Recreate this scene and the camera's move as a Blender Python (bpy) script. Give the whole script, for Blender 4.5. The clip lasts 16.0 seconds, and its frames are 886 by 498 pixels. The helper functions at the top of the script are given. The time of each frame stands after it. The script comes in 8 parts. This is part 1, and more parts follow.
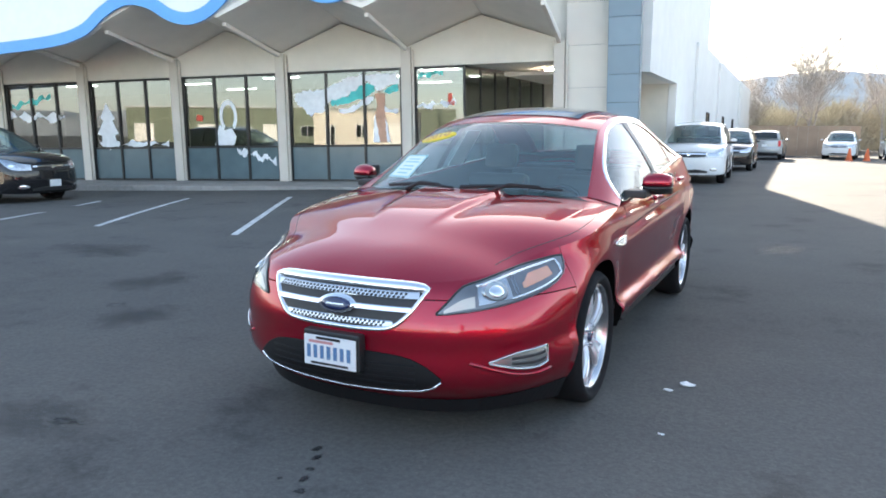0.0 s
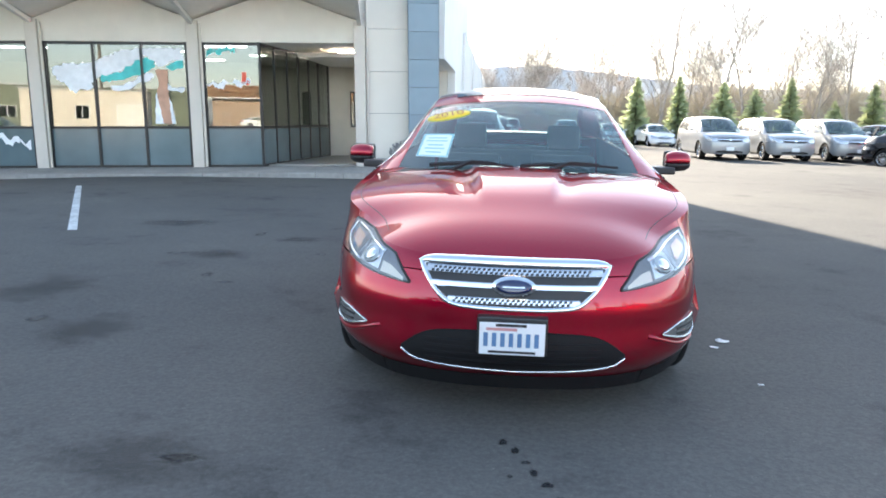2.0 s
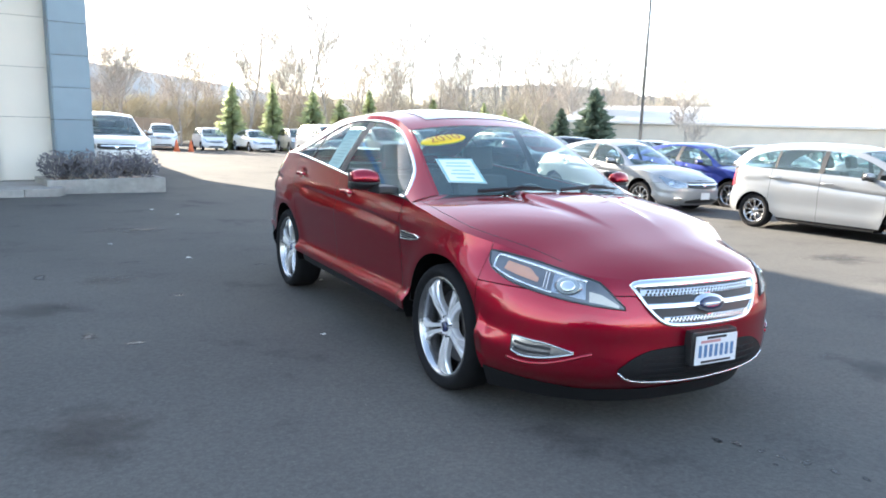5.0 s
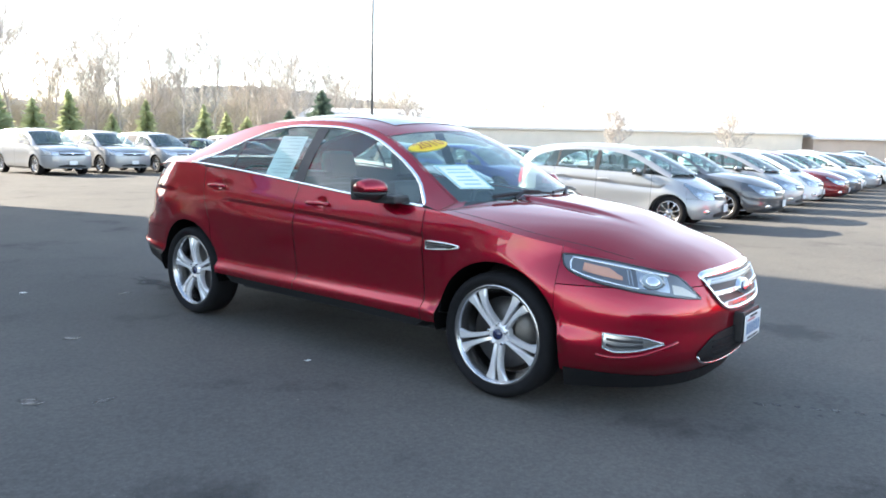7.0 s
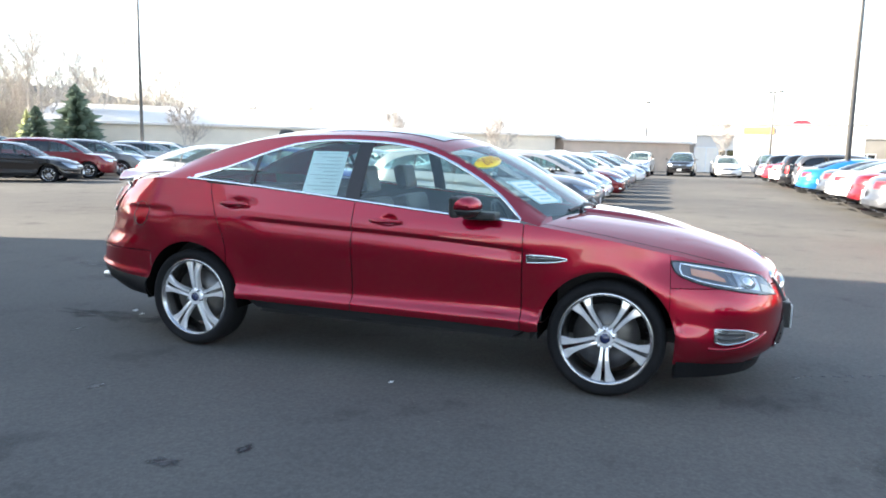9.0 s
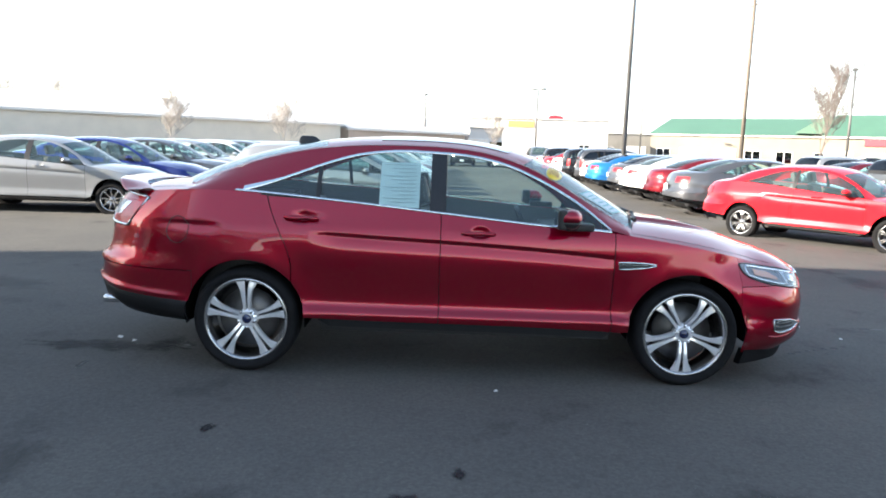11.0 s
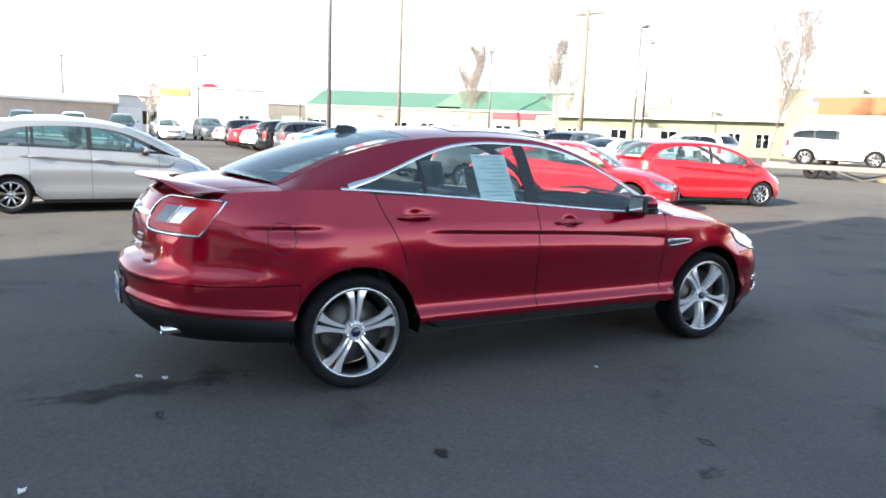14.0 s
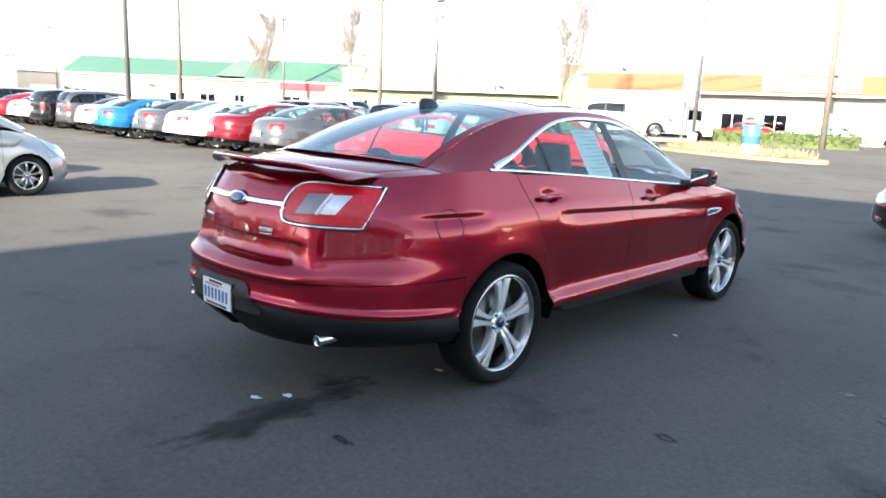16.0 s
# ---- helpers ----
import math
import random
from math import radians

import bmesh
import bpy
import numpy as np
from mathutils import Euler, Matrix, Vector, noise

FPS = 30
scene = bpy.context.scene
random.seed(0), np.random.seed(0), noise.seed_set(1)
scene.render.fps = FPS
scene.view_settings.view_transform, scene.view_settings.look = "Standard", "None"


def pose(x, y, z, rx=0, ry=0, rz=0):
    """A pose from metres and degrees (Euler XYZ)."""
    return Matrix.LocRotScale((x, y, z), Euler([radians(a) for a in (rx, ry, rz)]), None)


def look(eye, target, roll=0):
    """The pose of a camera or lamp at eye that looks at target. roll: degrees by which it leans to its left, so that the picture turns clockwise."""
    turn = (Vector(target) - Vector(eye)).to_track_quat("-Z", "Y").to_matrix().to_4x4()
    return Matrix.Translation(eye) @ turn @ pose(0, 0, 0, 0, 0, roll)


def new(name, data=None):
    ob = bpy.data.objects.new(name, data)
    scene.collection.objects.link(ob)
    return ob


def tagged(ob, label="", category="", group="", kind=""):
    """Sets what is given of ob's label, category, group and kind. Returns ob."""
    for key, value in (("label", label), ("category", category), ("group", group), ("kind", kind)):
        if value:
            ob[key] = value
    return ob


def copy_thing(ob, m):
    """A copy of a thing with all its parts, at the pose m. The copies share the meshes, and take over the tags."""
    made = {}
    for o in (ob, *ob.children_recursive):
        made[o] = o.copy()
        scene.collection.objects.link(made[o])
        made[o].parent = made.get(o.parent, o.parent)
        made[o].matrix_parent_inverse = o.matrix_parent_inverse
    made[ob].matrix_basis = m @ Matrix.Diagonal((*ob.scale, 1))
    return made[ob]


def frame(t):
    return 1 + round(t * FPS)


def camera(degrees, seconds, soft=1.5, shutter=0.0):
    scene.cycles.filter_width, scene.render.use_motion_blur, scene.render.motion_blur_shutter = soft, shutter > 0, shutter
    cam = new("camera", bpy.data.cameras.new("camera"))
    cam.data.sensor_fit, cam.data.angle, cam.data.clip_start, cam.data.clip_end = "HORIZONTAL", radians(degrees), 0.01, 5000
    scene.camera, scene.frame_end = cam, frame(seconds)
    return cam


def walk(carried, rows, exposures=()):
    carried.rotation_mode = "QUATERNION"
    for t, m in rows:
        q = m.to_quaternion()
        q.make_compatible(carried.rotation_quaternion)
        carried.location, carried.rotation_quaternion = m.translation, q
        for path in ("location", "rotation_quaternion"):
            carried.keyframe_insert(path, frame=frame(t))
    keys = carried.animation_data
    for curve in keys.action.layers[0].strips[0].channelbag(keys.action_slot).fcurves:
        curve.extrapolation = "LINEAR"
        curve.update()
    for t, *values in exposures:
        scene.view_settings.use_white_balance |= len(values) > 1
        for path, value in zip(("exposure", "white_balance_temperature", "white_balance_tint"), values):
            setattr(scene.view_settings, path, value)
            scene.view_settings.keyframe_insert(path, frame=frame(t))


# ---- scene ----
# ---------------------------------------------------------------- camera
cam = camera(63.6, 16.0, soft=1.8)
PATH = [
    (0, (1.837, -5.068, 1.359), (0.946, -3.306, 1.038), 0.4),
    (0.5, (1.365, -5.224, 1.342), (0.644, -3.393, 0.984), 0.9),
    (1, (0.906, -5.4, 1.318), (0.36, -3.509, 0.961), 0.4),
    (1.5, (0.437, -5.472, 1.292), (0.054, -3.54, 0.948), 1.0),
    (2, (-0.025, -5.475, 1.288), (-0.21, -3.514, 0.937), 1.2),
    (2.5, (-0.469, -5.468, 1.295), (-0.429, -3.496, 0.96), 0.2),
    (3, (-0.941, -5.35, 1.293), (-0.712, -3.39, 0.967), 1.2),
    (3.5, (-1.424, -5.283, 1.298), (-1.009, -3.347, 1.012), 1.5),
    (4, (-1.865, -5.146, 1.288), (-1.288, -3.256, 0.974), 1.7),
    (4.5, (-2.32, -4.993, 1.317), (-1.569, -3.159, 1.046), 1.1),
    (5, (-2.757, -4.823, 1.341), (-1.807, -3.09, 1.033), 2.0),
    (5.2, (-2.919, -4.735, 1.346), (-1.9, -3.037, 1.063), 1.4),
    (7.3, (-4.245, -3.366, 1.311), (-2.632, -2.222, 1.013), 1.0),
    (7.5, (-4.357, -3.211, 1.309), (-2.71, -2.119, 1.003), 0.7),
    (8, (-4.624, -2.778, 1.338), (-2.904, -1.794, 1.071), 0.8),
    (8.5, (-4.923, -2.38, 1.373), (-3.107, -1.584, 1.112), 0.2),
    (9, (-5.115, -1.892, 1.389), (-3.242, -1.246, 1.119), 1.2),
    (9.2, (-5.178, -1.672, 1.397), (-3.286, -1.077, 1.135), 2.2),
    (11.3, (-5.551, 0.447, 1.518), (-3.58, 0.34, 1.2), 1.6),
    (11.5, (-5.526, 0.64, 1.527), (-3.563, 0.46, 1.19), 1.5),
    (12, (-5.506, 1.14, 1.514), (-3.56, 0.792, 1.212), 1.4),
    (12.5, (-5.417, 1.636, 1.523), (-3.506, 1.138, 1.207), 1.2),
    (13, (-5.229, 2.113, 1.532), (-3.362, 1.484, 1.191), 1.1),
    (13.5, (-5.068, 2.582, 1.543), (-3.263, 1.786, 1.217), 1.4),
    (14, (-4.791, 2.995, 1.538), (-3.055, 2.059, 1.205), 2.2),
    (14.5, (-4.489, 3.477, 1.477), (-2.847, 2.38, 1.159), 1.6),
    (15, (-4.142, 3.865, 1.476), (-2.593, 2.645, 1.138), 1.7),
    (15.5, (-3.71, 4.2, 1.474), (-2.24, 2.891, 1.118), 2.3),
    (16, (-3.316, 4.503, 1.477), (-1.96, 3.083, 1.092), 2.4),
]
EXPOSURES = [(0, 2.2), (3.5, 2.42), (5, 2.42), (8, 2.27), (9, 2.22), (11.5, 1.76), (12.5, 1.72), (13.5, 1.85), (15, 2.08), (16, 2.1)]
walk(cam, [(t, look(eye, target, roll)) for t, eye, target, roll in PATH], EXPOSURES)

# ---------------------------------------------------------------- world and sun
SUN_FROM = Vector((-0.259, 0.966, 0.414)).normalized()
world = bpy.data.worlds.new("sky")
scene.world = world
world.use_nodes = True
wn = world.node_tree
sky = wn.nodes.new("ShaderNodeTexSky")
sky.sky_type = "NISHITA"
sky.sun_disc = False
sky.sun_elevation = math.asin(SUN_FROM.z)
sky.sun_rotation = 2 * math.pi - 0.262
sky.air_density, sky.dust_density, sky.ozone_density = 1.0, 1.0, 1.0
bg = wn.nodes["Background"]
bg.inputs[1].default_value = 0.085
wn.links.new(sky.outputs[0], bg.inputs[0])
# thin high cloud, whitest towards the horizon
tcw = wn.nodes.new("ShaderNodeTexCoord")
sepw = wn.nodes.new("ShaderNodeSeparateXYZ")
wn.links.new(tcw.outputs["Generated"], sepw.inputs[0])
rampw = wn.nodes.new("ShaderNodeValToRGB")
rampw.color_ramp.elements[0].position, rampw.color_ramp.elements[0].color = 0.0, (0.95, 0.97, 1.0, 1)
rampw.color_ramp.elements[1].position, rampw.color_ramp.elements[1].color = 0.75, (0.10, 0.14, 0.19, 1)
e = rampw.color_ramp.elements.new(0.3)
e.color = (0.45, 0.51, 0.58, 1)
wn.links.new(sepw.outputs["Z"], rampw.inputs[0])
noisew = wn.nodes.new("ShaderNodeTexNoise")
noisew.inputs["Scale"].default_value, noisew.inputs["Detail"].default_value = 2.2, 6
mapw = wn.nodes.new("ShaderNodeMapping")
mapw.inputs["Scale"].default_value = (1, 1, 4)
wn.links.new(tcw.outputs["Generated"], mapw.inputs[0])
wn.links.new(mapw.outputs[0], noisew.inputs["Vector"])
mrw = wn.nodes.new("ShaderNodeMapRange")
mrw.inputs["From Min"].default_value, mrw.inputs["From Max"].default_value = 0.3, 0.7
mrw.inputs["To Min"].default_value, mrw.inputs["To Max"].default_value = 0.25, 0.54
wn.links.new(noisew.outputs["Fac"], mrw.inputs["Value"])
bg2 = wn.nodes.new("ShaderNodeBackground")
wn.links.new(rampw.outputs[0], bg2.inputs[0])
wn.links.new(mrw.outputs[0], bg2.inputs[1])
addw = wn.nodes.new("ShaderNodeAddShader")
wn.links.new(bg.outputs[0], addw.inputs[0])
wn.links.new(bg2.outputs[0], addw.inputs[1])
wn.links.new(addw.outputs[0], wn.nodes["World Output"].inputs[0])
sun = new("sun", bpy.data.lights.new("sun", "SUN"))
sun.data.energy, sun.data.angle, sun.data.color = 5.0, radians(0.6), (1.0, 0.89, 0.74)
sun.rotation_euler = SUN_FROM.to_track_quat("Z", "Y").to_euler()
scene.view_settings.exposure = 2.0


# ---------------------------------------------------------------- materials
def mat(name, color, rough=0.5, metal=0.0, var=0.12, scale=6.0, bump=0.0, bscale=60.0, coat=0.0,
        emit=None, tint=None, per_object=0.0, spec=None):
    """A procedural surface: base colour varied at two scales, roughness variation and fine relief."""
    m = bpy.data.materials.new(name)
    m.use_nodes = True
    nt = m.node_tree
    b = nt.nodes["Principled BSDF"]
    b.inputs["Roughness"].default_value = rough
    b.inputs["Metallic"].default_value = metal
    b.inputs["Coat Weight"].default_value = coat
    b.inputs["Coat Roughness"].default_value = 0.03
    if spec is not None:
        b.inputs["Specular IOR Level"].default_value = spec
    c = Vector(color)
    if var > 0:
        tc = nt.nodes.new("ShaderNodeTexCoord")
        n1, n2 = nt.nodes.new("ShaderNodeTexNoise"), nt.nodes.new("ShaderNodeTexNoise")
        n1.inputs["Scale"].default_value, n1.inputs["Detail"].default_value = scale, 5
        n2.inputs["Scale"].default_value, n2.inputs["Detail"].default_value = scale * 0.13, 3
        for n in (n1, n2):
            nt.links.new(tc.outputs["Object"], n.inputs["Vector"])
        add = nt.nodes.new("ShaderNodeMath")
        add.operation = "ADD"
        nt.links.new(n1.outputs["Fac"], add.inputs[0])
        nt.links.new(n2.outputs["Fac"], add.inputs[1])
        r = nt.nodes.new("ShaderNodeValToRGB")
        r.color_ramp.elements[0].position, r.color_ramp.elements[1].position = 0.35, 0.65
        half = nt.nodes.new("ShaderNodeMath")
        half.operation = "MULTIPLY"
        half.inputs[1].default_value = 0.5
        nt.links.new(add.outputs[0], half.inputs[0])
        nt.links.new(half.outputs[0], r.inputs[0])
        hi = c * (1 + var) if tint is None else Vector(tint)
        r.color_ramp.elements[0].color = (*(c * (1 - var)), 1)
        r.color_ramp.elements[1].color = (*[min(1, v) for v in hi], 1)
        out = r.outputs[0]
        if per_object > 0:
            oi = nt.nodes.new("ShaderNodeObjectInfo")
            mr = nt.nodes.new("ShaderNodeMapRange")
            mr.inputs["To Min"].default_value, mr.inputs["To Max"].default_value = 1 - per_object, 1 + per_object
            nt.links.new(oi.outputs["Random"], mr.inputs["Value"])
            hs = nt.nodes.new("ShaderNodeHueSaturation")
            nt.links.new(mr.outputs[0], hs.inputs["Value"])
            nt.links.new(out, hs.inputs["Color"])
            out = hs.outputs[0]
        nt.links.new(out, b.inputs["Base Color"])
        rr = nt.nodes.new("ShaderNodeMapRange")
        rr.inputs["To Min"].default_value, rr.inputs["To Max"].default_value = rough * 0.85, min(1, rough * 1.15)
        nt.links.new(n1.outputs["Fac"], rr.inputs["Value"])
        nt.links.new(rr.outputs[0], b.inputs["Roughness"])
        if bump > 0:
            n3 = nt.nodes.new("ShaderNodeTexNoise")
            n3.inputs["Scale"].default_value, n3.inputs["Detail"].default_value = bscale, 4
            nt.links.new(tc.outputs["Object"], n3.inputs["Vector"])
            bp = nt.nodes.new("ShaderNodeBump")
            bp.inputs["Strength"].default_value, bp.inputs["Distance"].default_value = bump, 0.01
            nt.links.new(n3.outputs["Fac"], bp.inputs["Height"])
            nt.links.new(bp.outputs[0], b.inputs["Normal"])
    else:
        b.inputs["Base Color"].default_value = (*c, 1)
    if emit:
        b.inputs["Emission Color"].default_value = (*emit[0], 1)
        b.inputs["Emission Strength"].default_value = emit[1]
    return m


def car_paint(name, color, flake=0.35, rough=0.28, coat_ior=1.5, edge=(1, 1, 1)):
    """Clear-coated paint with fine metallic flake and a faint film of road dust."""
    m = bpy.data.materials.new(name)
    m.use_nodes = True
    nt = m.node_tree
    b = nt.nodes["Principled BSDF"]
    tc = nt.nodes.new("ShaderNodeTexCoord")
    n = nt.nodes.new("ShaderNodeTexNoise")
    n.inputs["Scale"].default_value, n.inputs["Detail"].default_value = 420, 1
    nt.links.new(tc.outputs["Object"], n.inputs["Vector"])
    d = nt.nodes.new("ShaderNodeTexNoise")
    d.inputs["Scale"].default_value, d.inputs["Detail"].default_value = 2.2, 6
    nt.links.new(tc.outputs["Object"], d.inputs["Vector"])
    r = nt.nodes.new("ShaderNodeValToRGB")
    r.color_ramp.elements[0].position, r.color_ramp.elements[1].position = 0.3, 0.75
    r.color_ramp.elements[0].color = (*[v * 0.95 for v in color], 1)
    r.color_ramp.elements[1].color = (*[min(1, v * 1.06) for v in color], 1)
    nt.links.new(n.outputs["Fac"], r.inputs[0])
    nt.links.new(r.outputs[0], b.inputs["Base Color"])
    b.inputs["Metallic"].default_value = flake
    b.inputs["Roughness"].default_value = rough
    b.inputs["Coat Weight"].default_value = 1.0
    b.inputs["Specular IOR Level"].default_value = 0.08
    b.inputs["Coat IOR"].default_value = coat_ior
    b.inputs["Specular Tint"].default_value = (*edge, 1)
    mr = nt.nodes.new("ShaderNodeMapRange")
    mr.inputs["From Min"].default_value, mr.inputs["From Max"].default_value = 0.35, 0.75
    mr.inputs["To Min"].default_value, mr.inputs["To Max"].default_value = 0.01, 0.04
    nt.links.new(d.outputs["Fac"], mr.inputs["Value"])
    nt.links.new(mr.outputs[0], b.inputs["Coat Roughness"])
    return m


def glass_mat(name, tint, gloss_rough=0.01, ior=1.5, film=0.0):
    """A thin tinted pane: lets light straight through and mirrors more at grazing angles."""
    m = bpy.data.materials.new(name)
    m.use_nodes = True
    nt = m.node_tree
    nt.nodes.remove(nt.nodes["Principled BSDF"])
    t, g = nt.nodes.new("ShaderNodeBsdfTransparent"), nt.nodes.new("ShaderNodeBsdfGlossy")
    t.inputs[0].default_value = (*tint, 1)
    g.inputs["Roughness"].default_value = gloss_rough
    # Schlick's rule, alike from both sides of the pane
    lw, pw, f = nt.nodes.new("ShaderNodeLayerWeight"), nt.nodes.new("ShaderNodeMath"), nt.nodes.new("ShaderNodeMath")
    f0 = ((ior - 1) / (ior + 1)) ** 2
    lw.inputs["Blend"].default_value = 0.5
    pw.operation, pw.inputs[1].default_value = "POWER", 5.0
    nt.links.new(lw.outputs["Facing"], pw.inputs[0])
    f.operation, f.inputs[1].default_value, f.inputs[2].default_value = "MULTIPLY_ADD", 1 - 2 * f0, 2 * f0
    nt.links.new(pw.outputs[0], f.inputs[0])
    mx = nt.nodes.new("ShaderNodeMixShader")
    nt.links.new(f.outputs[0], mx.inputs[0])
    nt.links.new(t.outputs[0], mx.inputs[1])
    nt.links.new(g.outputs[0], mx.inputs[2])
    if film:
        # a thin teal diffuse film that paints a pale sky sheen onto the pane
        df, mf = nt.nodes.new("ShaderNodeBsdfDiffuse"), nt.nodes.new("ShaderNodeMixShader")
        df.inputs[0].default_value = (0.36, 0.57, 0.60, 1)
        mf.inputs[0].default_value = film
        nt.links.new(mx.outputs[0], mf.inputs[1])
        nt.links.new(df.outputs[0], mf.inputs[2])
        mx = mf
    nt.links.new(mx.outputs[0], nt.nodes["Material Output"].inputs[0])
    return m


def leaf_mat(name, color, tint, scale=3.0):
    """Thin foliage: half of the light is scattered through it."""
    m = bpy.data.materials.new(name)
    m.use_nodes = True
    nt = m.node_tree
    nt.nodes.remove(nt.nodes["Principled BSDF"])
    tc, n, r = nt.nodes.new("ShaderNodeTexCoord"), nt.nodes.new("ShaderNodeTexNoise"), nt.nodes.new("ShaderNodeValToRGB")
    n.inputs["Scale"].default_value, n.inputs["Detail"].default_value = scale, 4
    nt.links.new(tc.outputs["Object"], n.inputs["Vector"])
    nt.links.new(n.outputs["Fac"], r.inputs[0])
    r.color_ramp.elements[0].position, r.color_ramp.elements[1].position = 0.3, 0.7
    r.color_ramp.elements[0].color, r.color_ramp.elements[1].color = (*color, 1), (*tint, 1)
    d, t, mx = nt.nodes.new("ShaderNodeBsdfDiffuse"), nt.nodes.new("ShaderNodeBsdfTranslucent"), nt.nodes.new("ShaderNodeMixShader")
    nt.links.new(r.outputs[0], d.inputs[0])
    nt.links.new(r.outputs[0], t.inputs[0])
    mx.inputs[0].default_value = 0.45
    nt.links.new(d.outputs[0], mx.inputs[1])
    nt.links.new(t.outputs[0], mx.inputs[2])
    nt.links.new(mx.outputs[0], nt.nodes["Material Output"].inputs[0])
    return m


def stain_mat(name, color, rough, dense, scale, stretch=(1, 1, 1)):
    """A soaked-in blot that breaks up unevenly and fades out at its rim."""
    m = bpy.data.materials.new(name)
    m.use_nodes = True
    nt = m.node_tree
    b = nt.nodes["Principled BSDF"]
    b.inputs["Base Color"].default_value, b.inputs["Roughness"].default_value = (*color, 1), rough
    tc, mp, n = nt.nodes.new("ShaderNodeTexCoord"), nt.nodes.new("ShaderNodeMapping"), nt.nodes.new("ShaderNodeTexNoise")
    mp.inputs["Scale"].default_value = stretch
    nt.links.new(tc.outputs["Object"], mp.inputs[0])
    nt.links.new(mp.outputs[0], n.inputs["Vector"])
    n.inputs["Scale"].default_value, n.inputs["Detail"].default_value, n.inputs["Roughness"].default_value = scale, 8, 0.7
    at = nt.nodes.new("ShaderNodeAttribute")
    at.attribute_name = "rim"
    a, c = nt.nodes.new("ShaderNodeMath"), nt.nodes.new("ShaderNodeMapRange")
    a.operation = "MULTIPLY_ADD"
    a.inputs[1].default_value = 0.55
    nt.links.new(at.outputs["Fac"], a.inputs[0])
    nt.links.new(n.outputs["Fac"], a.inputs[2])
    c.inputs["From Min"].default_value, c.inputs["From Max"].default_value = 0.62, 0.92
    c.inputs["To Min"].default_value, c.inputs["To Max"].default_value = 0.0, dense
    nt.links.new(a.outputs[0], c.inputs["Value"])
    tr, mx = nt.nodes.new("ShaderNodeBsdfTransparent"), nt.nodes.new("ShaderNodeMixShader")
    nt.links.new(c.outputs[0], mx.inputs[0])
    nt.links.new(tr.outputs[0], mx.inputs[1])
    nt.links.new(b.outputs[0], mx.inputs[2])
    nt.links.new(mx.outputs[0], nt.nodes["Material Output"].inputs[0])
    return m


def asphalt_mat():
    m = bpy.data.materials.new("asphalt")
    m.use_nodes = True
    nt = m.node_tree
    b = nt.nodes["Principled BSDF"]
    tc = nt.nodes.new("ShaderNodeTexCoord")

    def noise_at(scale, detail, rough=0.5):
        n = nt.nodes.new("ShaderNodeTexNoise")
        n.inputs["Scale"].default_value, n.inputs["Detail"].default_value = scale, detail
        n.inputs["Roughness"].default_value = rough
        nt.links.new(tc.outputs["Object"], n.inputs["Vector"])
        return n

    def ramp(src, stops):
        r = nt.nodes.new("ShaderNodeValToRGB")
        while len(r.color_ramp.elements) < len(stops):
            r.color_ramp.elements.new(0.5)
        for e, (p, v) in zip(r.color_ramp.elements, stops):
            e.position, e.color = p, (*v, 1)
        nt.links.new(src, r.inputs[0])
        return r.outputs[0]

    def mult(a, c, fac=1.0):
        x = nt.nodes.new("ShaderNodeMix")
        x.data_type, x.blend_type = "RGBA", "MULTIPLY"
        x.inputs[0].default_value = fac
        nt.links.new(a, x.inputs[6])
        nt.links.new(c, x.inputs[7])
        return x.outputs[2]

    big, mid, fine = noise_at(0.12, 4), noise_at(0.9, 7, 0.65), noise_at(38, 3)
    base = ramp(big.outputs["Fac"], [(0.3, (0.097, 0.094, 0.090)), (0.7, (0.143, 0.136, 0.124))])
    blot = noise_at(0.33, 9, 0.72)
    blots = ramp(blot.outputs["Fac"], [(0.34, (0.74, 0.74, 0.75)), (0.43, (0.96, 0.96, 0.96)), (0.60, (1.0, 1.0, 1.0)), (0.72, (1.22, 1.21, 1.19))])
    stains = ramp(mid.outputs["Fac"], [(0.30, (0.52, 0.52, 0.53)), (0.42, (0.92, 0.92, 0.92)), (0.8, (1.12, 1.11, 1.08))])
    vor = nt.nodes.new("ShaderNodeTexVoronoi")
    vor.inputs["Scale"].default_value = 110
    nt.links.new(tc.outputs["Object"], vor.inputs["Vector"])
    chips = ramp(vor.outputs["Color"], [(0.0, (0.86, 0.86, 0.86)), (0.75, (1.0, 1.0, 1.0)), (0.97, (1.12, 1.12, 1.11)), (1.0, (1.9, 1.86, 1.8))])
    grit = ramp(fine.outputs["Fac"], [(0.35, (0.9, 0.9, 0.9)), (0.65, (1.1, 1.1, 1.1))])
    nt.links.new(mult(mult(mult(mult(base, blots), stains), chips), grit), b.inputs["Base Color"])
    mr = nt.nodes.new("ShaderNodeMapRange")
    mr.inputs["To Min"].default_value, mr.inputs["To Max"].default_value = 0.84, 1.0
    b.inputs["Specular IOR Level"].default_value = 0.14
    nt.links.new(mid.outputs["Fac"], mr.inputs["Value"])
    nt.links.new(mr.outputs[0], b.inputs["Roughness"])
    bp = nt.nodes.new("ShaderNodeBump")
    bp.inputs["Strength"].default_value, bp.inputs["Distance"].default_value = 0.35, 0.004
    nt.links.new(vor.outputs["Distance"], bp.inputs["Height"])
    nt.links.new(bp.outputs[0], b.inputs["Normal"])
    return m


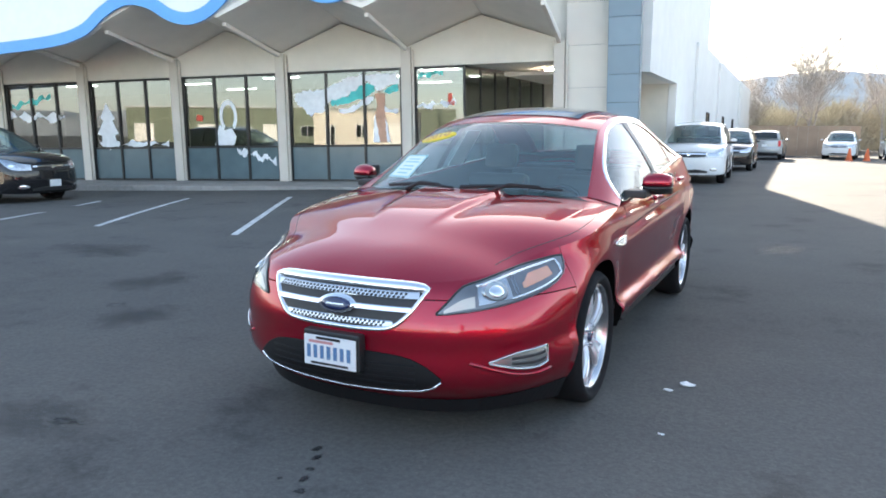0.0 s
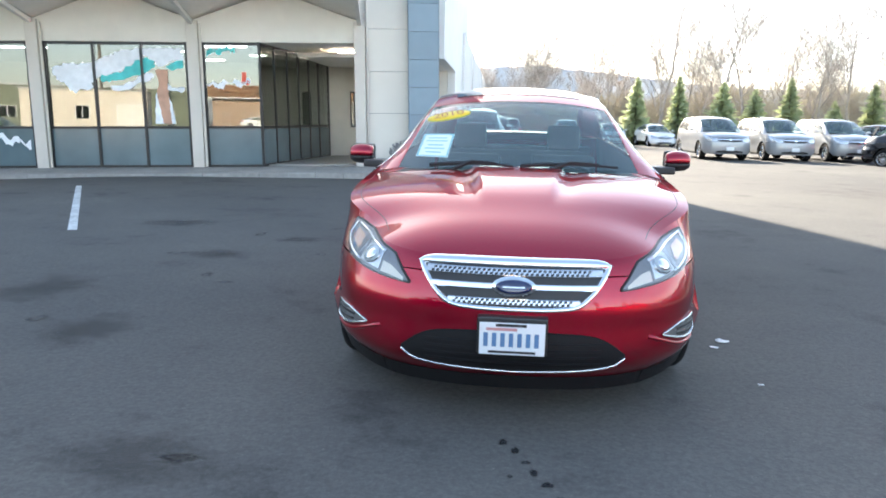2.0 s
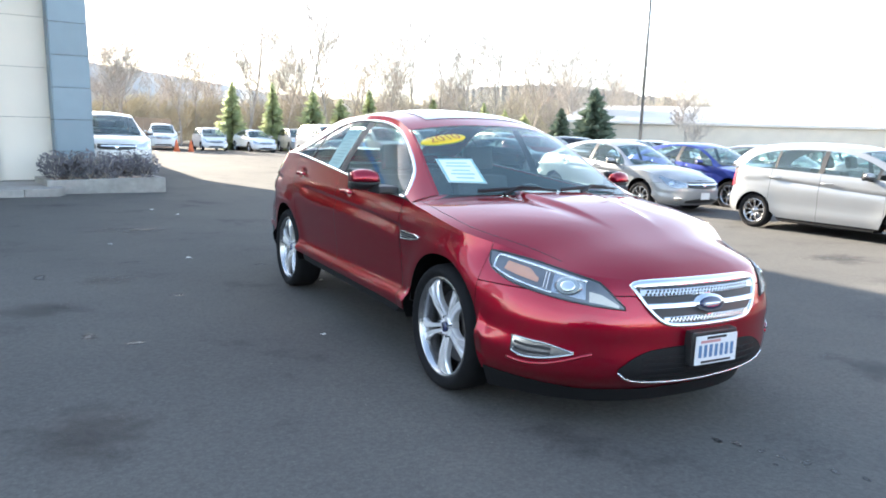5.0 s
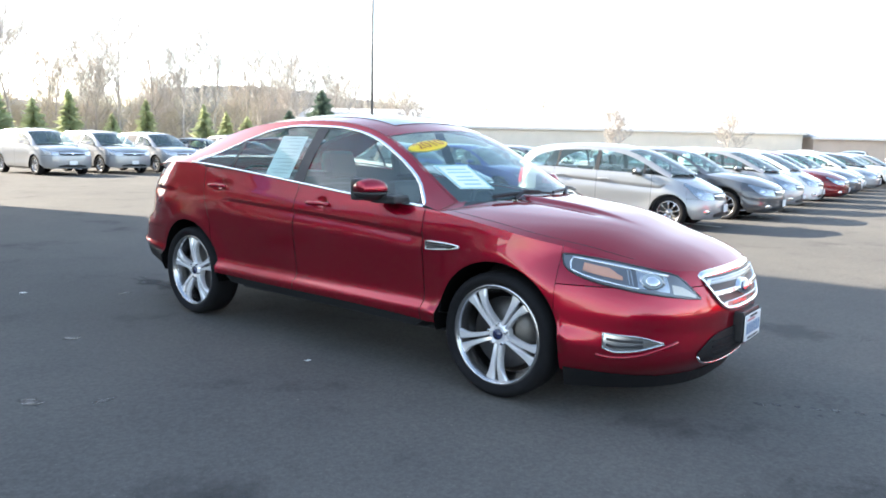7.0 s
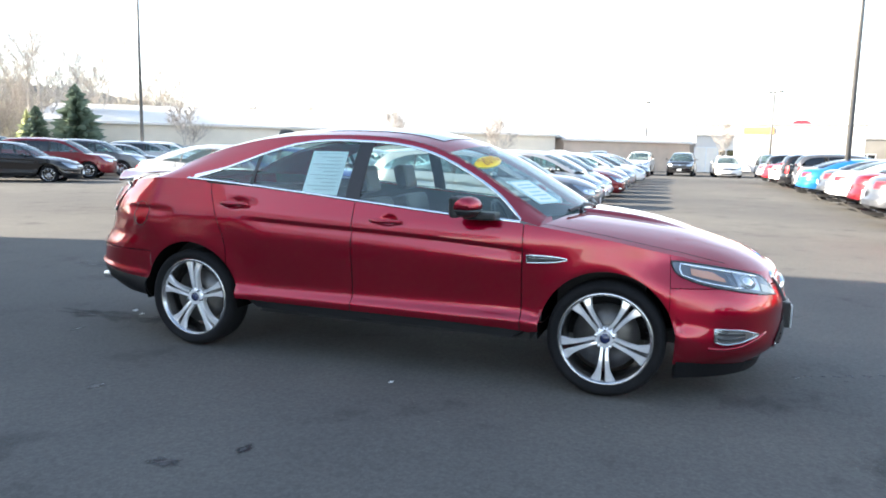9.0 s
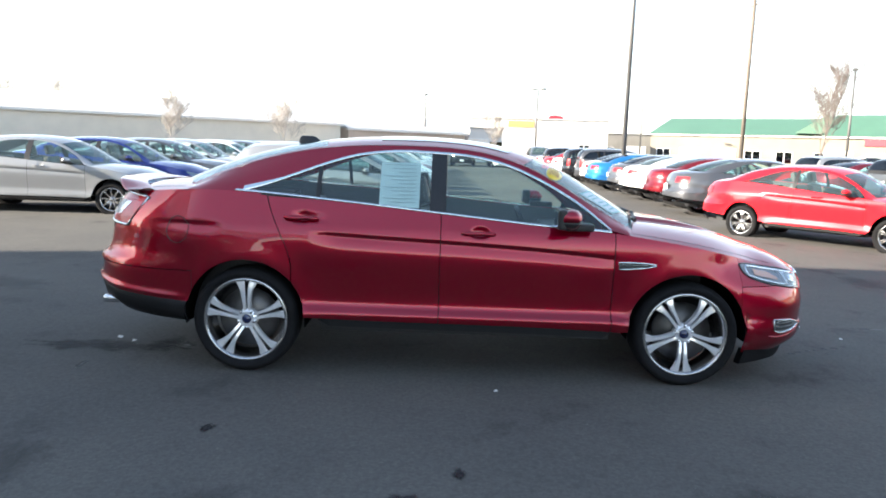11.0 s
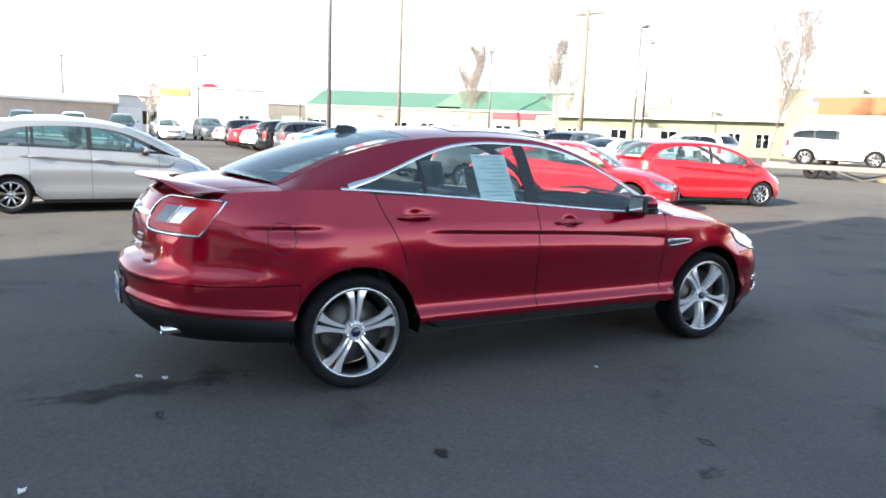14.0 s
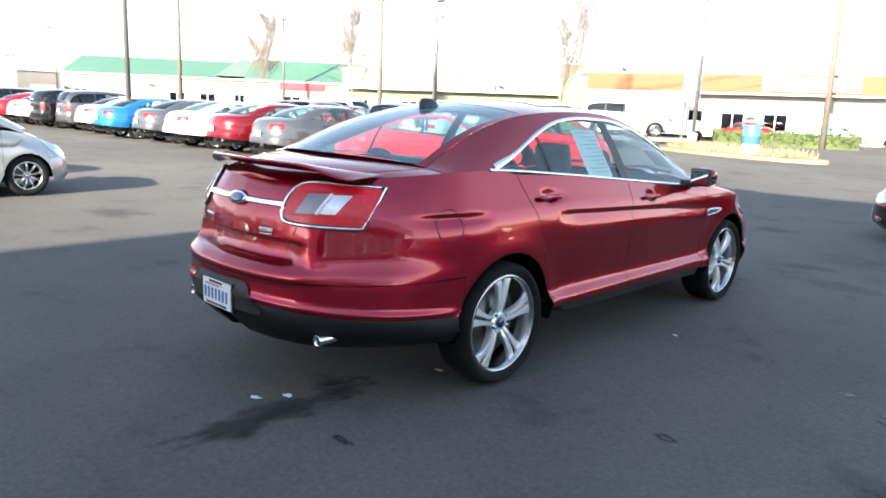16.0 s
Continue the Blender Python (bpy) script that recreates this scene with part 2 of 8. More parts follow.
M_ASPHALT = asphalt_mat()
M_LINE = mat("worn_road_paint", (0.55, 0.55, 0.53), 0.8, var=0.35, scale=25, bump=0.4)
M_CONCRETE = mat("concrete", (0.30, 0.29, 0.27), 0.85, var=0.2, scale=8, bump=0.3)
M_STUCCO = mat("cream_stucco", (0.74, 0.70, 0.62), 0.85, var=0.05, scale=3, bump=0.25, bscale=120)
M_WHITEWALL = mat("white_wall_paint", (0.78, 0.77, 0.74), 0.75, var=0.05, scale=2, bump=0.15, bscale=90)
M_PANELCREAM = mat("cream_panel", (0.70, 0.65, 0.57), 0.6, var=0.03, scale=2, per_object=0.02)
M_TOWER = mat("blue_grey_panel", (0.20, 0.27, 0.32), 0.45, 0.2, var=0.06, scale=3, per_object=0.06)
M_JOINT = mat("dark_joint", (0.06, 0.06, 0.06), 0.9, var=0.1)
M_SIGNWHITE = mat("white_sign_panel", (0.82, 0.83, 0.84), 0.4, var=0.03)
M_SIGNBLUE = mat("blue_sign_band", (0.10, 0.36, 0.78), 0.35, var=0.05)
M_COLUMN = mat("cream_column_paint", (0.60, 0.55, 0.48), 0.6, var=0.05, scale=2, bump=0.1, bscale=90)
M_SOFFIT = mat("soffit_paint", (0.86, 0.81, 0.74), 0.8, var=0.05, scale=2)
M_DARKFRAME = mat("dark_bronze_frame", (0.035, 0.035, 0.035), 0.4, 0.4, var=0.1)
M_SHOPGLASS = glass_mat("shop_glass", (0.46, 0.52, 0.50), 0.006, 1.75)
M_FROST = mat("frosted_lower_pane", (0.13, 0.18, 0.195), 0.14, var=0.15, scale=1.5)
M_INTFLOOR = mat("showroom_floor", (0.28, 0.27, 0.25), 0.35, var=0.15, scale=2)
M_INTWALL = mat("showroom_wall", (0.40, 0.38, 0.34), 0.8, var=0.12, scale=1)
M_TUBE = mat("lit_tube", (0.9, 0.9, 0.9), 0.5, var=0, emit=((1.0, 0.97, 0.9), 10.0))
M_BLACKPLASTIC = mat("black_plastic", (0.018, 0.018, 0.019), 0.45, var=0.2, scale=40)
M_DARKTRIM = mat("dark_lower_trim", (0.008, 0.008, 0.009), 0.6, var=0.2, scale=40, spec=0.25)
M_LAMPBODY = mat("silvered_lamp_body", (0.18, 0.18, 0.185), 0.30, 0.7, var=0.12, scale=25)
M_LINER = mat("dark_wheel_liner", (0.006, 0.006, 0.006), 0.95, var=0.2, scale=30, spec=0.0)
M_RUBBER = mat("tyre_rubber", (0.011, 0.011, 0.012), 0.85, var=0.25, scale=30, bump=0.2, spec=0.2)
# white wall copy darkened in colour so full sun does not burn it out
M_FARWHITE = mat("sun_dimmed_white_wall", (0.25, 0.237, 0.215), 0.85, var=0.15, scale=0.6, tint=(0.29, 0.278, 0.255))
# lighter white copy for walls turned away from the sun
M_SHOPWHITE = mat("lifted_white_shop_wall", (0.72, 0.69, 0.66), 0.85, var=0.08, scale=0.6)
M_SIGNOCHRE = mat("faded_orange_sign", (0.80, 0.42, 0.13), 0.5, var=0.08, scale=1)
# cream darkened the same way against strong sunlight
M_FARCREAM = mat("sun_dimmed_cream_wall", (0.27, 0.24, 0.195), 0.85, var=0.12, scale=0.6)
M_CHROME = mat("chrome", (0.82, 0.83, 0.84), 0.06, 1.0, var=0.04, scale=8)
M_SATIN = mat("satin_silver", (0.55, 0.56, 0.57), 0.22, 1.0, var=0.08, scale=10)
M_ALLOY = mat("alloy_wheel", (0.50, 0.50, 0.51), 0.25, 1.0, var=0.1, scale=12)
M_SPOKE = mat("polished_alloy", (0.95, 0.95, 0.96), 0.13, 0.5, var=0.06, scale=12)
M_DISC = mat("brake_disc", (0.13, 0.125, 0.12), 0.4, 0.9, var=0.2, scale=20)
M_CARGLASS = glass_mat("car_glass", (0.80, 0.92, 0.90), 0.004, 1.48, 0.05)
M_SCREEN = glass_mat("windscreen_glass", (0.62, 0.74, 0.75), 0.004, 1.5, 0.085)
# stronger film here, painting in the rear glass's pale sky reflection
M_REARSCREEN = glass_mat("sky_film_rear_glass", (0.70, 0.84, 0.84), 0.004, 1.6, 0.2)
M_DARKGLASS = glass_mat("privacy_glass", (0.10, 0.13, 0.13), 0.006, 1.55)
M_LENS = glass_mat("clear_lens", (0.90, 0.92, 0.93), 0.01, 1.5)
M_REDLENS = mat("red_lens", (0.56, 0.004, 0.012), 0.3, var=0.25, scale=30, coat=0.25)
M_AMBER = mat("amber_reflector", (0.72, 0.34, 0.20), 0.15, var=0.1, coat=1)
M_PAPER = mat("printed_paper", (0.70, 0.76, 0.76), 0.7, var=0.05)
M_INKTEAL = mat("teal_ink", (0.25, 0.50, 0.50), 0.7, var=0.05)
M_INKGREY = mat("grey_ink", (0.42, 0.48, 0.50), 0.7, var=0.05)
M_YELLOW = mat("yellow_decal", (0.85, 0.62, 0.04), 0.4, var=0.04)
M_ORANGE = mat("orange_ink", (0.42, 0.13, 0.02), 0.4, var=0.04)
M_PLATE = mat("plate_white", (0.74, 0.76, 0.77), 0.4, var=0.04)
M_PLATEINK = mat("plate_blue_ink", (0.10, 0.20, 0.36), 0.5, var=0.05)
M_PLATERED = mat("plate_pale_red", (0.55, 0.25, 0.25), 0.5, var=0.05)
M_OVALBLUE = mat("dark_blue_enamel", (0.012, 0.02, 0.07), 0.15, var=0.1, coat=1)
M_SEAT = mat("dark_seat_leather", (0.05, 0.052, 0.05), 0.5, var=0.15, scale=12, bump=0.1)
# bark of the far woods, lightened in colour for the bright haze
M_PALEBARK = mat("haze_pale_bark", (0.42, 0.38, 0.34), 0.9, var=0.3, scale=5, bump=0.6, bscale=30)
M_STREETTWIG = mat("brown_street_twig", (0.21, 0.175, 0.155), 0.9, var=0.3, scale=2)
M_BARK = mat("grey_brown_bark", (0.15, 0.13, 0.11), 0.9, var=0.3, scale=5, bump=0.6, bscale=30)
# twigs paled to paint in the backlit haze; planter stalks share them
M_TWIG = mat("haze_pale_twig", (0.50, 0.45, 0.40), 0.9, var=0.3, scale=2)
# needle colour raised well above real foliage to imitate haze
M_NEEDLE = leaf_mat("conifer_needles", (0.42, 0.47, 0.26), (0.60, 0.63, 0.40))
M_SPRUCE = leaf_mat("dark_spruce_needles", (0.17, 0.22, 0.16), (0.28, 0.34, 0.25))
M_HEDGE = mat("hedge_leaves", (0.045, 0.075, 0.018), 0.7, var=0.4, scale=4, tint=(0.10, 0.14, 0.035))
M_LAVENDER = mat("grey_shrub", (0.17, 0.16, 0.17), 0.85, var=0.35, scale=9)
# brush colour lifted likewise, haze included
M_BRUSH = mat("haze_pale_brush", (0.46, 0.40, 0.32), 0.95, var=0.35, scale=0.6, tint=(0.52, 0.48, 0.36))
# distance haze painted on as pale colour and a faint glow
M_HILL = mat("wooded_hill_haze_glow", (0.30, 0.31, 0.31), 0.95, var=0.25, scale=0.05, emit=((0.78, 0.86, 0.90), 0.048))
M_HILLBROWN = mat("brown_hill_haze_glow", (0.09, 0.088, 0.078), 0.95, var=0.3, scale=0.08, emit=((0.86, 0.86, 0.82), 0.03))
M_TAN = mat("tan_siding", (0.74, 0.66, 0.55), 0.8, var=0.08, scale=1)
M_METALROOF = mat("pale_metal_roof", (0.50, 0.49, 0.47), 0.5, 0.0, var=0.06, scale=0.5)
M_GREENROOF = mat("green_roof", (0.075, 0.165, 0.115), 0.55, var=0.12, scale=1)
M_OLIVE = mat("pale_green_wall", (0.17, 0.19, 0.13), 0.8, var=0.08, scale=1)
M_OCHRE = mat("ochre_fascia", (0.20, 0.092, 0.038), 0.7, var=0.08, scale=1)
M_SHEDTAN = mat("pale_brown_siding", (0.56, 0.44, 0.35), 0.8, var=0.12, scale=1)
M_BRICKISH = mat("brown_wall", (0.38, 0.26, 0.18), 0.8, var=0.15, scale=2)
M_STEELPOLE = mat("painted_steel_pole", (0.14, 0.137, 0.132), 0.5, 0.3, var=0.1, scale=2)
M_WOODPOLE = mat("weathered_pole_wood", (0.16, 0.135, 0.11), 0.9, var=0.25, scale=5, bump=0.4)
M_LAMPGLASS = mat("lamp_glass", (0.6, 0.6, 0.58), 0.3, var=0.05)
M_WIRE = mat("black_cable", (0.03, 0.03, 0.03), 0.6, var=0.1)
M_STRAW = mat("dry_grass", (0.30, 0.23, 0.14), 0.95, var=0.25, scale=8)
M_SIGNRED = mat("red_sign_paint", (0.62, 0.04, 0.06), 0.5, var=0.05)
M_BARRELBLUE = mat("light_blue_plastic", (0.06, 0.20, 0.42), 0.5, var=0.08)
M_CONE = mat("orange_cone", (0.75, 0.16, 0.05), 0.6, var=0.05)
M_TEALPAINT = mat("teal_window_paint", (0.10, 0.55, 0.52), 0.8, var=0.25, scale=6)
M_WHITEPAINT = mat("white_window_paint", (0.80, 0.82, 0.84), 0.8, var=0.12, scale=6)
M_BROWNPAINT = mat("tan_window_paint", (0.55, 0.32, 0.22), 0.8, var=0.2, scale=6)
M_REDPAINT = mat("red_window_paint", (0.65, 0.10, 0.06), 0.8, var=0.2, scale=6)

RED = car_paint("candy_red_paint", (0.34, 0.0012, 0.020), 0.80, 0.33, 1.6, (0.5, 0.01, 0.03))
PAINTS = {
    "white": car_paint("white_paint", (0.80, 0.80, 0.79), 0.0, 0.3),
    "silver": car_paint("silver_paint", (0.34, 0.35, 0.36), 0.4, 0.3),
    "grey": car_paint("grey_paint", (0.10, 0.105, 0.115), 0.5, 0.3),
    "black": car_paint("black_paint", (0.012, 0.012, 0.014), 0.2, 0.25),
    "blue": car_paint("blue_paint", (0.02, 0.035, 0.20), 0.4, 0.3),
    "sky blue": car_paint("sky_blue_paint", (0.02, 0.16, 0.42), 0.4, 0.3),
    "bright red": car_paint("bright_red_paint", (0.70, 0.012, 0.022), 0.1, 0.3),
    "maroon": car_paint("maroon_paint", (0.16, 0.008, 0.014), 0.4, 0.3),
    "mint": car_paint("mint_paint", (0.35, 0.68, 0.62), 0.1, 0.3),
}


# ---------------------------------------------------------------- mesh helpers
def part(name, bm, material, parent=None, label="", smooth=False):
    """Links a bmesh as one mesh object, under a thing or part if one is given."""
    me = bpy.data.meshes.new(name)
    bm.to_mesh(me)
    bm.free()
    for mm in (material if isinstance(material, (list, tuple)) else [material]):
        me.materials.append(mm)
    if smooth:
        me.polygons.foreach_set("use_smooth", [True] * len(me.polygons))
    ob = new(name, me)
    if parent is not None:
        ob.parent = parent
    if label:
        ob["label"] = label
    return ob


def thing(name, label, category, m=None, group="", kind=""):
    ob = new(name)
    ob.empty_display_size = 0.2
    if m is not None:
        ob.matrix_basis = m
    return tagged(ob, label, category, group, kind)


def add_box(bm, x0, x1, y0, y1, z0, z1, m=None, bevel=0.0):
    vs = [bm.verts.new(Vector((x, y, z))) for x in (x0, x1) for y in (y0, y1) for z in (z0, z1)]
    fs = [(0, 1, 3, 2), (4, 6, 7, 5), (0, 4, 5, 1), (2, 3, 7, 6), (0, 2, 6, 4), (1, 5, 7, 3)]
    faces = [bm.faces.new([vs[i] for i in f]) for f in fs]
    if bevel > 0:
        es = list({e for f in faces for e in f.edges})
        r = bmesh.ops.bevel(bm, geom=es, offset=bevel, segments=2, affect="EDGES", profile=0.6)
        vs = list({v for f in r["faces"] for v in f.verts} | {v for v in vs if v.is_valid})
    if m is not None:
        for v in vs:
            v.co = m @ v.co
    return vs


def box_bm(x0, x1, y0, y1, z0, z1, m=None, bevel=0.0):
    bm = bmesh.new()
    add_box(bm, x0, x1, y0, y1, z0, z1, m, bevel)
    return bm


def add_tube(bm, pts, r, n=8, closed=False, caps=True):
    """A round bar along points; r is one radius or one for each point."""
    pts = [Vector(p) for p in pts]
    rs = r if isinstance(r, (list, tuple)) else [r] * len(pts)
    rings = []
    prev = None
    for i, p in enumerate(pts):
        a = pts[i - 1] if i > 0 or closed else p
        b = pts[(i + 1) % len(pts)] if i < len(pts) - 1 or closed else p
        t = (b - a).normalized()
        if prev is None:
            u = t.orthogonal().normalized()
        else:
            u = (prev - t * prev.dot(t))
            u = u.normalized() if u.length > 1e-6 else t.orthogonal().normalized()
        prev = u
        w = t.cross(u)
        rings.append([bm.verts.new(p + (u * math.cos(k * 2 * math.pi / n) + w * math.sin(k * 2 * math.pi / n)) * rs[i]) for k in range(n)])
    m = len(rings)
    for i in range(m if closed else m - 1):
        A, B = rings[i], rings[(i + 1) % m]
        for k in range(n):
            bm.faces.new((A[k], A[(k + 1) % n], B[(k + 1) % n], B[k]))
    if caps and not closed:
        bm.faces.new(rings[0][::-1])
        bm.faces.new(rings[-1])


def add_grid(bm, rows, flip=False):
    """Quads between rows of points."""
    vr = [[bm.verts.new(p) for p in row] for row in rows]
    for a, b in zip(vr, vr[1:]):
        for i in range(len(a) - 1):
            q = (a[i], a[i + 1], b[i + 1], b[i])
            bm.faces.new(q[::-1] if flip else q)
    return vr


def add_lathe(bm, profile, n=40, axis="X", centre=(0, 0, 0), close=False):
    """Turns a profile of (radius, offset along the axis)."""
    c = Vector(centre)
    rows = []
    for k in range(n + 1):
        a = 2 * math.pi * k / n
        row = []
        for r, o in profile:
            if axis == "X":
                row.append(c + Vector((o, r * math.cos(a), r * math.sin(a))))
            elif axis == "Y":
                row.append(c + Vector((r * math.cos(a), o, r * math.sin(a))))
            else:
                row.append(c + Vector((r * math.cos(a), r * math.sin(a), o)))
        rows.append(row)
    add_grid(bm, rows)
    bmesh.ops.remove_doubles(bm, verts=bm.verts, dist=1e-5)
    bmesh.ops.recalc_face_normals(bm, faces=bm.faces)


def add_poly_prism(bm, pts, d):
    """A prism from a ring of points, pushed out by the vector d."""
    d = Vector(d)
    a = [bm.verts.new(Vector(p)) for p in pts]
    b = [bm.verts.new(Vector(p) + d) for p in pts]
    n = len(pts)
    bm.faces.new(a[::-1])
    bm.faces.new(b)
    for i in range(n):
        bm.faces.new((a[i], a[(i + 1) % n], b[(i + 1) % n], b[i]))


def sp(table, x):
    """A smooth curve (Catmull-Rom) through rows (x, v, ...)."""
    n = len(table)
    if x <= table[0][0]:
        return table[0][1] if len(table[0]) == 2 else Vector(table[0][1:])
    if x >= table[-1][0]:
        return table[-1][1] if len(table[0]) == 2 else Vector(table[-1][1:])
    i = max(k for k in range(n) if table[k][0] <= x)
    i = min(i, n - 2)
    x0, x1 = table[i][0], table[i + 1][0]
    t = (x - x0) / (x1 - x0)
    out = []
    for c in range(1, len(table[0])):
        p1, p2 = table[i][c], table[i + 1][c]
        m1 = (p2 - table[i - 1][c]) / (x1 - table[i - 1][0]) if i > 0 else (p2 - p1) / (x1 - x0)
        m2 = (table[i + 2][c] - p1) / (table[i + 2][0] - x0) if i + 2 < n else (p2 - p1) / (x1 - x0)
        h = x1 - x0
        out.append((2 * t**3 - 3 * t**2 + 1) * p1 + (t**3 - 2 * t**2 + t) * h * m1 + (-2 * t**3 + 3 * t**2) * p2 + (t**3 - t**2) * h * m2)
    return out[0] if len(out) == 1 else Vector(out)


def lerp(a, b, t):
    return a + (b - a) * t


def smooth01(a, b, x):
    t = min(1, max(0, (x - a) / (b - a)))
    return t * t * (3 - 2 * t)


# ---------------------------------------------------------------- ground
def gz(x, y):
    """Height of the lot: level, falling gently away to the west in front of the showroom."""
    d = max(0.0, -7.0 - x)
    return -0.045 - (0.03 * d * min(1.0, d / 4.0) if d < 16 else 0.48)


def build_ground():
    xs = [-400, -150, -60, -35, -28] + [-24 + 1.5 * i for i in range(16)] + [0, 6, 15, 40, 90, 200, 420]
    ys = [-400, -150, -60, -25, -10, 0, 10, 25, 60, 150, 420]
    bm = bmesh.new()
    rows = [[Vector((x, y, gz(x, y))) for x in xs] for y in ys]
    add_grid(bm, rows)
    g = part("ground", bm, M_ASPHALT, None, smooth=True)
    tagged(g, "dark patched asphalt car lot with stains and grit", "asphalt", kind="structure")


build_ground()


def ribbon(bm, pts, w, lift=0.004):
    """A painted stripe that follows the ground."""
    pts = [Vector((p[0], p[1], 0)) for p in pts]
    L, R = [], []
    for i, p in enumerate(pts):
        t = (pts[min(i + 1, len(pts) - 1)] - pts[max(i - 1, 0)]).normalized()
        n = Vector((-t.y, t.x, 0)) * w / 2
        for s, l in ((1, L), (-1, R)):
            q = p + n * s
            l.append(Vector((q.x, q.y, gz(q.x, q.y) + lift)))
    add_grid(bm, [L, R], flip=True)


def stall_line(a, b, w=0.1):
    bm = bmesh.new()
    n = 8
    ribbon(bm, [(lerp(a[0], b[0], i / n), lerp(a[1], b[1], i / n)) for i in range(n + 1)], w)
    ob = part("stall_line", bm, M_LINE)
    tagged(ob, "worn white painted parking stall line on asphalt", "road marking", "stall lines", "structure")


for a, b in (((-5.1, 2.3), (-8.2, 7.35)), ((-7.5, 2.0), (-10.5, 6.65)), ((-10.0, 2.1), (-12.2, 5.7)), ((-12.7, 1.9), (-14.6, 4.9))):
    stall_line(a, b)
for i in range(9):
    stall_line((9.6 + 2.75 * i, 0.6), (10.6 + 2.75 * i, 5.2))

rng = random.Random(5)


def patch_stain(x, y, sx, sy, name, label, material, seed):
    """An uneven flat blot lying on the asphalt."""
    r = random.Random(seed)
    bm = bmesh.new()
    n = 26
    rim = bm.verts.layers.float.new("rim")
    c = bm.verts.new((x, y, gz(x, y) + 0.003))
    c[rim] = 1.0
    ring = []
    for i in range(n):
        a = 2 * math.pi * i / n
        k = 0.62 + 0.38 * r.random()
        px, py = x + sx * k * math.cos(a), y + sy * k * math.sin(a)
        ring.append(bm.verts.new((px, py, gz(px, py) + 0.003)))
    for i in range(n):
        bm.faces.new((c, ring[i], ring[(i + 1) % n]))
    tagged(part(name, bm, material), label, "stain", "stains", "structure")


M_OIL = stain_mat("oil_stain", (0.016, 0.016, 0.018), 0.5, 0.92, 9)
M_SOAK = stain_mat("soaked_dark_patch", (0.022, 0.022, 0.024), 0.6, 0.36, 2.0, (1, 1.8, 1))
M_DRIP = stain_mat("fresh_drip_stain", (0.014, 0.014, 0.015), 0.85, 0.8, 3.0, (1.6, 1.0, 1))
M_CHALK = stain_mat("chalky_scuff", (0.30, 0.29, 0.27), 0.9, 0.6, 4, (2.2, 1, 1))
for k, (x, y, sx, sy) in enumerate([(-0.02, -2.62, 0.035, 0.05), (0.03, -2.70, 0.03, 0.05), (0.07, -2.80, 0.04, 0.035), (0.10, -2.88, 0.03, 0.05), (0.15, -2.97, 0.04, 0.03), (0.19, -3.08, 0.03, 0.05), (0.01, -2.92, 0.025, 0.03), (0.25, -3.18, 0.03, 0.04),
                                    (0.22, -4.05, 0.04, 0.08), (-0.95, -3.6, 0.12, 0.07), (-2.3, -3.4, 0.14, 0.08), (-3.0, -2.6, 0.10, 0.16), (-3.1, -1.2, 0.10, 0.13),
                                    (-2.6, 0.3, 0.08, 0.15), (-3.3, 1.2, 0.16, 0.12), (-2.4, -3.0, 0.22, 0.09), (-2.9, 2.5, 0.09, 0.2), (-0.38, 2.05, 0.16, 0.09),
                                    (-0.88, 2.58, 0.14, 0.05), (-1.9, 1.4, 0.10, 0.06), (-2.35, 0.05, 0.1, 0.05), (-1.3, -2.95, 0.2, 0.08), (-2.1, 3.1, 0.14, 0.06)]):
    patch_stain(x, y, sx, sy, "oil_stain", "small dark oil stain on asphalt", M_OIL, k)
for k, (x, y, sx, sy) in enumerate([(-0.45, 2.75, 0.22, 0.75), (-0.33, 2.2, 0.30, 0.24), (-1.5, -3.0, 0.75, 0.45), (-2.65, -1.4, 0.50, 0.55), (-2.2, -3.6, 0.8, 0.30), (-3.6, -0.4, 0.6, 0.8),
                                    (0.3, -6.2, 0.6, 0.5), (-0.9, -3.7, 0.5, 0.3), (-2.9, 1.2, 0.5, 0.5), (-4.2, 3.2, 0.8, 0.5), (1.9, -2.4, 0.4, 0.7), (-5.6, 0.6, 1.2, 0.8),
                                    (-4.6, -4.6, 0.9, 0.6), (3.4, -5.2, 0.9, 0.6), (-1.9, 5.6, 0.9, 0.5), (6.2, 0.8, 0.9, 0.6), (-2.4, 2.2, .45, .35), (1.6, 4.6, .6, .9)]):
    patch_stain(x, y, sx, sy, "soaked_stain", "broad dark soaked patch on worn asphalt", M_DRIP if k < 2 else M_SOAK, 50 + k)
for k, (x, y, sx, sy) in enumerate([(-3.2, -3.3, 0.7, 0.06), (0.9, -3.9, 0.05, 0.5), (-6.5, -1.0, .9, .08)]):
    patch_stain(x, y, sx, sy, "pale_scuff", "pale chalky scuff on asphalt", M_CHALK, 90 + k)
M_LITTER = mat("pale_litter", (0.72, 0.72, 0.70), 0.8, var=0.1)


def litter(x, y, s, seed):
    r = random.Random(seed)
    bm = bmesh.new()
    vr = [[Vector((x + (i - 1.5) * s * 0.5 + r.uniform(-.2, .2) * s, y + (j - 1) * s * 0.5 + r.uniform(-.2, .2) * s, gz(x, y) + 0.005 + r.random() * s * 0.25))
           for i in range(4)] for j in range(3)]
    add_grid(bm, vr)
    r2 = bmesh.ops.extrude_face_region(bm, geom=list(bm.faces))
    for v in r2["geom"]:
        if isinstance(v, bmesh.types.BMVert):
            v.co.z -= 0.004
    tagged(part("paper_scrap", bm, M_LITTER), "crumpled scrap of white paper on asphalt", "litter", "litter")


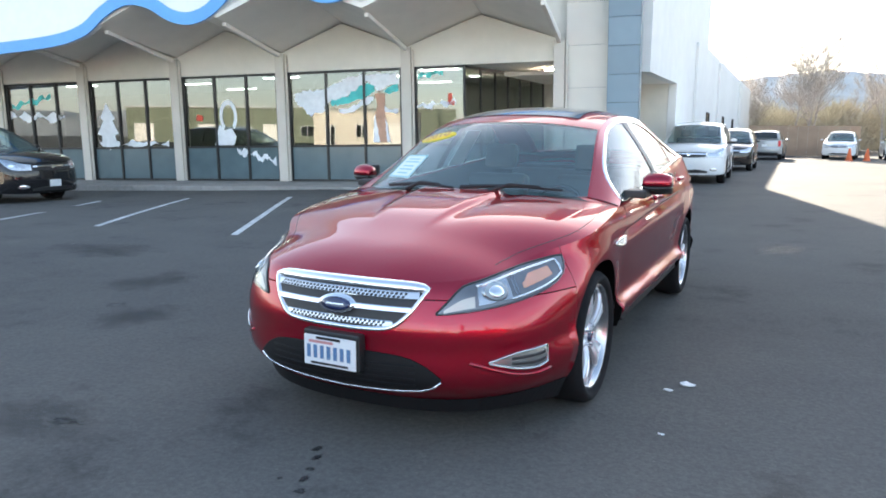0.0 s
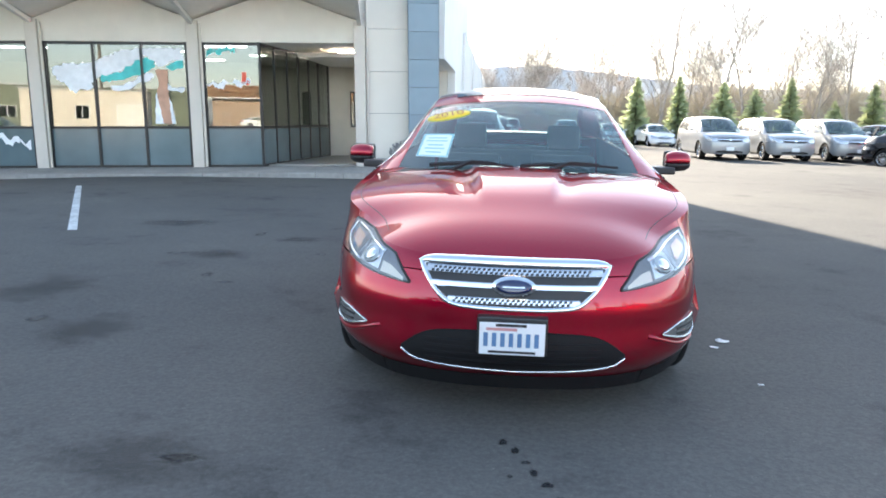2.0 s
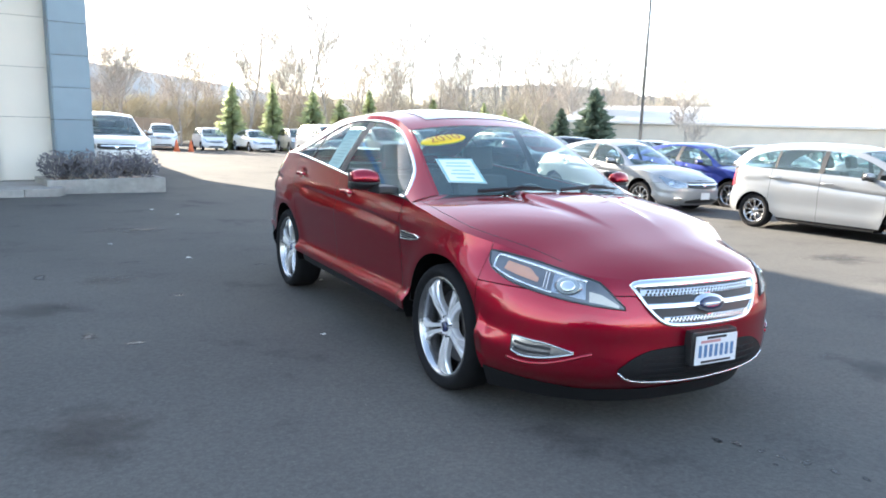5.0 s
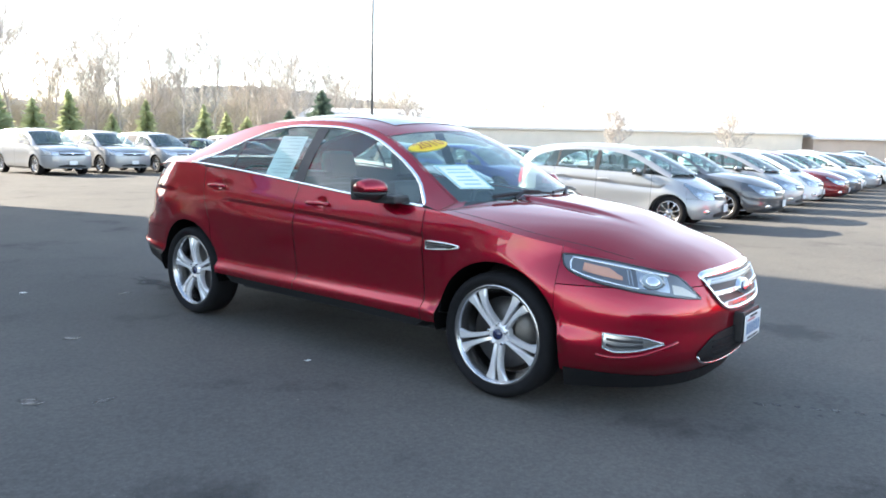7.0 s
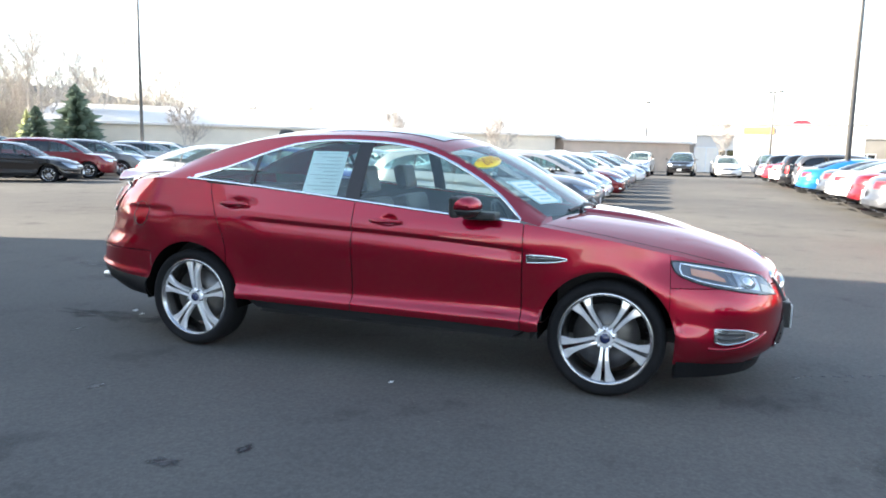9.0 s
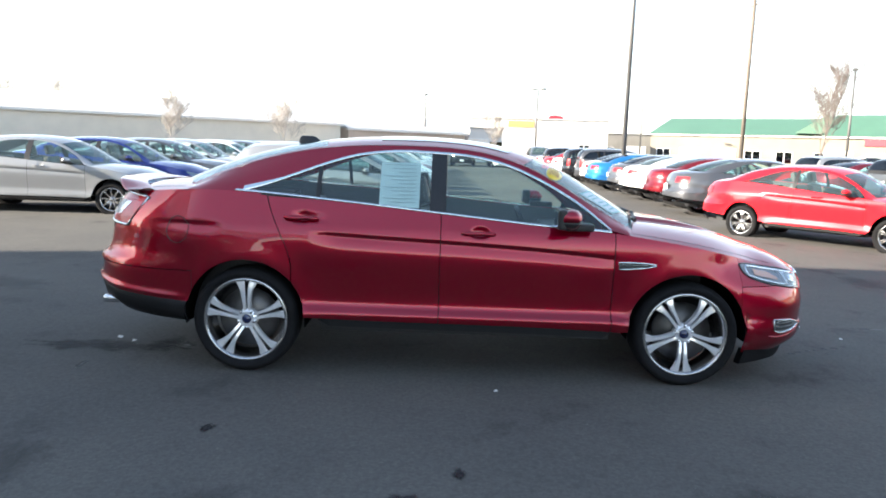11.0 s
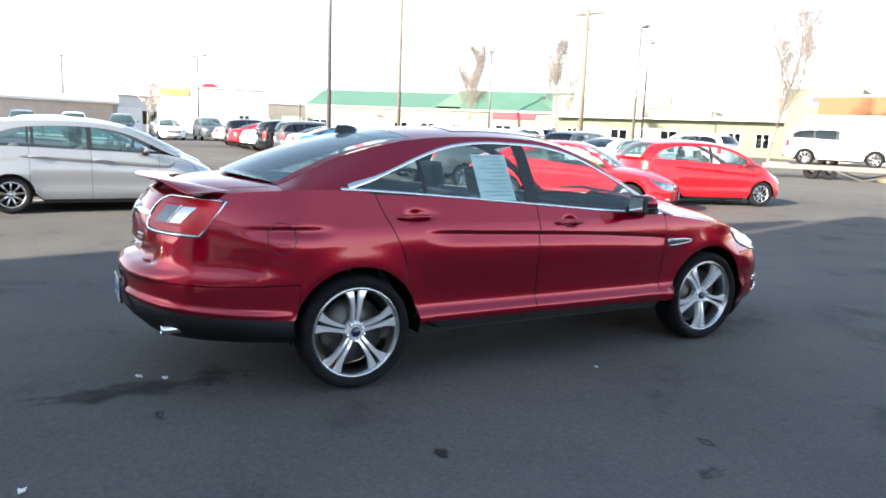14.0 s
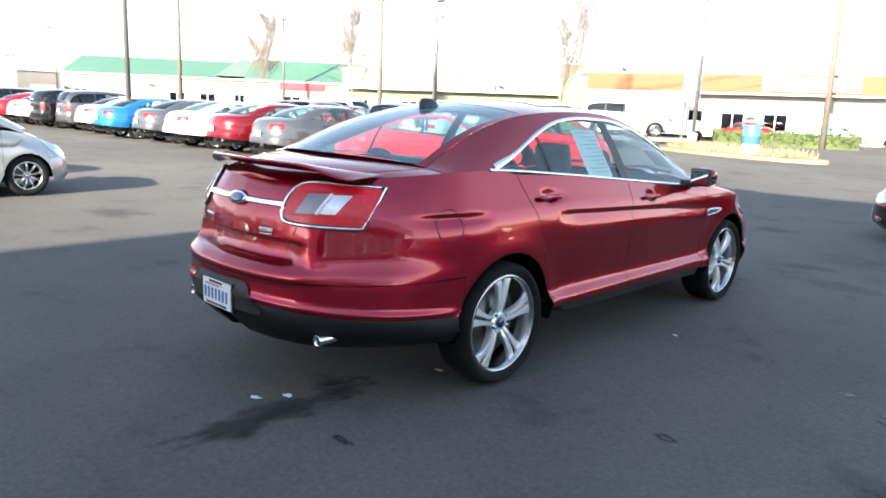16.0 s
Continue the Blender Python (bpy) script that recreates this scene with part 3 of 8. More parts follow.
for k, (x, y, s) in enumerate([(1.33, -0.99, 0.05), (1.25, -1.12, 0.032), (1.32, -1.75, 0.018), (-0.22, 2.62, 0.035), (-0.55, 1.6, 0.025), (-0.3, 2.48, 0.03),
                               (-1.15, -0.2, 0.02), (0.5, -3.3, 0.02), (-1.3, 8.2, 0.035), (-1.0, 7.4, 0.03), (-2.2, 4.4, 0.03), (-1.5, 3.2, 0.03)]):
    litter(x, y, s, k)

# ---------------------------------------------------------------- showroom building
B_TILT = pose(-9, 0, 0) @ pose(0, 0, 0, 0, -1.2, 0) @ pose(9, 0, 0)
BM = pose(0, 0, 0, 0, 0, 10) @ B_TILT
D = 13.5
COLS = [-20.0, -16.6, -13.15, -9.58, -5.75, -1.62]
WIN_TOP, WIN_MID = 3.05, 0.95


def placed(ob, m=None):
    ob.matrix_basis = BM if m is None else m
    return ob


def struct(name, bm, material, label, category="wall", m=None, smooth=False):
    return placed(tagged(part(name, bm, material, None, smooth=smooth), label, category, kind="structure"), m)


def fold_z(u, off):
    """Underside of the folded-plate canopy: valleys at the columns, ridges between them."""
    k = 0
    for a, b in zip(COLS, COLS[1:]):
        if a <= u <= b:
            k = 1 - abs((u - a) / (b - a) * 2 - 1)
    out = (D - off) / 3.0
    return 3.58 + 0.72 * k + 0.52 * out


bm = bmesh.new()
for a, b in zip(COLS, COLS[1:]):
    mid = (a + b) / 2
    for u0, u1 in ((a, mid), (mid, b)):
        p = [(u0, D, WIN_TOP), (u1, D, WIN_TOP), (u1, D, fold_z(u1, D)), (u0, D, fold_z(u0, D))]
        add_poly_prism(bm, [Vector(q) for q in p], (0, 0.22, 0))
struct("wall_front", bm, M_STUCCO, "cream stucco wall above the showroom windows")
bm = bmesh.new()
for a, b in zip(COLS, COLS[1:]):
    mid = (a + b) / 2
    for u0, u1 in ((a, mid), (mid, b)):
        q = [Vector((u0, D + .3, fold_z(u0, D))), Vector((u1, D + .3, fold_z(u1, D))), Vector((u1, 10.45, fold_z(u1, 10.45))), Vector((u0, 10.45, fold_z(u0, 10.45)))]
        add_poly_prism(bm, q, (0, 0, 0.12))
struct("canopy_soffit", bm, M_SOFFIT, "grey painted underside of folded canopy", "soffit")
bm = bmesh.new()
# unseen upper height, sized so the wall's shadow covers the lot
add_box(bm, -26, -.4, D + .25, D + .6, 3.4, 10.5)
add_box(bm, -26, -20, D, D + .25, -0.4, 5)
struct("wall_upper", bm, M_STUCCO, "cream upper wall of the showroom")
struct("roof", box_bm(-26, .2, D + .6, 24.5, 9.6, 9.9), M_METALROOF, "flat pale roof of the showroom", "roof")
# unseen wall, added to stop sun leaking through from behind
struct("wall_back", box_bm(-26, -0.3, 24.2, 24.45, -0.3, 9.59), M_STUCCO, "unseen plain cream back wall, added to keep sun out of the showroom")
struct("sidewalk", box_bm(-26, -0.6, 11.35, D + 6, -0.5, -0.06), M_CONCRETE, "grey concrete sidewalk with kerb edge", "sidewalk")
bm = bmesh.new()
n = 40
for i in range(n):
    u0, u1 = lerp(-26, -0.7, i / n) + 0.006, lerp(-26, -0.7, (i + 1) / n) - 0.006
    add_box(bm, u0, u1, 11.15, 11.345, -0.6, -0.058, bevel=0.012)
struct("kerb", bm, M_CONCRETE, "grey concrete kerb along the sidewalk", "kerb")

for i, u in enumerate(COLS):
    c = placed(thing("column", "cream painted steel column with canopy strut", "column", group="showroom columns"))
    w = 0.14
    part("post", box_bm(u - w, u + w, D - 0.13, D + .12, -0.06, 3.56, bevel=0.012), M_COLUMN, c)
    bm = bmesh.new()
    add_poly_prism(bm, [(u - .05, D - .1, 3.46), (u - .05, D - .1, 3.56), (u - .05, 10.75, fold_z(u, 10.75) - .01), (u - .05, 10.75, fold_z(u, 10.75) - .10)], (.10, 0, 0))
    part("strut", bm, M_SOFFIT, c)
    part("downpipe", box_bm(u + 0.16, u + 0.22, D - 0.1, D - 0.04, -0.05, 3.5, bevel=0.02), M_COLUMN, c)


def window_bay(idx, u0, u1, splits):
    w = placed(tagged(new("window_%d" % idx), "dark-framed showroom window with painted scene on glass", "window", kind="structure"))
    y = D + 0.06
    bars = [u0] + [lerp(u0, u1, s) for s in splits] + [u1]
    bm = bmesh.new()
    for u in bars:
        add_box(bm, u - 0.03, u + 0.03, y - 0.06, y + 0.06, -0.05, WIN_TOP, bevel=0.005)
    part("mullion", bm, M_DARKFRAME, w)
    bm = bmesh.new()
    for z in (-0.03, WIN_MID, WIN_TOP - 0.04):
        for a, b in zip(bars, bars[1:]):
            add_box(bm, a + 0.031, b - 0.031, y - 0.05, y + 0.05, z - 0.03, z + 0.03, bevel=0.005)
    part("window_frame", bm, M_DARKFRAME, w)
    for a, b in zip(bars, bars[1:]):
        g = part("pane", box_bm(a + .03, b - .03, y - 0.006, y + 0.006, WIN_MID + .03, WIN_TOP - .07), M_SHOPGLASS, w)
        g.visible_shadow = False
        part("lower_pane", box_bm(a + .03, b - .03, y - 0.006, y + 0.006, 0.0, WIN_MID - .03), M_FROST, w, "grey-green frosted lower pane")
    return w


WINS = []
for i, (a, b) in enumerate(zip(COLS, COLS[1:])):
    if b > -2:
        WINS.append(window_bay(i + 1, a + .22, -4.15, []))
    else:
        WINS.append(window_bay(i + 1, a + .2, b - .2, [0.34, 0.68]))

# painted holiday pictures on the panes
def daub(parent, material, pts, name="painted_shape", y=D + 0.046):
    bm = bmesh.new()
    add_poly_prism(bm, [(u, y, z) for u, z in pts], (0, 0.003, 0))
    part(name, bm, material, parent)


def wave_pts(u0, u1, zlo, zhi, amp, seed, n=26):
    r = random.Random(seed)
    ph = r.random() * 6
    top = [(lerp(u0, u1, i / n), lerp(zlo, zhi, i / n) + amp * (0.6 + 0.4 * math.sin(i * 0.9 + ph)) + r.uniform(-.04, .04)) for i in range(n + 1)]
    bot = [(lerp(u0, u1, i / n), lerp(zlo, zhi, i / n) - amp * (0.35 + 0.45 * math.sin(i * 0.55 + ph * 2)) + r.uniform(-.05, .05)) for i in range(n, -1, -1)]
    return top + bot


w3 = WINS[3]
def mural(parent, material, pts, layer, seed, rough=.012):
    """A brushed shape on the three panes: f from 0 to 1 along them, v from 0 at the head to 1 at the middle bar."""
    r = random.Random(seed)
    out = []
    for (f0, v0), (f1, v1) in zip(pts, pts[1:] + pts[:1]):
        n = max(1, int(math.hypot(f1 - f0, v1 - v0) / .022))
        for k in range(n):
            out.append((lerp(-9.34, -5.99, lerp(f0, f1, k / n) + r.uniform(-rough, rough) * .6), lerp(2.95, 1.0, min(.99, max(.01, lerp(v0, v1, k / n) + r.uniform(-rough, rough))))))
    daub(parent, material, out, y=D + .046 - .004 * layer)


mural(w3, M_WHITEPAINT, [(.03, .27), (.10, .24), (.23, .22), (.32, .22), (.44, .13), (.53, .05), (.66, .03), (.80, .02), (.97, .02), (.985, .17), (.90, .18), (.86, .24), (.80, .26), (.77, .17),
                         (.71, .14), (.64, .22), (.54, .31), (.44, .38), (.37, .38), (.32, .47), (.30, .53), (.23, .56), (.18, .58), (.14, .55), (.13, .48), (.08, .43), (.03, .38)], 0, 1, .022)
mural(w3, M_TEALPAINT, [(.37, .38), (.44, .36), (.54, .31), (.64, .20), (.71, .15), (.77, .17), (.77, .26), (.68, .34), (.58, .40), (.46, .44), (.37, .45)], 1, 2, .018)
mural(w3, M_TEALPAINT, [(.86, .26), (.92, .20), (.98, .17), (.985, .27), (.90, .30)], 1, 3)
mural(w3, M_WHITEPAINT, [(.45, .51), (.51, .50), (.61, .44), (.66, .37), (.73, .33), (.77, .36), (.73, .43), (.66, .46), (.58, .55), (.51, .57), (.46, .55)], 2, 4, .014)
mural(w3, M_WHITEPAINT, [(.86, .46), (.90, .52), (.985, .52), (.985, .58), (.89, .57), (.86, .54)], 2, 5)
mural(w3, M_BROWNPAINT, [(.78, .29), (.87, .29), (.862, .48), (.867, .64), (.88, .98), (.81, .98), (.795, .76), (.78, .59), (.80, .46)], 3, 6, .006)
mural(w3, M_WHITEPAINT, [(.77, .63), (.78, .59), (.795, .76), (.818, .98), (.755, .98)], 4, 7, .006)
mural(w3, M_WHITEPAINT, [(.867, .64), (.882, .70), (.91, .98), (.878, .98)], 4, 8, .006)
w4 = WINS[4]
daub(w4, M_TEALPAINT, wave_pts(-5.45, -4.75, 2.80, 2.88, 0.09, 5))
daub(w4, M_WHITEPAINT, wave_pts(-5.5, -4.4, 1.98, 2.06, 0.11, 6))
daub(w4, M_REDPAINT, [(-4.62, 2.05), (-4.45, 2.0), (-4.42, 2.1), (-4.5, 2.14), (-4.5, 2.32), (-4.6, 2.32)])
w2 = WINS[2]
ring = []
for k in range(20):
    a = k / 19 * math.pi * 1.6 - 0.9
    ring.append((-11.45 + 0.30 * math.cos(a), 1.85 + 0.48 * math.sin(a)))
ring += [(-11.45 + 0.20 * math.cos(a), 1.85 + 0.34 * math.sin(a)) for a in [k / 19 * math.pi * 1.6 - 0.9 for k in range(19, -1, -1)]]
daub(w2, M_WHITEPAINT, ring)
daub(w2, M_WHITEPAINT, [(-11.95, 1.0), (-11.3, 1.0), (-11.2, 1.25), (-11.35, 1.5), (-11.6, 1.45), (-11.75, 1.62), (-11.9, 1.3)], y=D + 0.042)
daub(w2, M_WHITEPAINT, wave_pts(-11.2, -9.9, 0.85, 0.5, 0.14, 9), y=D + 0.036)
daub(w2, M_REDPAINT, [(-12.55, 1.75), (-12.35, 1.72), (-12.32, 1.88), (-12.52, 1.92)], y=D + 0.036)
w1 = WINS[1]
tree = [(-16.1, 1.0), (-15.5, 1.0), (-15.6, 1.35), (-15.45, 1.4), (-15.65, 1.8), (-15.55, 1.85), (-15.85, 2.35), (-16.1, 1.9), (-16.0, 1.8), (-16.25, 1.4), (-16.1, 1.35)]
daub(w1, M_WHITEPAINT, tree)
daub(w1, M_WHITEPAINT, wave_pts(-16.2, -13.6, 1.05, 1.05, 0.14, 11), y=D + 0.042)
daub(WINS[0], M_TEALPAINT, wave_pts(-19.6, -18.0, 2.3, 2.6, 0.14, 12))
daub(WINS[0], M_WHITEPAINT, wave_pts(-19.7, -17.5, 2.0, 1.9, 0.18, 13), y=D + 0.042)

# showroom inside
struct("floor", box_bm(-25.8, -1.7, D + .3, 22, -0.12, -0.02), M_INTFLOOR, "polished grey showroom floor", "floor")
bm = bmesh.new()
add_box(bm, -25.8, -1.5, 22, 22.2, -0.1, 4)
add_box(bm, -26, -25.8, D + .3, 22.2, -0.1, 4)
struct("wall_inside", bm, M_INTWALL, "dim beige inside wall of the showroom")
struct("ceiling", box_bm(-25.8, -1.7, D + .23, 22, 3.2, 3.35), M_INTWALL, "pale showroom ceiling", "ceiling")
for u, o in ((-19, 16), (-15, 17), (-11, 16), (-7, 17), (-15, 20), (-7, 20), (-5.4, 15.4), (-4.6, 18.2)):
    c = placed(thing("ceiling_light", "lit fluorescent ceiling light fitting", "lamp", group="showroom lights"))
    part("housing", box_bm(u - .62, u + .62, o - .12, o + .12, 3.14, 3.198), M_SIGNWHITE, c)
    part("tube", box_bm(u - .6, u + .6, o - .09, o + .09, 3.115, 3.136), M_TUBE, c)


def desk(u, o):
    d = placed(thing("desk", "brown wooden sales desk on showroom floor", "desk", group="desks"))
    part("top", box_bm(u - .8, u + .8, o - .4, o + .4, 0.69, 0.73, bevel=0.01), M_BRICKISH, d)
    part("side_panel", box_bm(u - .75, u - .7, o - .35, o + .35, -0.02, 0.688), M_BRICKISH, d)
    part("side_panel", box_bm(u + .7, u + .75, o - .35, o + .35, -0.02, 0.688), M_BRICKISH, d)
    part("front_panel", box_bm(u - .698, u + .698, o - .35, o - .32, 0.1, 0.688), M_BRICKISH, d)


for u, o in ((-18, 18), (-12.5, 18.5), (-8, 18)):
    desk(u, o)

# entrance porch: slanting glass wall, back wall, lit ceiling
PA, PB = Vector((-4.15, D + 0.06, 0)), Vector((-2.85, 18.6, 0))
pg = placed(tagged(new("window_6"), "dark-framed slanting glass wall of the entrance porch", "window", kind="structure"))
bars = [PA.lerp(PB, s) for s in (0, 0.17, 0.34, 0.5, 0.66, 0.82, 1)]
ang = math.degrees(math.atan2((PB - PA).y, (PB - PA).x))
bm, bm2 = bmesh.new(), bmesh.new()
for p in bars:
    add_box(bm, -.022, .022, -.03, .03, -0.05, WIN_TOP, pose(p.x, p.y, 0, 0, 0, ang), bevel=0.005)
for a, b in zip(bars, bars[1:]):
    L = (b - a).length
    m = pose(a.x, a.y, 0, 0, 0, ang)
    for z in (-0.03, 0.95, WIN_TOP - .05):
        add_box(bm2, .023, L - .023, -.025, .025, z - .035, z + .035, m)
    g = part("pane", box_bm(.036, L - .036, -.006, .006, 0.99, WIN_TOP - .09, m), M_SHOPGLASS, pg)
    g.visible_shadow = False
    part("lower_pane", box_bm(.036, L - .036, -.006, .006, 0.01, 0.91, m), M_FROST, pg)
part("mullion", bm, M_DARKFRAME, pg)
part("window_frame", bm2, M_DARKFRAME, pg)
bm = bmesh.new()
add_box(bm, -3.0, -2.15, 18.62, 18.8, -0.06, WIN_TOP + .1)
add_box(bm, -1.78, -1.4, 18.62, 18.8, -0.06, WIN_TOP + .1)
add_box(bm, -2.15, -1.78, 18.62, 18.8, -0.06, 0.9)
add_box(bm, -2.15, -1.78, 18.62, 18.8, 2.05, WIN_TOP + .1)
add_box(bm, -1.6, -1.42, D + .3, 18.6, -0.06, WIN_TOP + .1)
struct("wall_porch", bm, M_STUCCO, "cream wall at the back of the porch")
struct("ceiling_porch", box_bm(-4.6, -1.4, D + .24, 18.6, WIN_TOP + .0, WIN_TOP + .12), M_SOFFIT, "pale porch ceiling", "ceiling")
w = placed(tagged(new("window_7"), "narrow dark barred window in porch wall", "window", kind="structure"))
part("window_frame", box_bm(-2.15, -1.78, 18.66, 18.72, 0.9, 0.95), M_DARKFRAME, w)
part("window_frame", box_bm(-2.15, -1.78, 18.66, 18.72, 2.0, 2.05), M_DARKFRAME, w)
for k in range(4):
    part("bar", box_bm(-2.15 + k * .11, -2.11 + k * .11, 18.64, 18.7, 0.951, 1.999), M_DARKFRAME, w)
part("pane", box_bm(-2.15, -1.78, 18.74, 18.75, 0.951, 1.999), M_SHOPGLASS, w)
for u, o in ((-2.1, 17.8), (-2.05, 16.6), (-2.0, 15.4)):
    c = placed(thing("porch_light", "lit twin-tube porch ceiling light", "lamp", group="porch lights"))
    part("housing", box_bm(u - .3, u + .3, o - .12, o + .12, WIN_TOP - .045, WIN_TOP - .002), M_SIGNWHITE, c)
    for s in (-.06, .06):
        part("tube", box_bm(u - .28, u + .28, o + s - .025, o + s + .025, WIN_TOP - .07, WIN_TOP - .047), M_TUBE, c)

# cream panelled wall and blue-grey tower
bm = box_bm(-1.45, -0.39, D + .03, D + .3, -0.06, 10.5)
wp = struct("wall_panelled", bm, M_JOINT, "cream panelled wall beside the tower")
zs = [-0.05, 1.3, 2.35, 3.4, 4.45, 5.5, 6.6, 7.9, 9.2, 10.5]
for z0, z1 in zip(zs, zs[1:]):
    for u0, u1 in ((-1.45, -0.39),):
        part("panel", box_bm(u0 + .004, u1 - .004, D - .01, D + .025, z0 + .004, z1 - .004, bevel=0.003), M_PANELCREAM, wp)
tw = placed(thing("tower", "blue-grey panel-clad entrance tower", "tower"))
part("core", box_bm(-0.36, 0.372, 13.14, 14.3, -0.3, 10.85), M_JOINT, tw)
zz = -0.1
while zz < 10.8:
    z1 = min(zz + 0.68, 10.88)
    part("panel", box_bm(-0.38, 0.36, 13.1, 13.135, zz + .005, z1 - .005, bevel=0.003), M_TOWER, tw)
    part("panel", box_bm(0.345, 0.38, 13.14, 14.3, zz + .005, z1 - .005, bevel=0.003), M_TOWER, tw)
    part("panel", box_bm(-0.40, -0.365, 13.14, 13.46, zz + .005, z1 - .005, bevel=0.003), M_TOWER, tw)
    zz = z1

# fascia sign with its blue wave along the lower edge
FASC = [(-26, 3.1), (-19, 3.3), (-16.6, 3.52), (-14.4, 3.66), (-13.4, 3.9), (-12.75, 4.32), (-12.1, 4.55), (-11.45, 4.42), (-10.9, 4.1), (-10.3, 3.97), (-9.7, 4.12),
        (-9.2, 4.46), (-8.7, 4.8), (-7.9, 4.8), (-7.2, 4.42), (-6.5, 4.24), (-5.8, 4.42), (-5.1, 4.85), (-4, 5.2), (-0.4, 5.4)]
sg = placed(thing("fascia_sign", "white canopy fascia with light blue wavy lower band", "sign"))
n = 130
rowa = [Vector((u, 10.4, sp(FASC, u))) for u in [lerp(-26, -0.4, i / n) for i in range(n + 1)]]
bm = bmesh.new()
add_grid(bm, [[p + Vector((0, 0, 0.02)) for p in rowa], [Vector((p.x, 10.4, 7.6)) for p in rowa]])
r = bmesh.ops.extrude_face_region(bm, geom=list(bm.faces))
for v in r["geom"]:
    if isinstance(v, bmesh.types.BMVert):
        v.co.y += 0.15
part("panel", bm, M_SIGNWHITE, sg)
bm = bmesh.new()
up = []
for i, p in enumerate(rowa):
    t = (rowa[min(i + 1, n)] - rowa[max(i - 1, 0)]).normalized()
    up.append(p + Vector((-t.z, 0, t.x)) * 0.30)
add_grid(bm, [[p + Vector((0, -0.03, 0)) for p in rowa], [p + Vector((0, -0.03, 0)) for p in up]])
r = bmesh.ops.extrude_face_region(bm, geom=list(bm.faces))
for v in r["geom"]:
    if isinstance(v, bmesh.types.BMVert):
        v.co.y -= 0.05
part("blue_band", bm, M_SIGNBLUE, sg)

# side wall running back along the drive
SW = pose(-1.95, 13.75, 0, 0, 0, 1.0)
bm = bmesh.new()
# tall block lengthened past its real end to place its shadow edge
add_box(bm, -0.25, 0, 5.2, 13.5, -0.2, 10.5)
add_box(bm, -0.25, 0, 0.4, 5.2, 2.95, 10.5)
add_box(bm, -0.25, 0, 13.5, 95, -0.2, 4.9)
struct("wall_side", bm, M_WHITEWALL, "long white side wall of the building", m=SW)
bm = bmesh.new()
add_box(bm, -1.75, -0.26, 5.2, 5.4, -0.2, 2.95)
add_box(bm, -1.95, -1.75, 0.4, 5.4, -0.2, 2.95)
struct("wall_recess", bm, M_STUCCO, "cream wall of side entry recess", m=SW)
struct("ceiling_recess", box_bm(-4, -0.26, 0.4, 5.2, 2.951, 3.05), M_SOFFIT, "pale recess ceiling", "ceiling", m=SW)
struct("roof_rear", box_bm(-16, -0.26, 13.5, 95, 4.6, 4.8), M_METALROOF, "low pale roof of the rear building", "roof", m=SW)
for k, y in enumerate((14.0, 21.5, 28.0)):
    w = tagged(new("window_%d" % (8 + k)), "small dark window in white side wall", "window", kind="structure")
    w.matrix_basis = SW
    bm = bmesh.new()
    add_box(bm, 0.002, 0.04, y - .05, y + 1.05, 2.25, 2.31)
    add_box(bm, 0.002, 0.04, y - .05, y + 1.05, 0.85, 0.91)
    add_box(bm, 0.002, 0.04, y - .05, y + .01, 0.911, 2.249)
    add_box(bm, 0.002, 0.04, y + .99, y + 1.05, 0.911, 2.249)
    part("window_frame", bm, M_DARKFRAME, w)
    part("pane", box_bm(0.002, 0.015, y + .011, y + .989, 0.911, 2.249), M_DARKGLASS, w)
for y in (9.5, 18.2, 33):
    p = thing("downpipe", "white downpipe on the side wall", "pipe", SW, "downpipes")
    part("pipe", box_bm(0.002, 0.10, y - .05, y + .05, 0, 4.7, bevel=0.02), M_WHITEWALL, p)


def leaf_clump(bm, c, size, n, r, leaf=0.05, flat=1.0):
    for _ in range(n):
        d = Vector((r.gauss(0, 1), r.gauss(0, 1), r.gauss(0, 1) * flat))
        d = d.normalized() * (r.random() ** 0.45)
        p = Vector(c) + Vector((d.x * size[0], d.y * size[1], d.z * size[2]))
        a = Vector((r.uniform(-1, 1), r.uniform(-1, 1), r.uniform(-.6, 1))).normalized()
        b = a.orthogonal().normalized()
        l = leaf * r.uniform(.6, 1.4)
        vs = [bm.verts.new(p - a * l), bm.verts.new(p + b * l * .35), bm.verts.new(p + a * l), bm.verts.new(p - b * l * .35)]
        bm.faces.new(vs)


pl = placed(thing("planter", "low concrete-kerbed planter bed beside the tower", "planter"))
bm = bmesh.new()
for a in ((-0.85, 1.45, 11.7, 11.85), (-0.85, 1.45, 12.95, 13.08), (-0.85, -0.7, 11.851, 12.949), (1.3, 1.45, 11.851, 12.949)):
    add_box(bm, *a, -0.3, 0.06, bevel=0.015)
part("kerb", bm, M_CONCRETE, pl)
part("soil", box_bm(-0.7, 1.3, 11.85, 12.95, -0.3, 0.02), M_BRICKISH, pl)
r = random.Random(3)
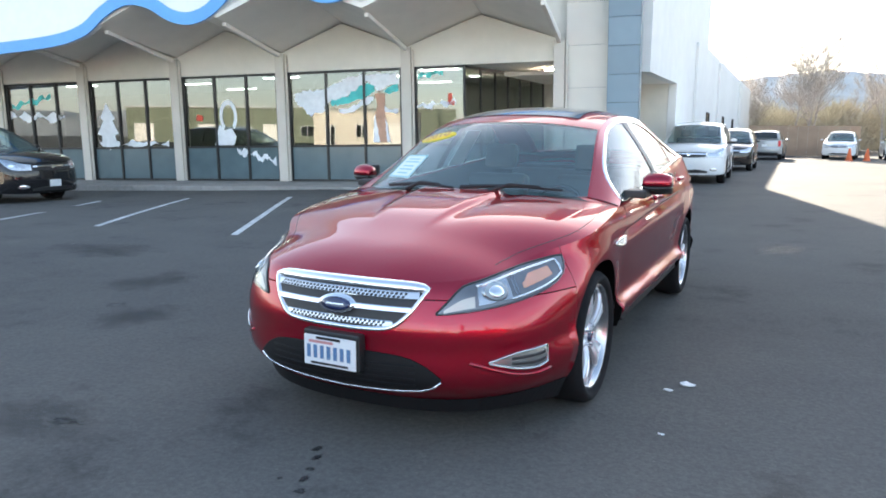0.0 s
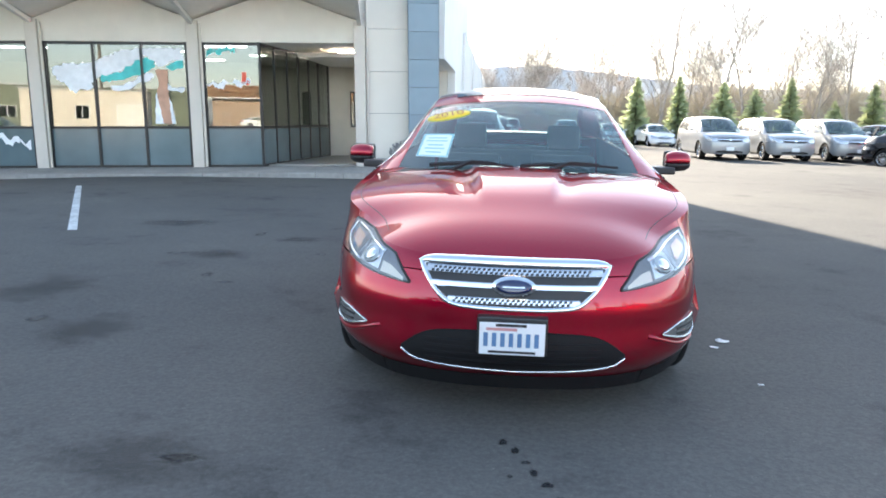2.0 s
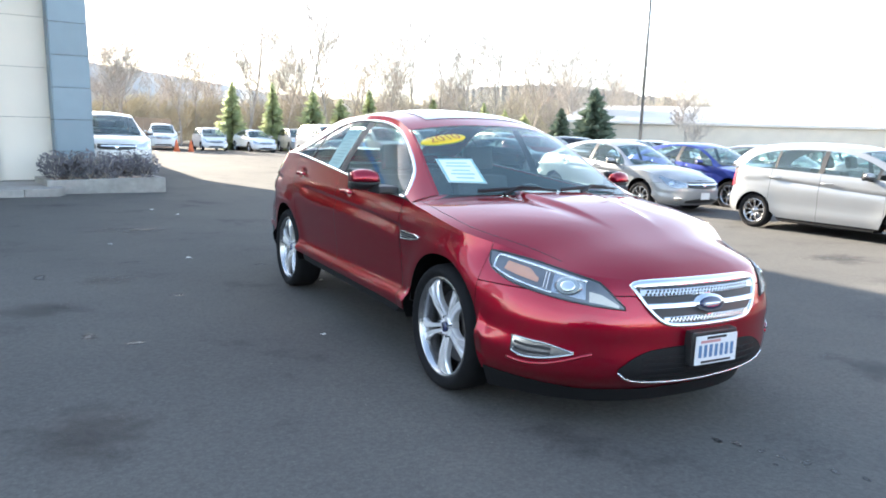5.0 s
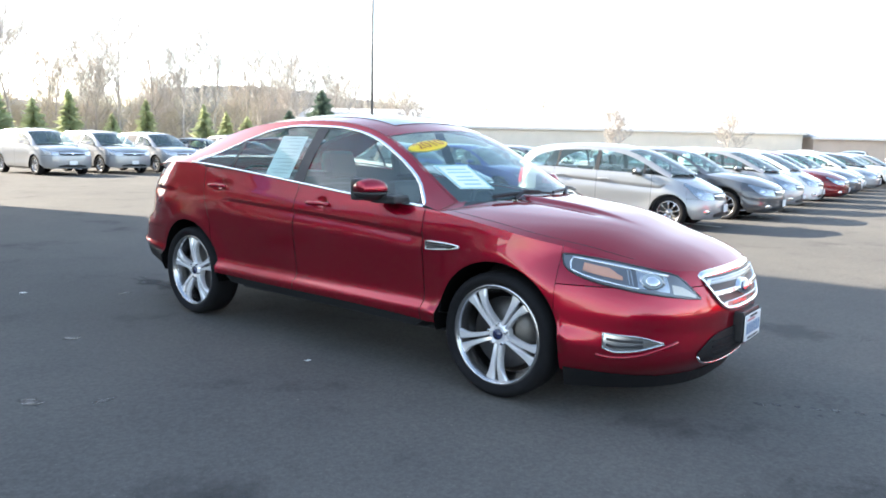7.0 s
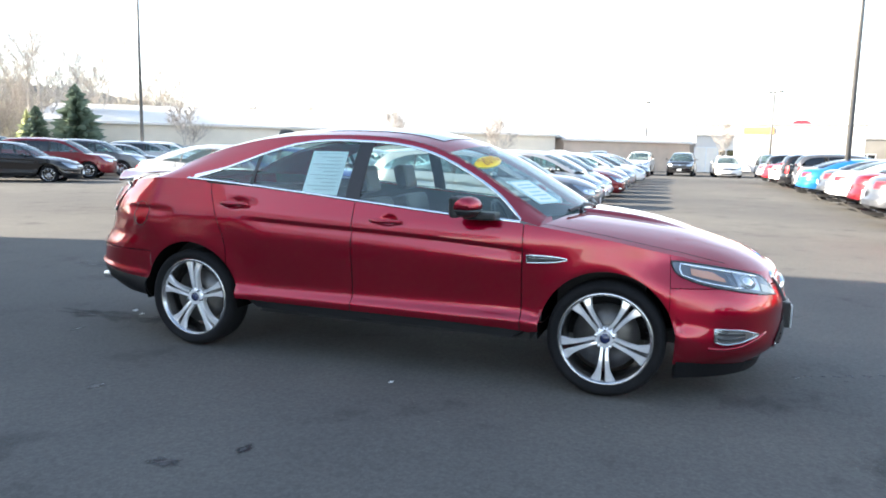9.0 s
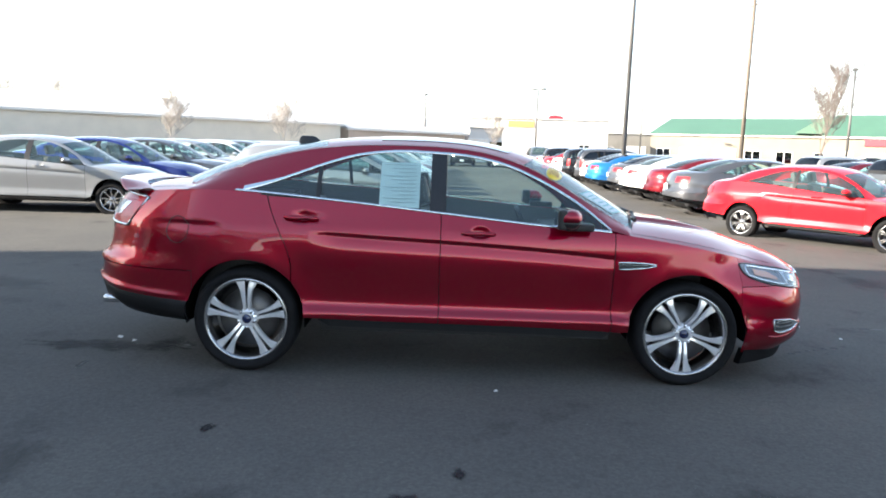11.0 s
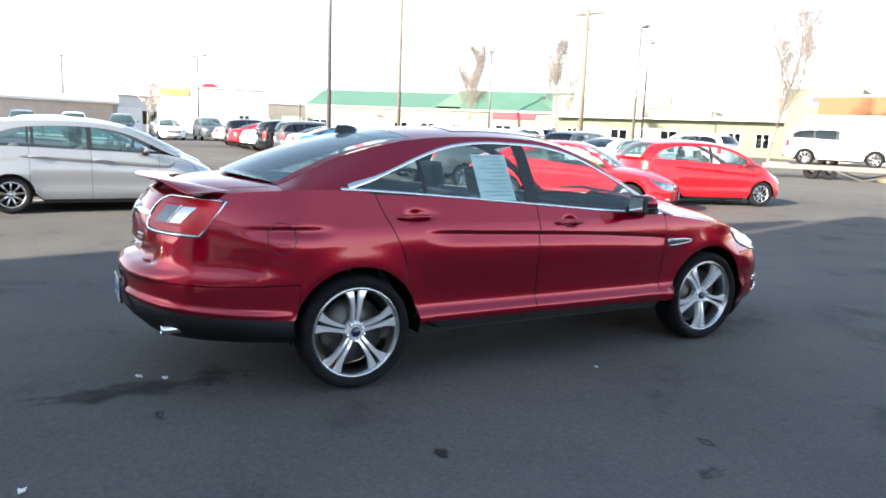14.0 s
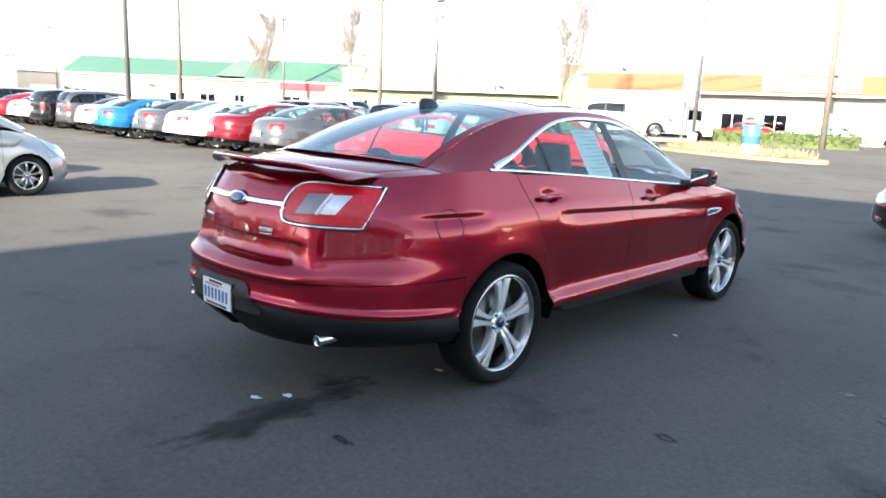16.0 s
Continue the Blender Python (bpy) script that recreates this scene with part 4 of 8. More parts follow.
for k in range(7):
    u = -0.55 + k * 0.29
    sh = placed(thing("shrub", "grey dormant lavender shrub in planter bed", "shrub", group="planter shrubs"))
    bm = bmesh.new()
    c = (u + r.uniform(-.05, .05), 12.3 + r.uniform(-.15, .15), 0.32)
    leaf_clump(bm, c, (0.33, 0.42, 0.32), 520, r, 0.05, 0.8)
    part("foliage", bm, M_LAVENDER, sh)
    bm = bmesh.new()
    for _ in range(14):
        a = r.uniform(0, 6.28)
        add_tube(bm, [(c[0], c[1], 0.0), (c[0] + .15 * math.cos(a), c[1] + .18 * math.sin(a), 0.3), (c[0] + .28 * math.cos(a), c[1] + .34 * math.sin(a), 0.5 + r.random() * .12)], [0.008, 0.006, 0.003], 4)
    part("stalk", bm, M_TWIG, sh)


# ---------------------------------------------------------------- vehicles
class Shell:
    """Outer surface of a car that faces -y: a plan outline, upright profiles, and a glasshouse on top."""

    def __init__(self, s):
        self.s = s
        self.yF, self.yR, self.Lf, self.Lr, self.W, self.n = s["yF"], s["yR"], s["Lf"], s["Lr"], s["W"], s.get("n", 2.3)

    def out_x(self, y):
        s, n = self, self.n
        w = s.W * (1 - 0.012 * (y / 1.5) ** 2)
        if y < s.yF + s.Lf:
            c = max(0, min(1, 1 - (y - s.yF) / s.Lf))
            return w * max(0, 1 - c**n) ** (1 / n)
        if y > s.yR - s.Lr:
            c = max(0, min(1, 1 - (s.yR - y) / s.Lr))
            return w * max(0, 1 - c**n) ** (1 / n)
        return w

    def y_front(self, x):
        k = min(1, abs(x) / (self.W * 0.985))
        return self.yF + self.Lf * (1 - (1 - k**self.n) ** (1 / self.n))

    def y_rear(self, x):
        k = min(1, abs(x) / (self.W * 0.97))
        return self.yR - self.Lr * (1 - (1 - k**self.n) ** (1 / self.n))

    def normal(self, y):
        e = 0.004
        if y < self.yF + e:
            return Vector((0, -1, 0)) if y <= self.yF + 1e-4 else self.normal_xy(y)
        if y > self.yR - e:
            return Vector((0, 1, 0)) if y >= self.yR - 1e-4 else self.normal_xy(y)
        return self.normal_xy(y)

    def normal_xy(self, y):
        e = 0.003
        a, b = max(self.yF, y - e), min(self.yR, y + e)
        t = Vector((self.out_x(b) - self.out_x(a), b - a, 0)).normalized()
        return Vector((t.y, -t.x, 0))

    def inset(self, y, z):
        s = self.s
        f = 1 - smooth01(self.yF + 0.25, self.yF + self.Lf * 1.05, y)
        r = smooth01(self.yR - self.Lr * 1.05, self.yR - 0.25, y)
        side = sp(s["side"], z)
        v = side * (1 - f) * (1 - r) + sp(s["front"], z) * f + sp(s["rear"], z) * r
        if "crease" in s:
            dz = z - sp(s["crease"], y)
            k = math.exp(-(dz / .05) ** 2) if dz < 0 else 1 - smooth01(0, .014, dz)
            c0, c1 = s["crease"][0][0], s["crease"][-1][0]
            v += s.get("undercut", .018) * k * smooth01(c0, c0 + .15, y) * smooth01(0, .25, c1 - y)
        if "second_crease" in s:
            a, b, zc = s["second_crease"]
            dz = z - zc
            k = math.exp(-(dz / .045) ** 2) if dz < 0 else 1 - smooth01(0, .014, dz)
            v += .020 * k * smooth01(a, a + .14, y) * smooth01(0, .22, b - y)
        if s.get("rear_cut"):
            # recessed foot of the boot lid above the bumper shelf
            v -= .020 * smooth01(2.48, 2.60, y) * math.exp(-((z - .652) / .028) ** 2)
            v -= .010 * math.exp(-((y - 2.555) / .03) ** 2) * smooth01(.68, .72, z) * (1 - smooth01(.84, .89, z))
            v -= .016 * math.exp(-((z - sp(s["sill"], y) - .028) / .018) ** 2) * smooth01(1.88, 2.0, y)
            v += .070 * smooth01(2.606, 2.636, y) * smooth01(.694, .708, z) * (1 - smooth01(.800, .812, z))
        if s.get("dimples"):
            # recesses behind the handles, narrow fender tops
            for yh in s["handles"]:
                q = ((y - yh + .012) / .062) ** 2 + ((z - s["handle_z"](yh) - .004) / .036) ** 2
                v += .024 * max(0, 1 - q) ** .7
            v += .060 * smooth01(.60, .80, z) * (1 - smooth01(-1.95, -1.35, y)) * smooth01(-2.42, -2.05, y)
        for yc in s["axles"]:
            d = math.hypot(y - yc, z - s["hub"])
            v -= 0.016 * math.exp(-((d - s["arch"]) / 0.09) ** 2)
        return v

    def wall(self, y, z, side=-1, lift=0.0):
        """Point on the right (-1) or left (+1) flank."""
        nrm = self.normal(y)
        k = lift - self.inset(y, z)
        return Vector((side * max(0, self.out_x(y) + nrm.x * k), y + nrm.y * k, z))

    def front_at(self, x, z, lift=0.0):
        p = self.wall(self.y_front(x), z, 1, lift)
        return Vector((math.copysign(p.x, x) if x else 0, p.y, p.z))

    def rear_at(self, x, z, lift=0.0):
        p = self.wall(self.y_rear(x), z, 1, lift)
        return Vector((math.copysign(p.x, x) if x else 0, p.y, p.z))

    def top(self, y):
        return sp(self.s["shoulder"], y)

    def low(self, y):
        s = self.s
        z = sp(s["sill"], y)
        for yc in s["axles"]:
            d = s["arch"] ** 2 - (y - yc) ** 2
            if d > 0:
                z = max(z, s["hub"] + math.sqrt(d))
        return z

    def columns(self, dense):
        s, ys = self.s, set()
        nose = int(12 * dense)
        for k in range(nose + 1):
            c = math.cos(k / nose * math.pi / 2) ** (2 / self.n)
            ys.add(round(self.yF + self.Lf * (1 - c), 4))
            ys.add(round(self.yR - self.Lr * (1 - c), 4))
        arch = []
        for yc in s["axles"]:
            a0 = math.asin((s["hub"] - 0.22) / s["arch"])
            m = int(18 * dense)
            for k in range(m + 1):
                a = lerp(-a0, math.pi + a0, k / m)
                arch.append(round(yc + s["arch"] * math.cos(a), 4))
        for yh in s["handles"] if s.get("dimples") else ():
            for k in range(13):
                ys.add(round(yh - .085 + .0125 * k, 4))
        m = int(40 * dense)
        for k in range(m + 1):
            ys.add(round(lerp(self.yF + self.Lf, self.yR - self.Lr, k / m), 4))
        out = sorted(y for y in ys if all(abs(y - a) > 0.02 for a in arch))
        return sorted(set(out + arch))

    # glasshouse
    def edge(self, y):
        e = sp(self.s["edge"], y)
        return Vector((e[0], y, e[1]))

    def belt(self, y):
        p = self.wall(y, self.top(y), 1)
        return p

    def cap(self, y, u):
        """Windscreen, roof and rear window: y on the rail, u from -1 to 1 across."""
        e = self.edge(y)
        by, bz = sp(self.s["bow"], y)
        k = 1 - u * u
        return Vector((e.x * u, y - by * k, e.z + bz * (1 - abs(u) ** 2.4)))

    def flank(self, y, z, side=-1, lift=0.0):
        """Point on the upper side, between the belt and the roof rail."""
        b, e = self.belt(y), self.edge(y)
        v = min(1.0, max(0.0, (z - b.z) / max(1e-4, e.z - b.z)))
        x = lerp(b.x, e.x, v) + 0.02 * 4 * v * (1 - v) + lift
        return Vector((side * x, y, z))

    def hood(self, y, u):
        """Bonnet or boot lid: spans the shoulders at y."""
        p = self.belt(y)
        c = sp(self.s["spine"], y)
        z = p.z + (c - p.z) * (1 - abs(u) ** self.s.get("lid_power", 2.2))
        if self.s.get("ridge") and y < 0:
            a = abs(u) * p.x
            r0 = lerp(0.17, 0.29, min(1, max(0, (y + 2.1) / 1.0)))
            z += 0.020 * (1 - smooth01(r0 - 0.03, r0 + 0.012, a)) * smooth01(-2.05, -1.5, y) - 0.006 * math.exp(-((a - r0 - .05) / .05) ** 2) * smooth01(-2.0, -1.5, y)
        return Vector((p.x * u, p.y, z))


def skin(rows, flip=False):
    bm = bmesh.new()
    add_grid(bm, rows, flip)
    bmesh.ops.remove_doubles(bm, verts=bm.verts, dist=2e-4)
    return bm


def facing(bm, d):
    """Turns a sheet so that its front looks towards d."""
    d = Vector(d)
    bm.normal_update()
    if sum((f.normal.dot(d) * f.calc_area() for f in bm.faces)) < 0:
        bmesh.ops.reverse_faces(bm, faces=bm.faces)
    return bm


def thick(bm, t):
    """Gives a sheet thickness towards its back."""
    bm.normal_update()
    g = list(bm.faces)
    r = bmesh.ops.solidify(bm, geom=g, thickness=t)
    return bm


def cut_shift(sh, y, z):
    """Leans the rear shut line of the rear door backwards above the wheel arch."""
    if not sh.s.get("rear_cut"):
        return 0.0
    w = max(0, 1 - abs(y - sh.s["doors"][2]) / .26)
    return .19 * w * w * (3 - 2 * w) * smooth01(.66, 1.22, z)


def flank_panel(sh, side, y0, y1, z_lo=None, z_hi=None, rows=12, dense=1.0, gap=0.003, mid=None):
    """A body panel on the flank from y0 to y1 with a hairline gap around it."""
    ys = [y for y in sh.columns(dense) if y0 + 0.004 < y < y1 - 0.004]
    ys = [y0 + gap] + ys + [y1 - gap]
    grid = []
    for y in ys:
        lo = sh.low(y) if z_lo is None else max(sh.low(y), z_lo(y))
        hi = (sh.top(y) if z_hi is None else min(sh.top(y), z_hi(y)))
        hi = max(hi, lo + 0.004)
        m = mid(y) if mid else None
        col = []
        for k in range(rows + 1):
            if m is not None and lo < m - 0.12 and m + 0.05 < hi:
                up = 14 if rows >= 26 else 4
                h = rows - 4 - up
                if k <= h:
                    z = lerp(lo, m - .06, k / h)
                elif k <= h + 4:
                    z = m + (-.03, -.012, .0, .014)[k - h - 1]
                else:
                    z = lerp(m + .014, hi, (k - h - 4) / up)
            else:
                z = lerp(lo, hi, k / rows)
            col.append(sh.wall(y + cut_shift(sh, y, z), z, side))
        grid.append(col)
    # inner return along the lower edge
    return skin(grid, flip=side > 0)


def arch_liner(bm, sh, yc, side):
    s = sh.s
    n = 22
    R = s["arch"] + 0.004
    a0 = math.asin((s["hub"] - 0.27) / R)
    rows = []
    for k in range(n + 1):
        a = lerp(-a0, math.pi + a0, k / n)
        y, z = yc + R * math.cos(a), s["hub"] + R * math.sin(a)
        x1 = sh.wall(y, max(z, 0.26), 1).x - 0.004
        rows.append([Vector((side * x1, y, z)), Vector((side * (x1 - 0.03), y, z + 0.0)), Vector((side * 0.5, y, z))])
    add_grid(bm, rows)
    c = [r_[2] for r_ in rows]
    vs = [bm.verts.new(p) for p in c]
    bm.faces.new(vs)


def wheel_meshes(R, rim, width, style):
    """Meshes of one wheel with its face towards -x: tyre, barrel, spokes, disc, cap, nuts."""
    out = {}
    w = width / 2
    bm = bmesh.new()
    add_lathe(bm, [(rim - .012, w * .62), (rim + .01, w * .86), (rim + (R - rim) * .45, w), (R - .022, w * .93), (R - .004, w * .72), (R, w * .4), (R, -w * .4), (R - .004, -w * .72),
                   (R - .022, -w * .93), (rim + (R - rim) * .45, -w), (rim + .01, -w * .86), (rim - .012, -w * .62)], 48)
    me = bpy.data.meshes.new("tyre")
    bm.to_mesh(me); bm.free(); me.materials.append(M_RUBBER)
    out["tyre"] = me
    bm = bmesh.new()
    add_lathe(bm, [(rim + .004, -w * .80), (rim - .004, -w * .84), (rim - .014, -w * .80), (rim - .022, -w * .5), (rim - .05, w * .2), (rim - .03, w * .7)], 48)
    me = bpy.data.meshes.new("rim")
    bm.to_mesh(me); bm.free(); me.materials.append(M_ALLOY)
    out["rim"] = me
    bm = bmesh.new()
    face = -w * 0.66
    count, pair = (5, 2) if style == "five" else (9, 1) if style == "nine" else (7, 2)
    for k in range(count):
        a = 2 * math.pi * k / count + math.pi / 2
        for j in range(pair):
            off = 0 if pair == 1 else (-1, 1)[j]
            sec = []
            steps = 10 if style == "five" else 5
            for q in range(steps + 1):
                t = q / steps
                r = lerp(0.045, rim - .012, t)
                half = sp([(0, .0105), (.45, .0135), (.72, .0185), (1, .032)], t) if style == "five" else lerp(0.016, 0.019, t) if style == "nine" else lerp(0.012, 0.015, t)
                ca = a + off * ((half + lerp(.004, .014, t * t)) / r if style == "five" else lerp(0.12, 0.10, t))
                d = Vector((0, math.cos(ca), math.sin(ca)))
                e = Vector((0, -math.sin(ca), math.cos(ca)))
                x = face + (0.020 * (1 - t) ** 2 - 0.012 * math.sin(t * math.pi) + 0.004 * t)
                c = d * r
                dep = lerp(0.05, 0.028, t)
                sec.append([c + e * half * 0.7 + Vector((x, 0, 0)), c + e * half + Vector((x + .012, 0, 0)), c + e * half * .8 + Vector((x + dep, 0, 0)),
                            c - e * half * .8 + Vector((x + dep, 0, 0)), c - e * half + Vector((x + .012, 0, 0)), c - e * half * 0.7 + Vector((x, 0, 0))])
            vr = [[bm.verts.new(p) for p in s_] for s_ in sec]
            for A, B in zip(vr, vr[1:]):
                for i in range(6):
                    bm.faces.new((A[i], A[(i + 1) % 6], B[(i + 1) % 6], B[i]))
            bm.faces.new(vr[0][::-1]); bm.faces.new(vr[-1])
    add_lathe(bm, [(0.001, face + .012), (0.048, face + .012), (0.066, face + .022), (0.07, face + .06)], 24)
    bmesh.ops.recalc_face_normals(bm, faces=bm.faces)
    me = bpy.data.meshes.new("spokes")
    bm.to_mesh(me); bm.free(); me.materials.append(M_SPOKE if style == "five" else M_ALLOY)
    out["spokes"] = me
    bm = bmesh.new()
    add_lathe(bm, [(0.03, 0.0), (rim * .72, 0.0), (rim * .72, .02), (0.03, .02)], 32)
    me = bpy.data.meshes.new("brake_disc")
    bm.to_mesh(me); bm.free(); me.materials.append(M_DISC)
    out["brake_disc"] = me
    bm = bmesh.new()
    add_lathe(bm, [(0.0005, face - .004), (0.026, face - .003), (0.031, face + .004), (0.031, face + .02)], 20)
    me = bpy.data.meshes.new("centre_cap")
    bm.to_mesh(me); bm.free(); me.materials.append(M_OVALBLUE if style == "five" else M_SATIN)
    out["centre_cap"] = me
    bm = bmesh.new()
    for k in range(5):
        a = 2 * math.pi * (k + .5) / 5 + math.pi / 2
        add_lathe(bm, [(0.0005, face - .006), (0.009, face - .004), (0.010, face + .016)], 8, centre=(0, 0.056 * math.cos(a), 0.056 * math.sin(a)))
    me = bpy.data.meshes.new("lug_nuts")
    bm.to_mesh(me); bm.free(); me.materials.append(M_CHROME)
    out["lug_nuts"] = me
    for me in out.values():
        me.polygons.foreach_set("use_smooth", [me.name.split(".")[0] in ("tyre", "rim", "brake_disc", "centre_cap")] * len(me.polygons))
    return out


WHEELS = {}


def add_wheels(car, sh, style, detail=True, turn=0.0):
    s = sh.s
    key = (style, s["tyre"], s["rim"])
    if key not in WHEELS:
        WHEELS[key] = wheel_meshes(s["tyre"], s["rim"], s.get("tw", 0.235), style)
    for yc in s["axles"]:
        for side in (-1, 1):
            x = s["track"]
            w = new("wheel")
            w.parent = car
            w.matrix_basis = pose(side * x, yc, s["tyre"] - s.get("drop", 0), 0, 0, 0 if side < 0 else 180) @ pose(0, 0, 0, 36 * (yc < 0) + 20 * (side > 0), 0, 0)
            for nm in ("tyre", "rim", "spokes", "brake_disc", "centre_cap", "lug_nuts"):
                if not detail and nm in ("lug_nuts", "brake_disc"):
                    continue
                o = new(nm, WHEELS[key][nm])
                o.parent = w
                if nm == "lug_nuts":
                    o["kind"] = "stuff"


def side_glass(sh, side, y0, y1, lift=-0.004, n=14, m=6):
    s = sh.s
    grid = []
    for i in range(n + 1):
        y = lerp(y0, y1, i / n)
        lo, hi = sh.top(y) + 0.012, sp(s["dlo"], y)
        hi = max(hi, lo + 0.002)
        grid.append([sh.flank(y, lerp(lo, hi, k / m), side, lift) for k in range(m + 1)])
    return skin(grid, flip=side > 0)


def oval_on(f, cx, cz, rx, rz, lift, n=28, rings=2):
    """A slightly domed oval lying on a surface f(x, z, lift)."""
    bm = bmesh.new()
    c = bm.verts.new(f(cx, cz, lift + 0.004))
    prev = None
    for q in range(1, rings + 1):
        t = q / rings
        ring = [bm.verts.new(f(cx + rx * t * math.cos(2 * math.pi * k / n), cz + rz * t * math.sin(2 * math.pi * k / n), lift + 0.004 * (1 - t * t))) for k in range(n)]
        for k in range(n):
            if prev is None:
                bm.faces.new((c, ring[k], ring[(k + 1) % n]))
            else:
                bm.faces.new((prev[k], ring[k], ring[(k + 1) % n], prev[(k + 1) % n]))
        prev = ring
    low = [bm.verts.new(f(cx + rx * math.cos(2 * math.pi * k / n), cz + rz * math.sin(2 * math.pi * k / n), -0.01)) for k in range(n)]
    for k in range(n):
        bm.faces.new((prev[k], low[k], low[(k + 1) % n], prev[(k + 1) % n]))
    bmesh.ops.recalc_face_normals(bm, faces=bm.faces)
    return bm


def seat_bm(x, y, z, w, tall=True):
    bm = bmesh.new()
    add_box(bm, x - w / 2, x + w / 2, y - .27, y + .25, z, z + .16, bevel=0.04)
    add_box(bm, -w / 2, w / 2, -.07, .07, 0, .62, pose(x, y + .24, z + .1, -14), bevel=0.05)
    if tall:
        add_box(bm, -.13, .13, -.05, .05, .66, .86, pose(x, y + .24, z + .1, -14), bevel=0.04)
    return bm


def build_car(sp_, name, label, paint, glass_rear=None, style="nine", dense=0.6, hero=False, lite=False):
    s = sp_
    sh = Shell(s)
    car = thing(name, label, "car")
    trunk, cowl = s["trunk"], s["cowl"]
    P = paint
    # flank panels, right and left
    for side in (-1, 1):
        yA, yB, yC = s["doors"]
        fb, rb = s["axles"][0] - s["arch"] * .9, s["axles"][1] + s["arch"] * .9
        mid = (lambda y: sp(s["crease"], y)) if "crease" in s else None
        cut = s["bumper_cut"]
        part("front_bumper", flank_panel(sh, side, s["yF"], fb, z_hi=lambda y: cut[0], rows=12, dense=dense, gap=0.0), P, car, smooth=True)
        part("nose_panel", flank_panel(sh, side, s["yF"], fb, z_lo=lambda y: cut[0] + 0.005, rows=14 if hero else 6, dense=dense, gap=0.0), P, car, smooth=True)
        part("front_fender", flank_panel(sh, side, fb, yA, rows=44 if hero else 14, dense=dense, mid=mid), P, car, smooth=True)
        d = part("front_door", flank_panel(sh, side, yA, yB, rows=44 if hero else 16, dense=dense, mid=mid), P, car, smooth=True)
        d2 = part("rear_door", flank_panel(sh, side, yB, yC, rows=44 if hero else 16, dense=dense, mid=mid), P, car, smooth=True) if yC > yB else None
        part("rear_quarter", flank_panel(sh, side, max(yB, yC), rb, rows=44 if hero else 16, dense=dense, mid=mid), P, car, smooth=True)
        part("rear_corner", flank_panel(sh, side, rb - .004, s["yR"], z_lo=lambda y: cut[1] + .005, rows=44 if hero else 10, dense=dense, gap=0.0), P, car, smooth=True)
        part("rear_bumper", flank_panel(sh, side, rb, s["yR"], z_hi=lambda y: cut[1], rows=26 if hero else 10, dense=dense, gap=0.0), P, car, smooth=True)
        # handles
        hy = [s["handles"][0]] + ([s["handles"][1]] if d2 else [])
        for y, par in zip(hy if not lite else [], (d, d2)):
            z = s["handle_z"](y)
            bm = bmesh.new()
            pts = [sh.wall(y + t, z, side, 0.012 + 0.022 * math.sin(math.pi * (t + .11) / .22)) for t in [lerp(-.11, .11, k / 8) for k in range(9)]]
            add_tube(bm, pts, [0.010] + [0.014] * 7 + [0.010], 8)
            part("handle", bm, P if s.get("body_handles", True) else M_BLACKPLASTIC, par, smooth=True)
        # wheel wells and black sill
        for yc in s["axles"]:
            bm = bmesh.new()
            arch_liner(bm, sh, yc, side)
            part("wheel_well", bm, M_LINER, car)
        bm = bmesh.new()
        y0, y1 = s["axles"][0] + s["arch"] * .96, s["axles"][1] - s["arch"] * .96
        rows = []
        for k in range(13):
            y = lerp(y0, y1, k / 12)
            p = sh.wall(y, sh.low(y), side, -0.012)
            rows.append([p + Vector((0, 0, 0.03)), p + Vector((0, 0, -.05)), p + Vector((-side * .10, 0, -.075)), p + Vector((-side * .3, 0, -.075))])
        add_grid(bm, rows)
        part("sill", bm, M_DARKTRIM, car)
        # glasshouse flank: painted rail above the windows and pillar behind
        n = int(34 * dense) + 10
        y0, y1 = s["dlo"][0][0], s["dlo"][-1][0]
        rows = []
        for k in range(n + 1):
            y = lerp(y0, y1, k / n)
            lo, hi = max(sp(s["dlo"], y), sh.top(y) + 0.0), sh.edge(y).z
            lo = min(lo, hi - 0.001)
            rows.append([sh.flank(y, lerp(lo, hi, q / 4), side) for q in range(5)])
        for k in range(1, 9):
            y = lerp(y1, trunk, k / 8)
            lo, hi = sh.top(y), sh.edge(y).z
            rows.append([sh.flank(y, lerp(lo, max(hi, lo + .001), q / 4), side) for q in range(5)])
        y = y0
        rows.insert(0, [sh.flank(cowl, lerp(sh.top(cowl), sh.edge(cowl).z, q / 4), side) for q in range(5)])
        part("side_rail", skin(rows, flip=side > 0), P, car, smooth=True)
        # panes and pillars
        gm = [M_CARGLASS, glass_rear or M_CARGLASS]
        for (g0, g1, which) in s["panes"]:
            g = part("side_window", facing(side_glass(sh, side, g0, g1), (side, 0, .2)), gm[which], car, smooth=True)
            g.visible_shadow = False
        for (g0, g1) in s["pillars"]:
            part("pillar", side_glass(sh, side, g0, g1, lift=0.002, n=4), M_BLACKPLASTIC, car, smooth=True)
        # mirror
        b = sh.flank(s["mirror"][0], s["mirror"][1], side)
        mx = new("mirror")
        mx.parent = car
        mx.matrix_basis = Matrix.Translation(b) @ (Matrix.Diagonal((1.02, 1.25, 1.06, 1)) if hero else Matrix.Identity(4))
        sd = side
        def mirror_shell(z0, z1, grow):
            bm = bmesh.new()
            rows = []
            for k in range(11):
                t = k / 10
                x = lerp(0.06, 0.215, t) * sd
                h = math.sin(math.pi * (0.10 + 0.80 * t)) ** 0.30
                ring = []
                for q in range(13):
                    a = math.pi * 2 * q / 12
                    zz = 0.063 * h * math.sin(a) * grow
                    zz = max(z0, min(z1, zz))
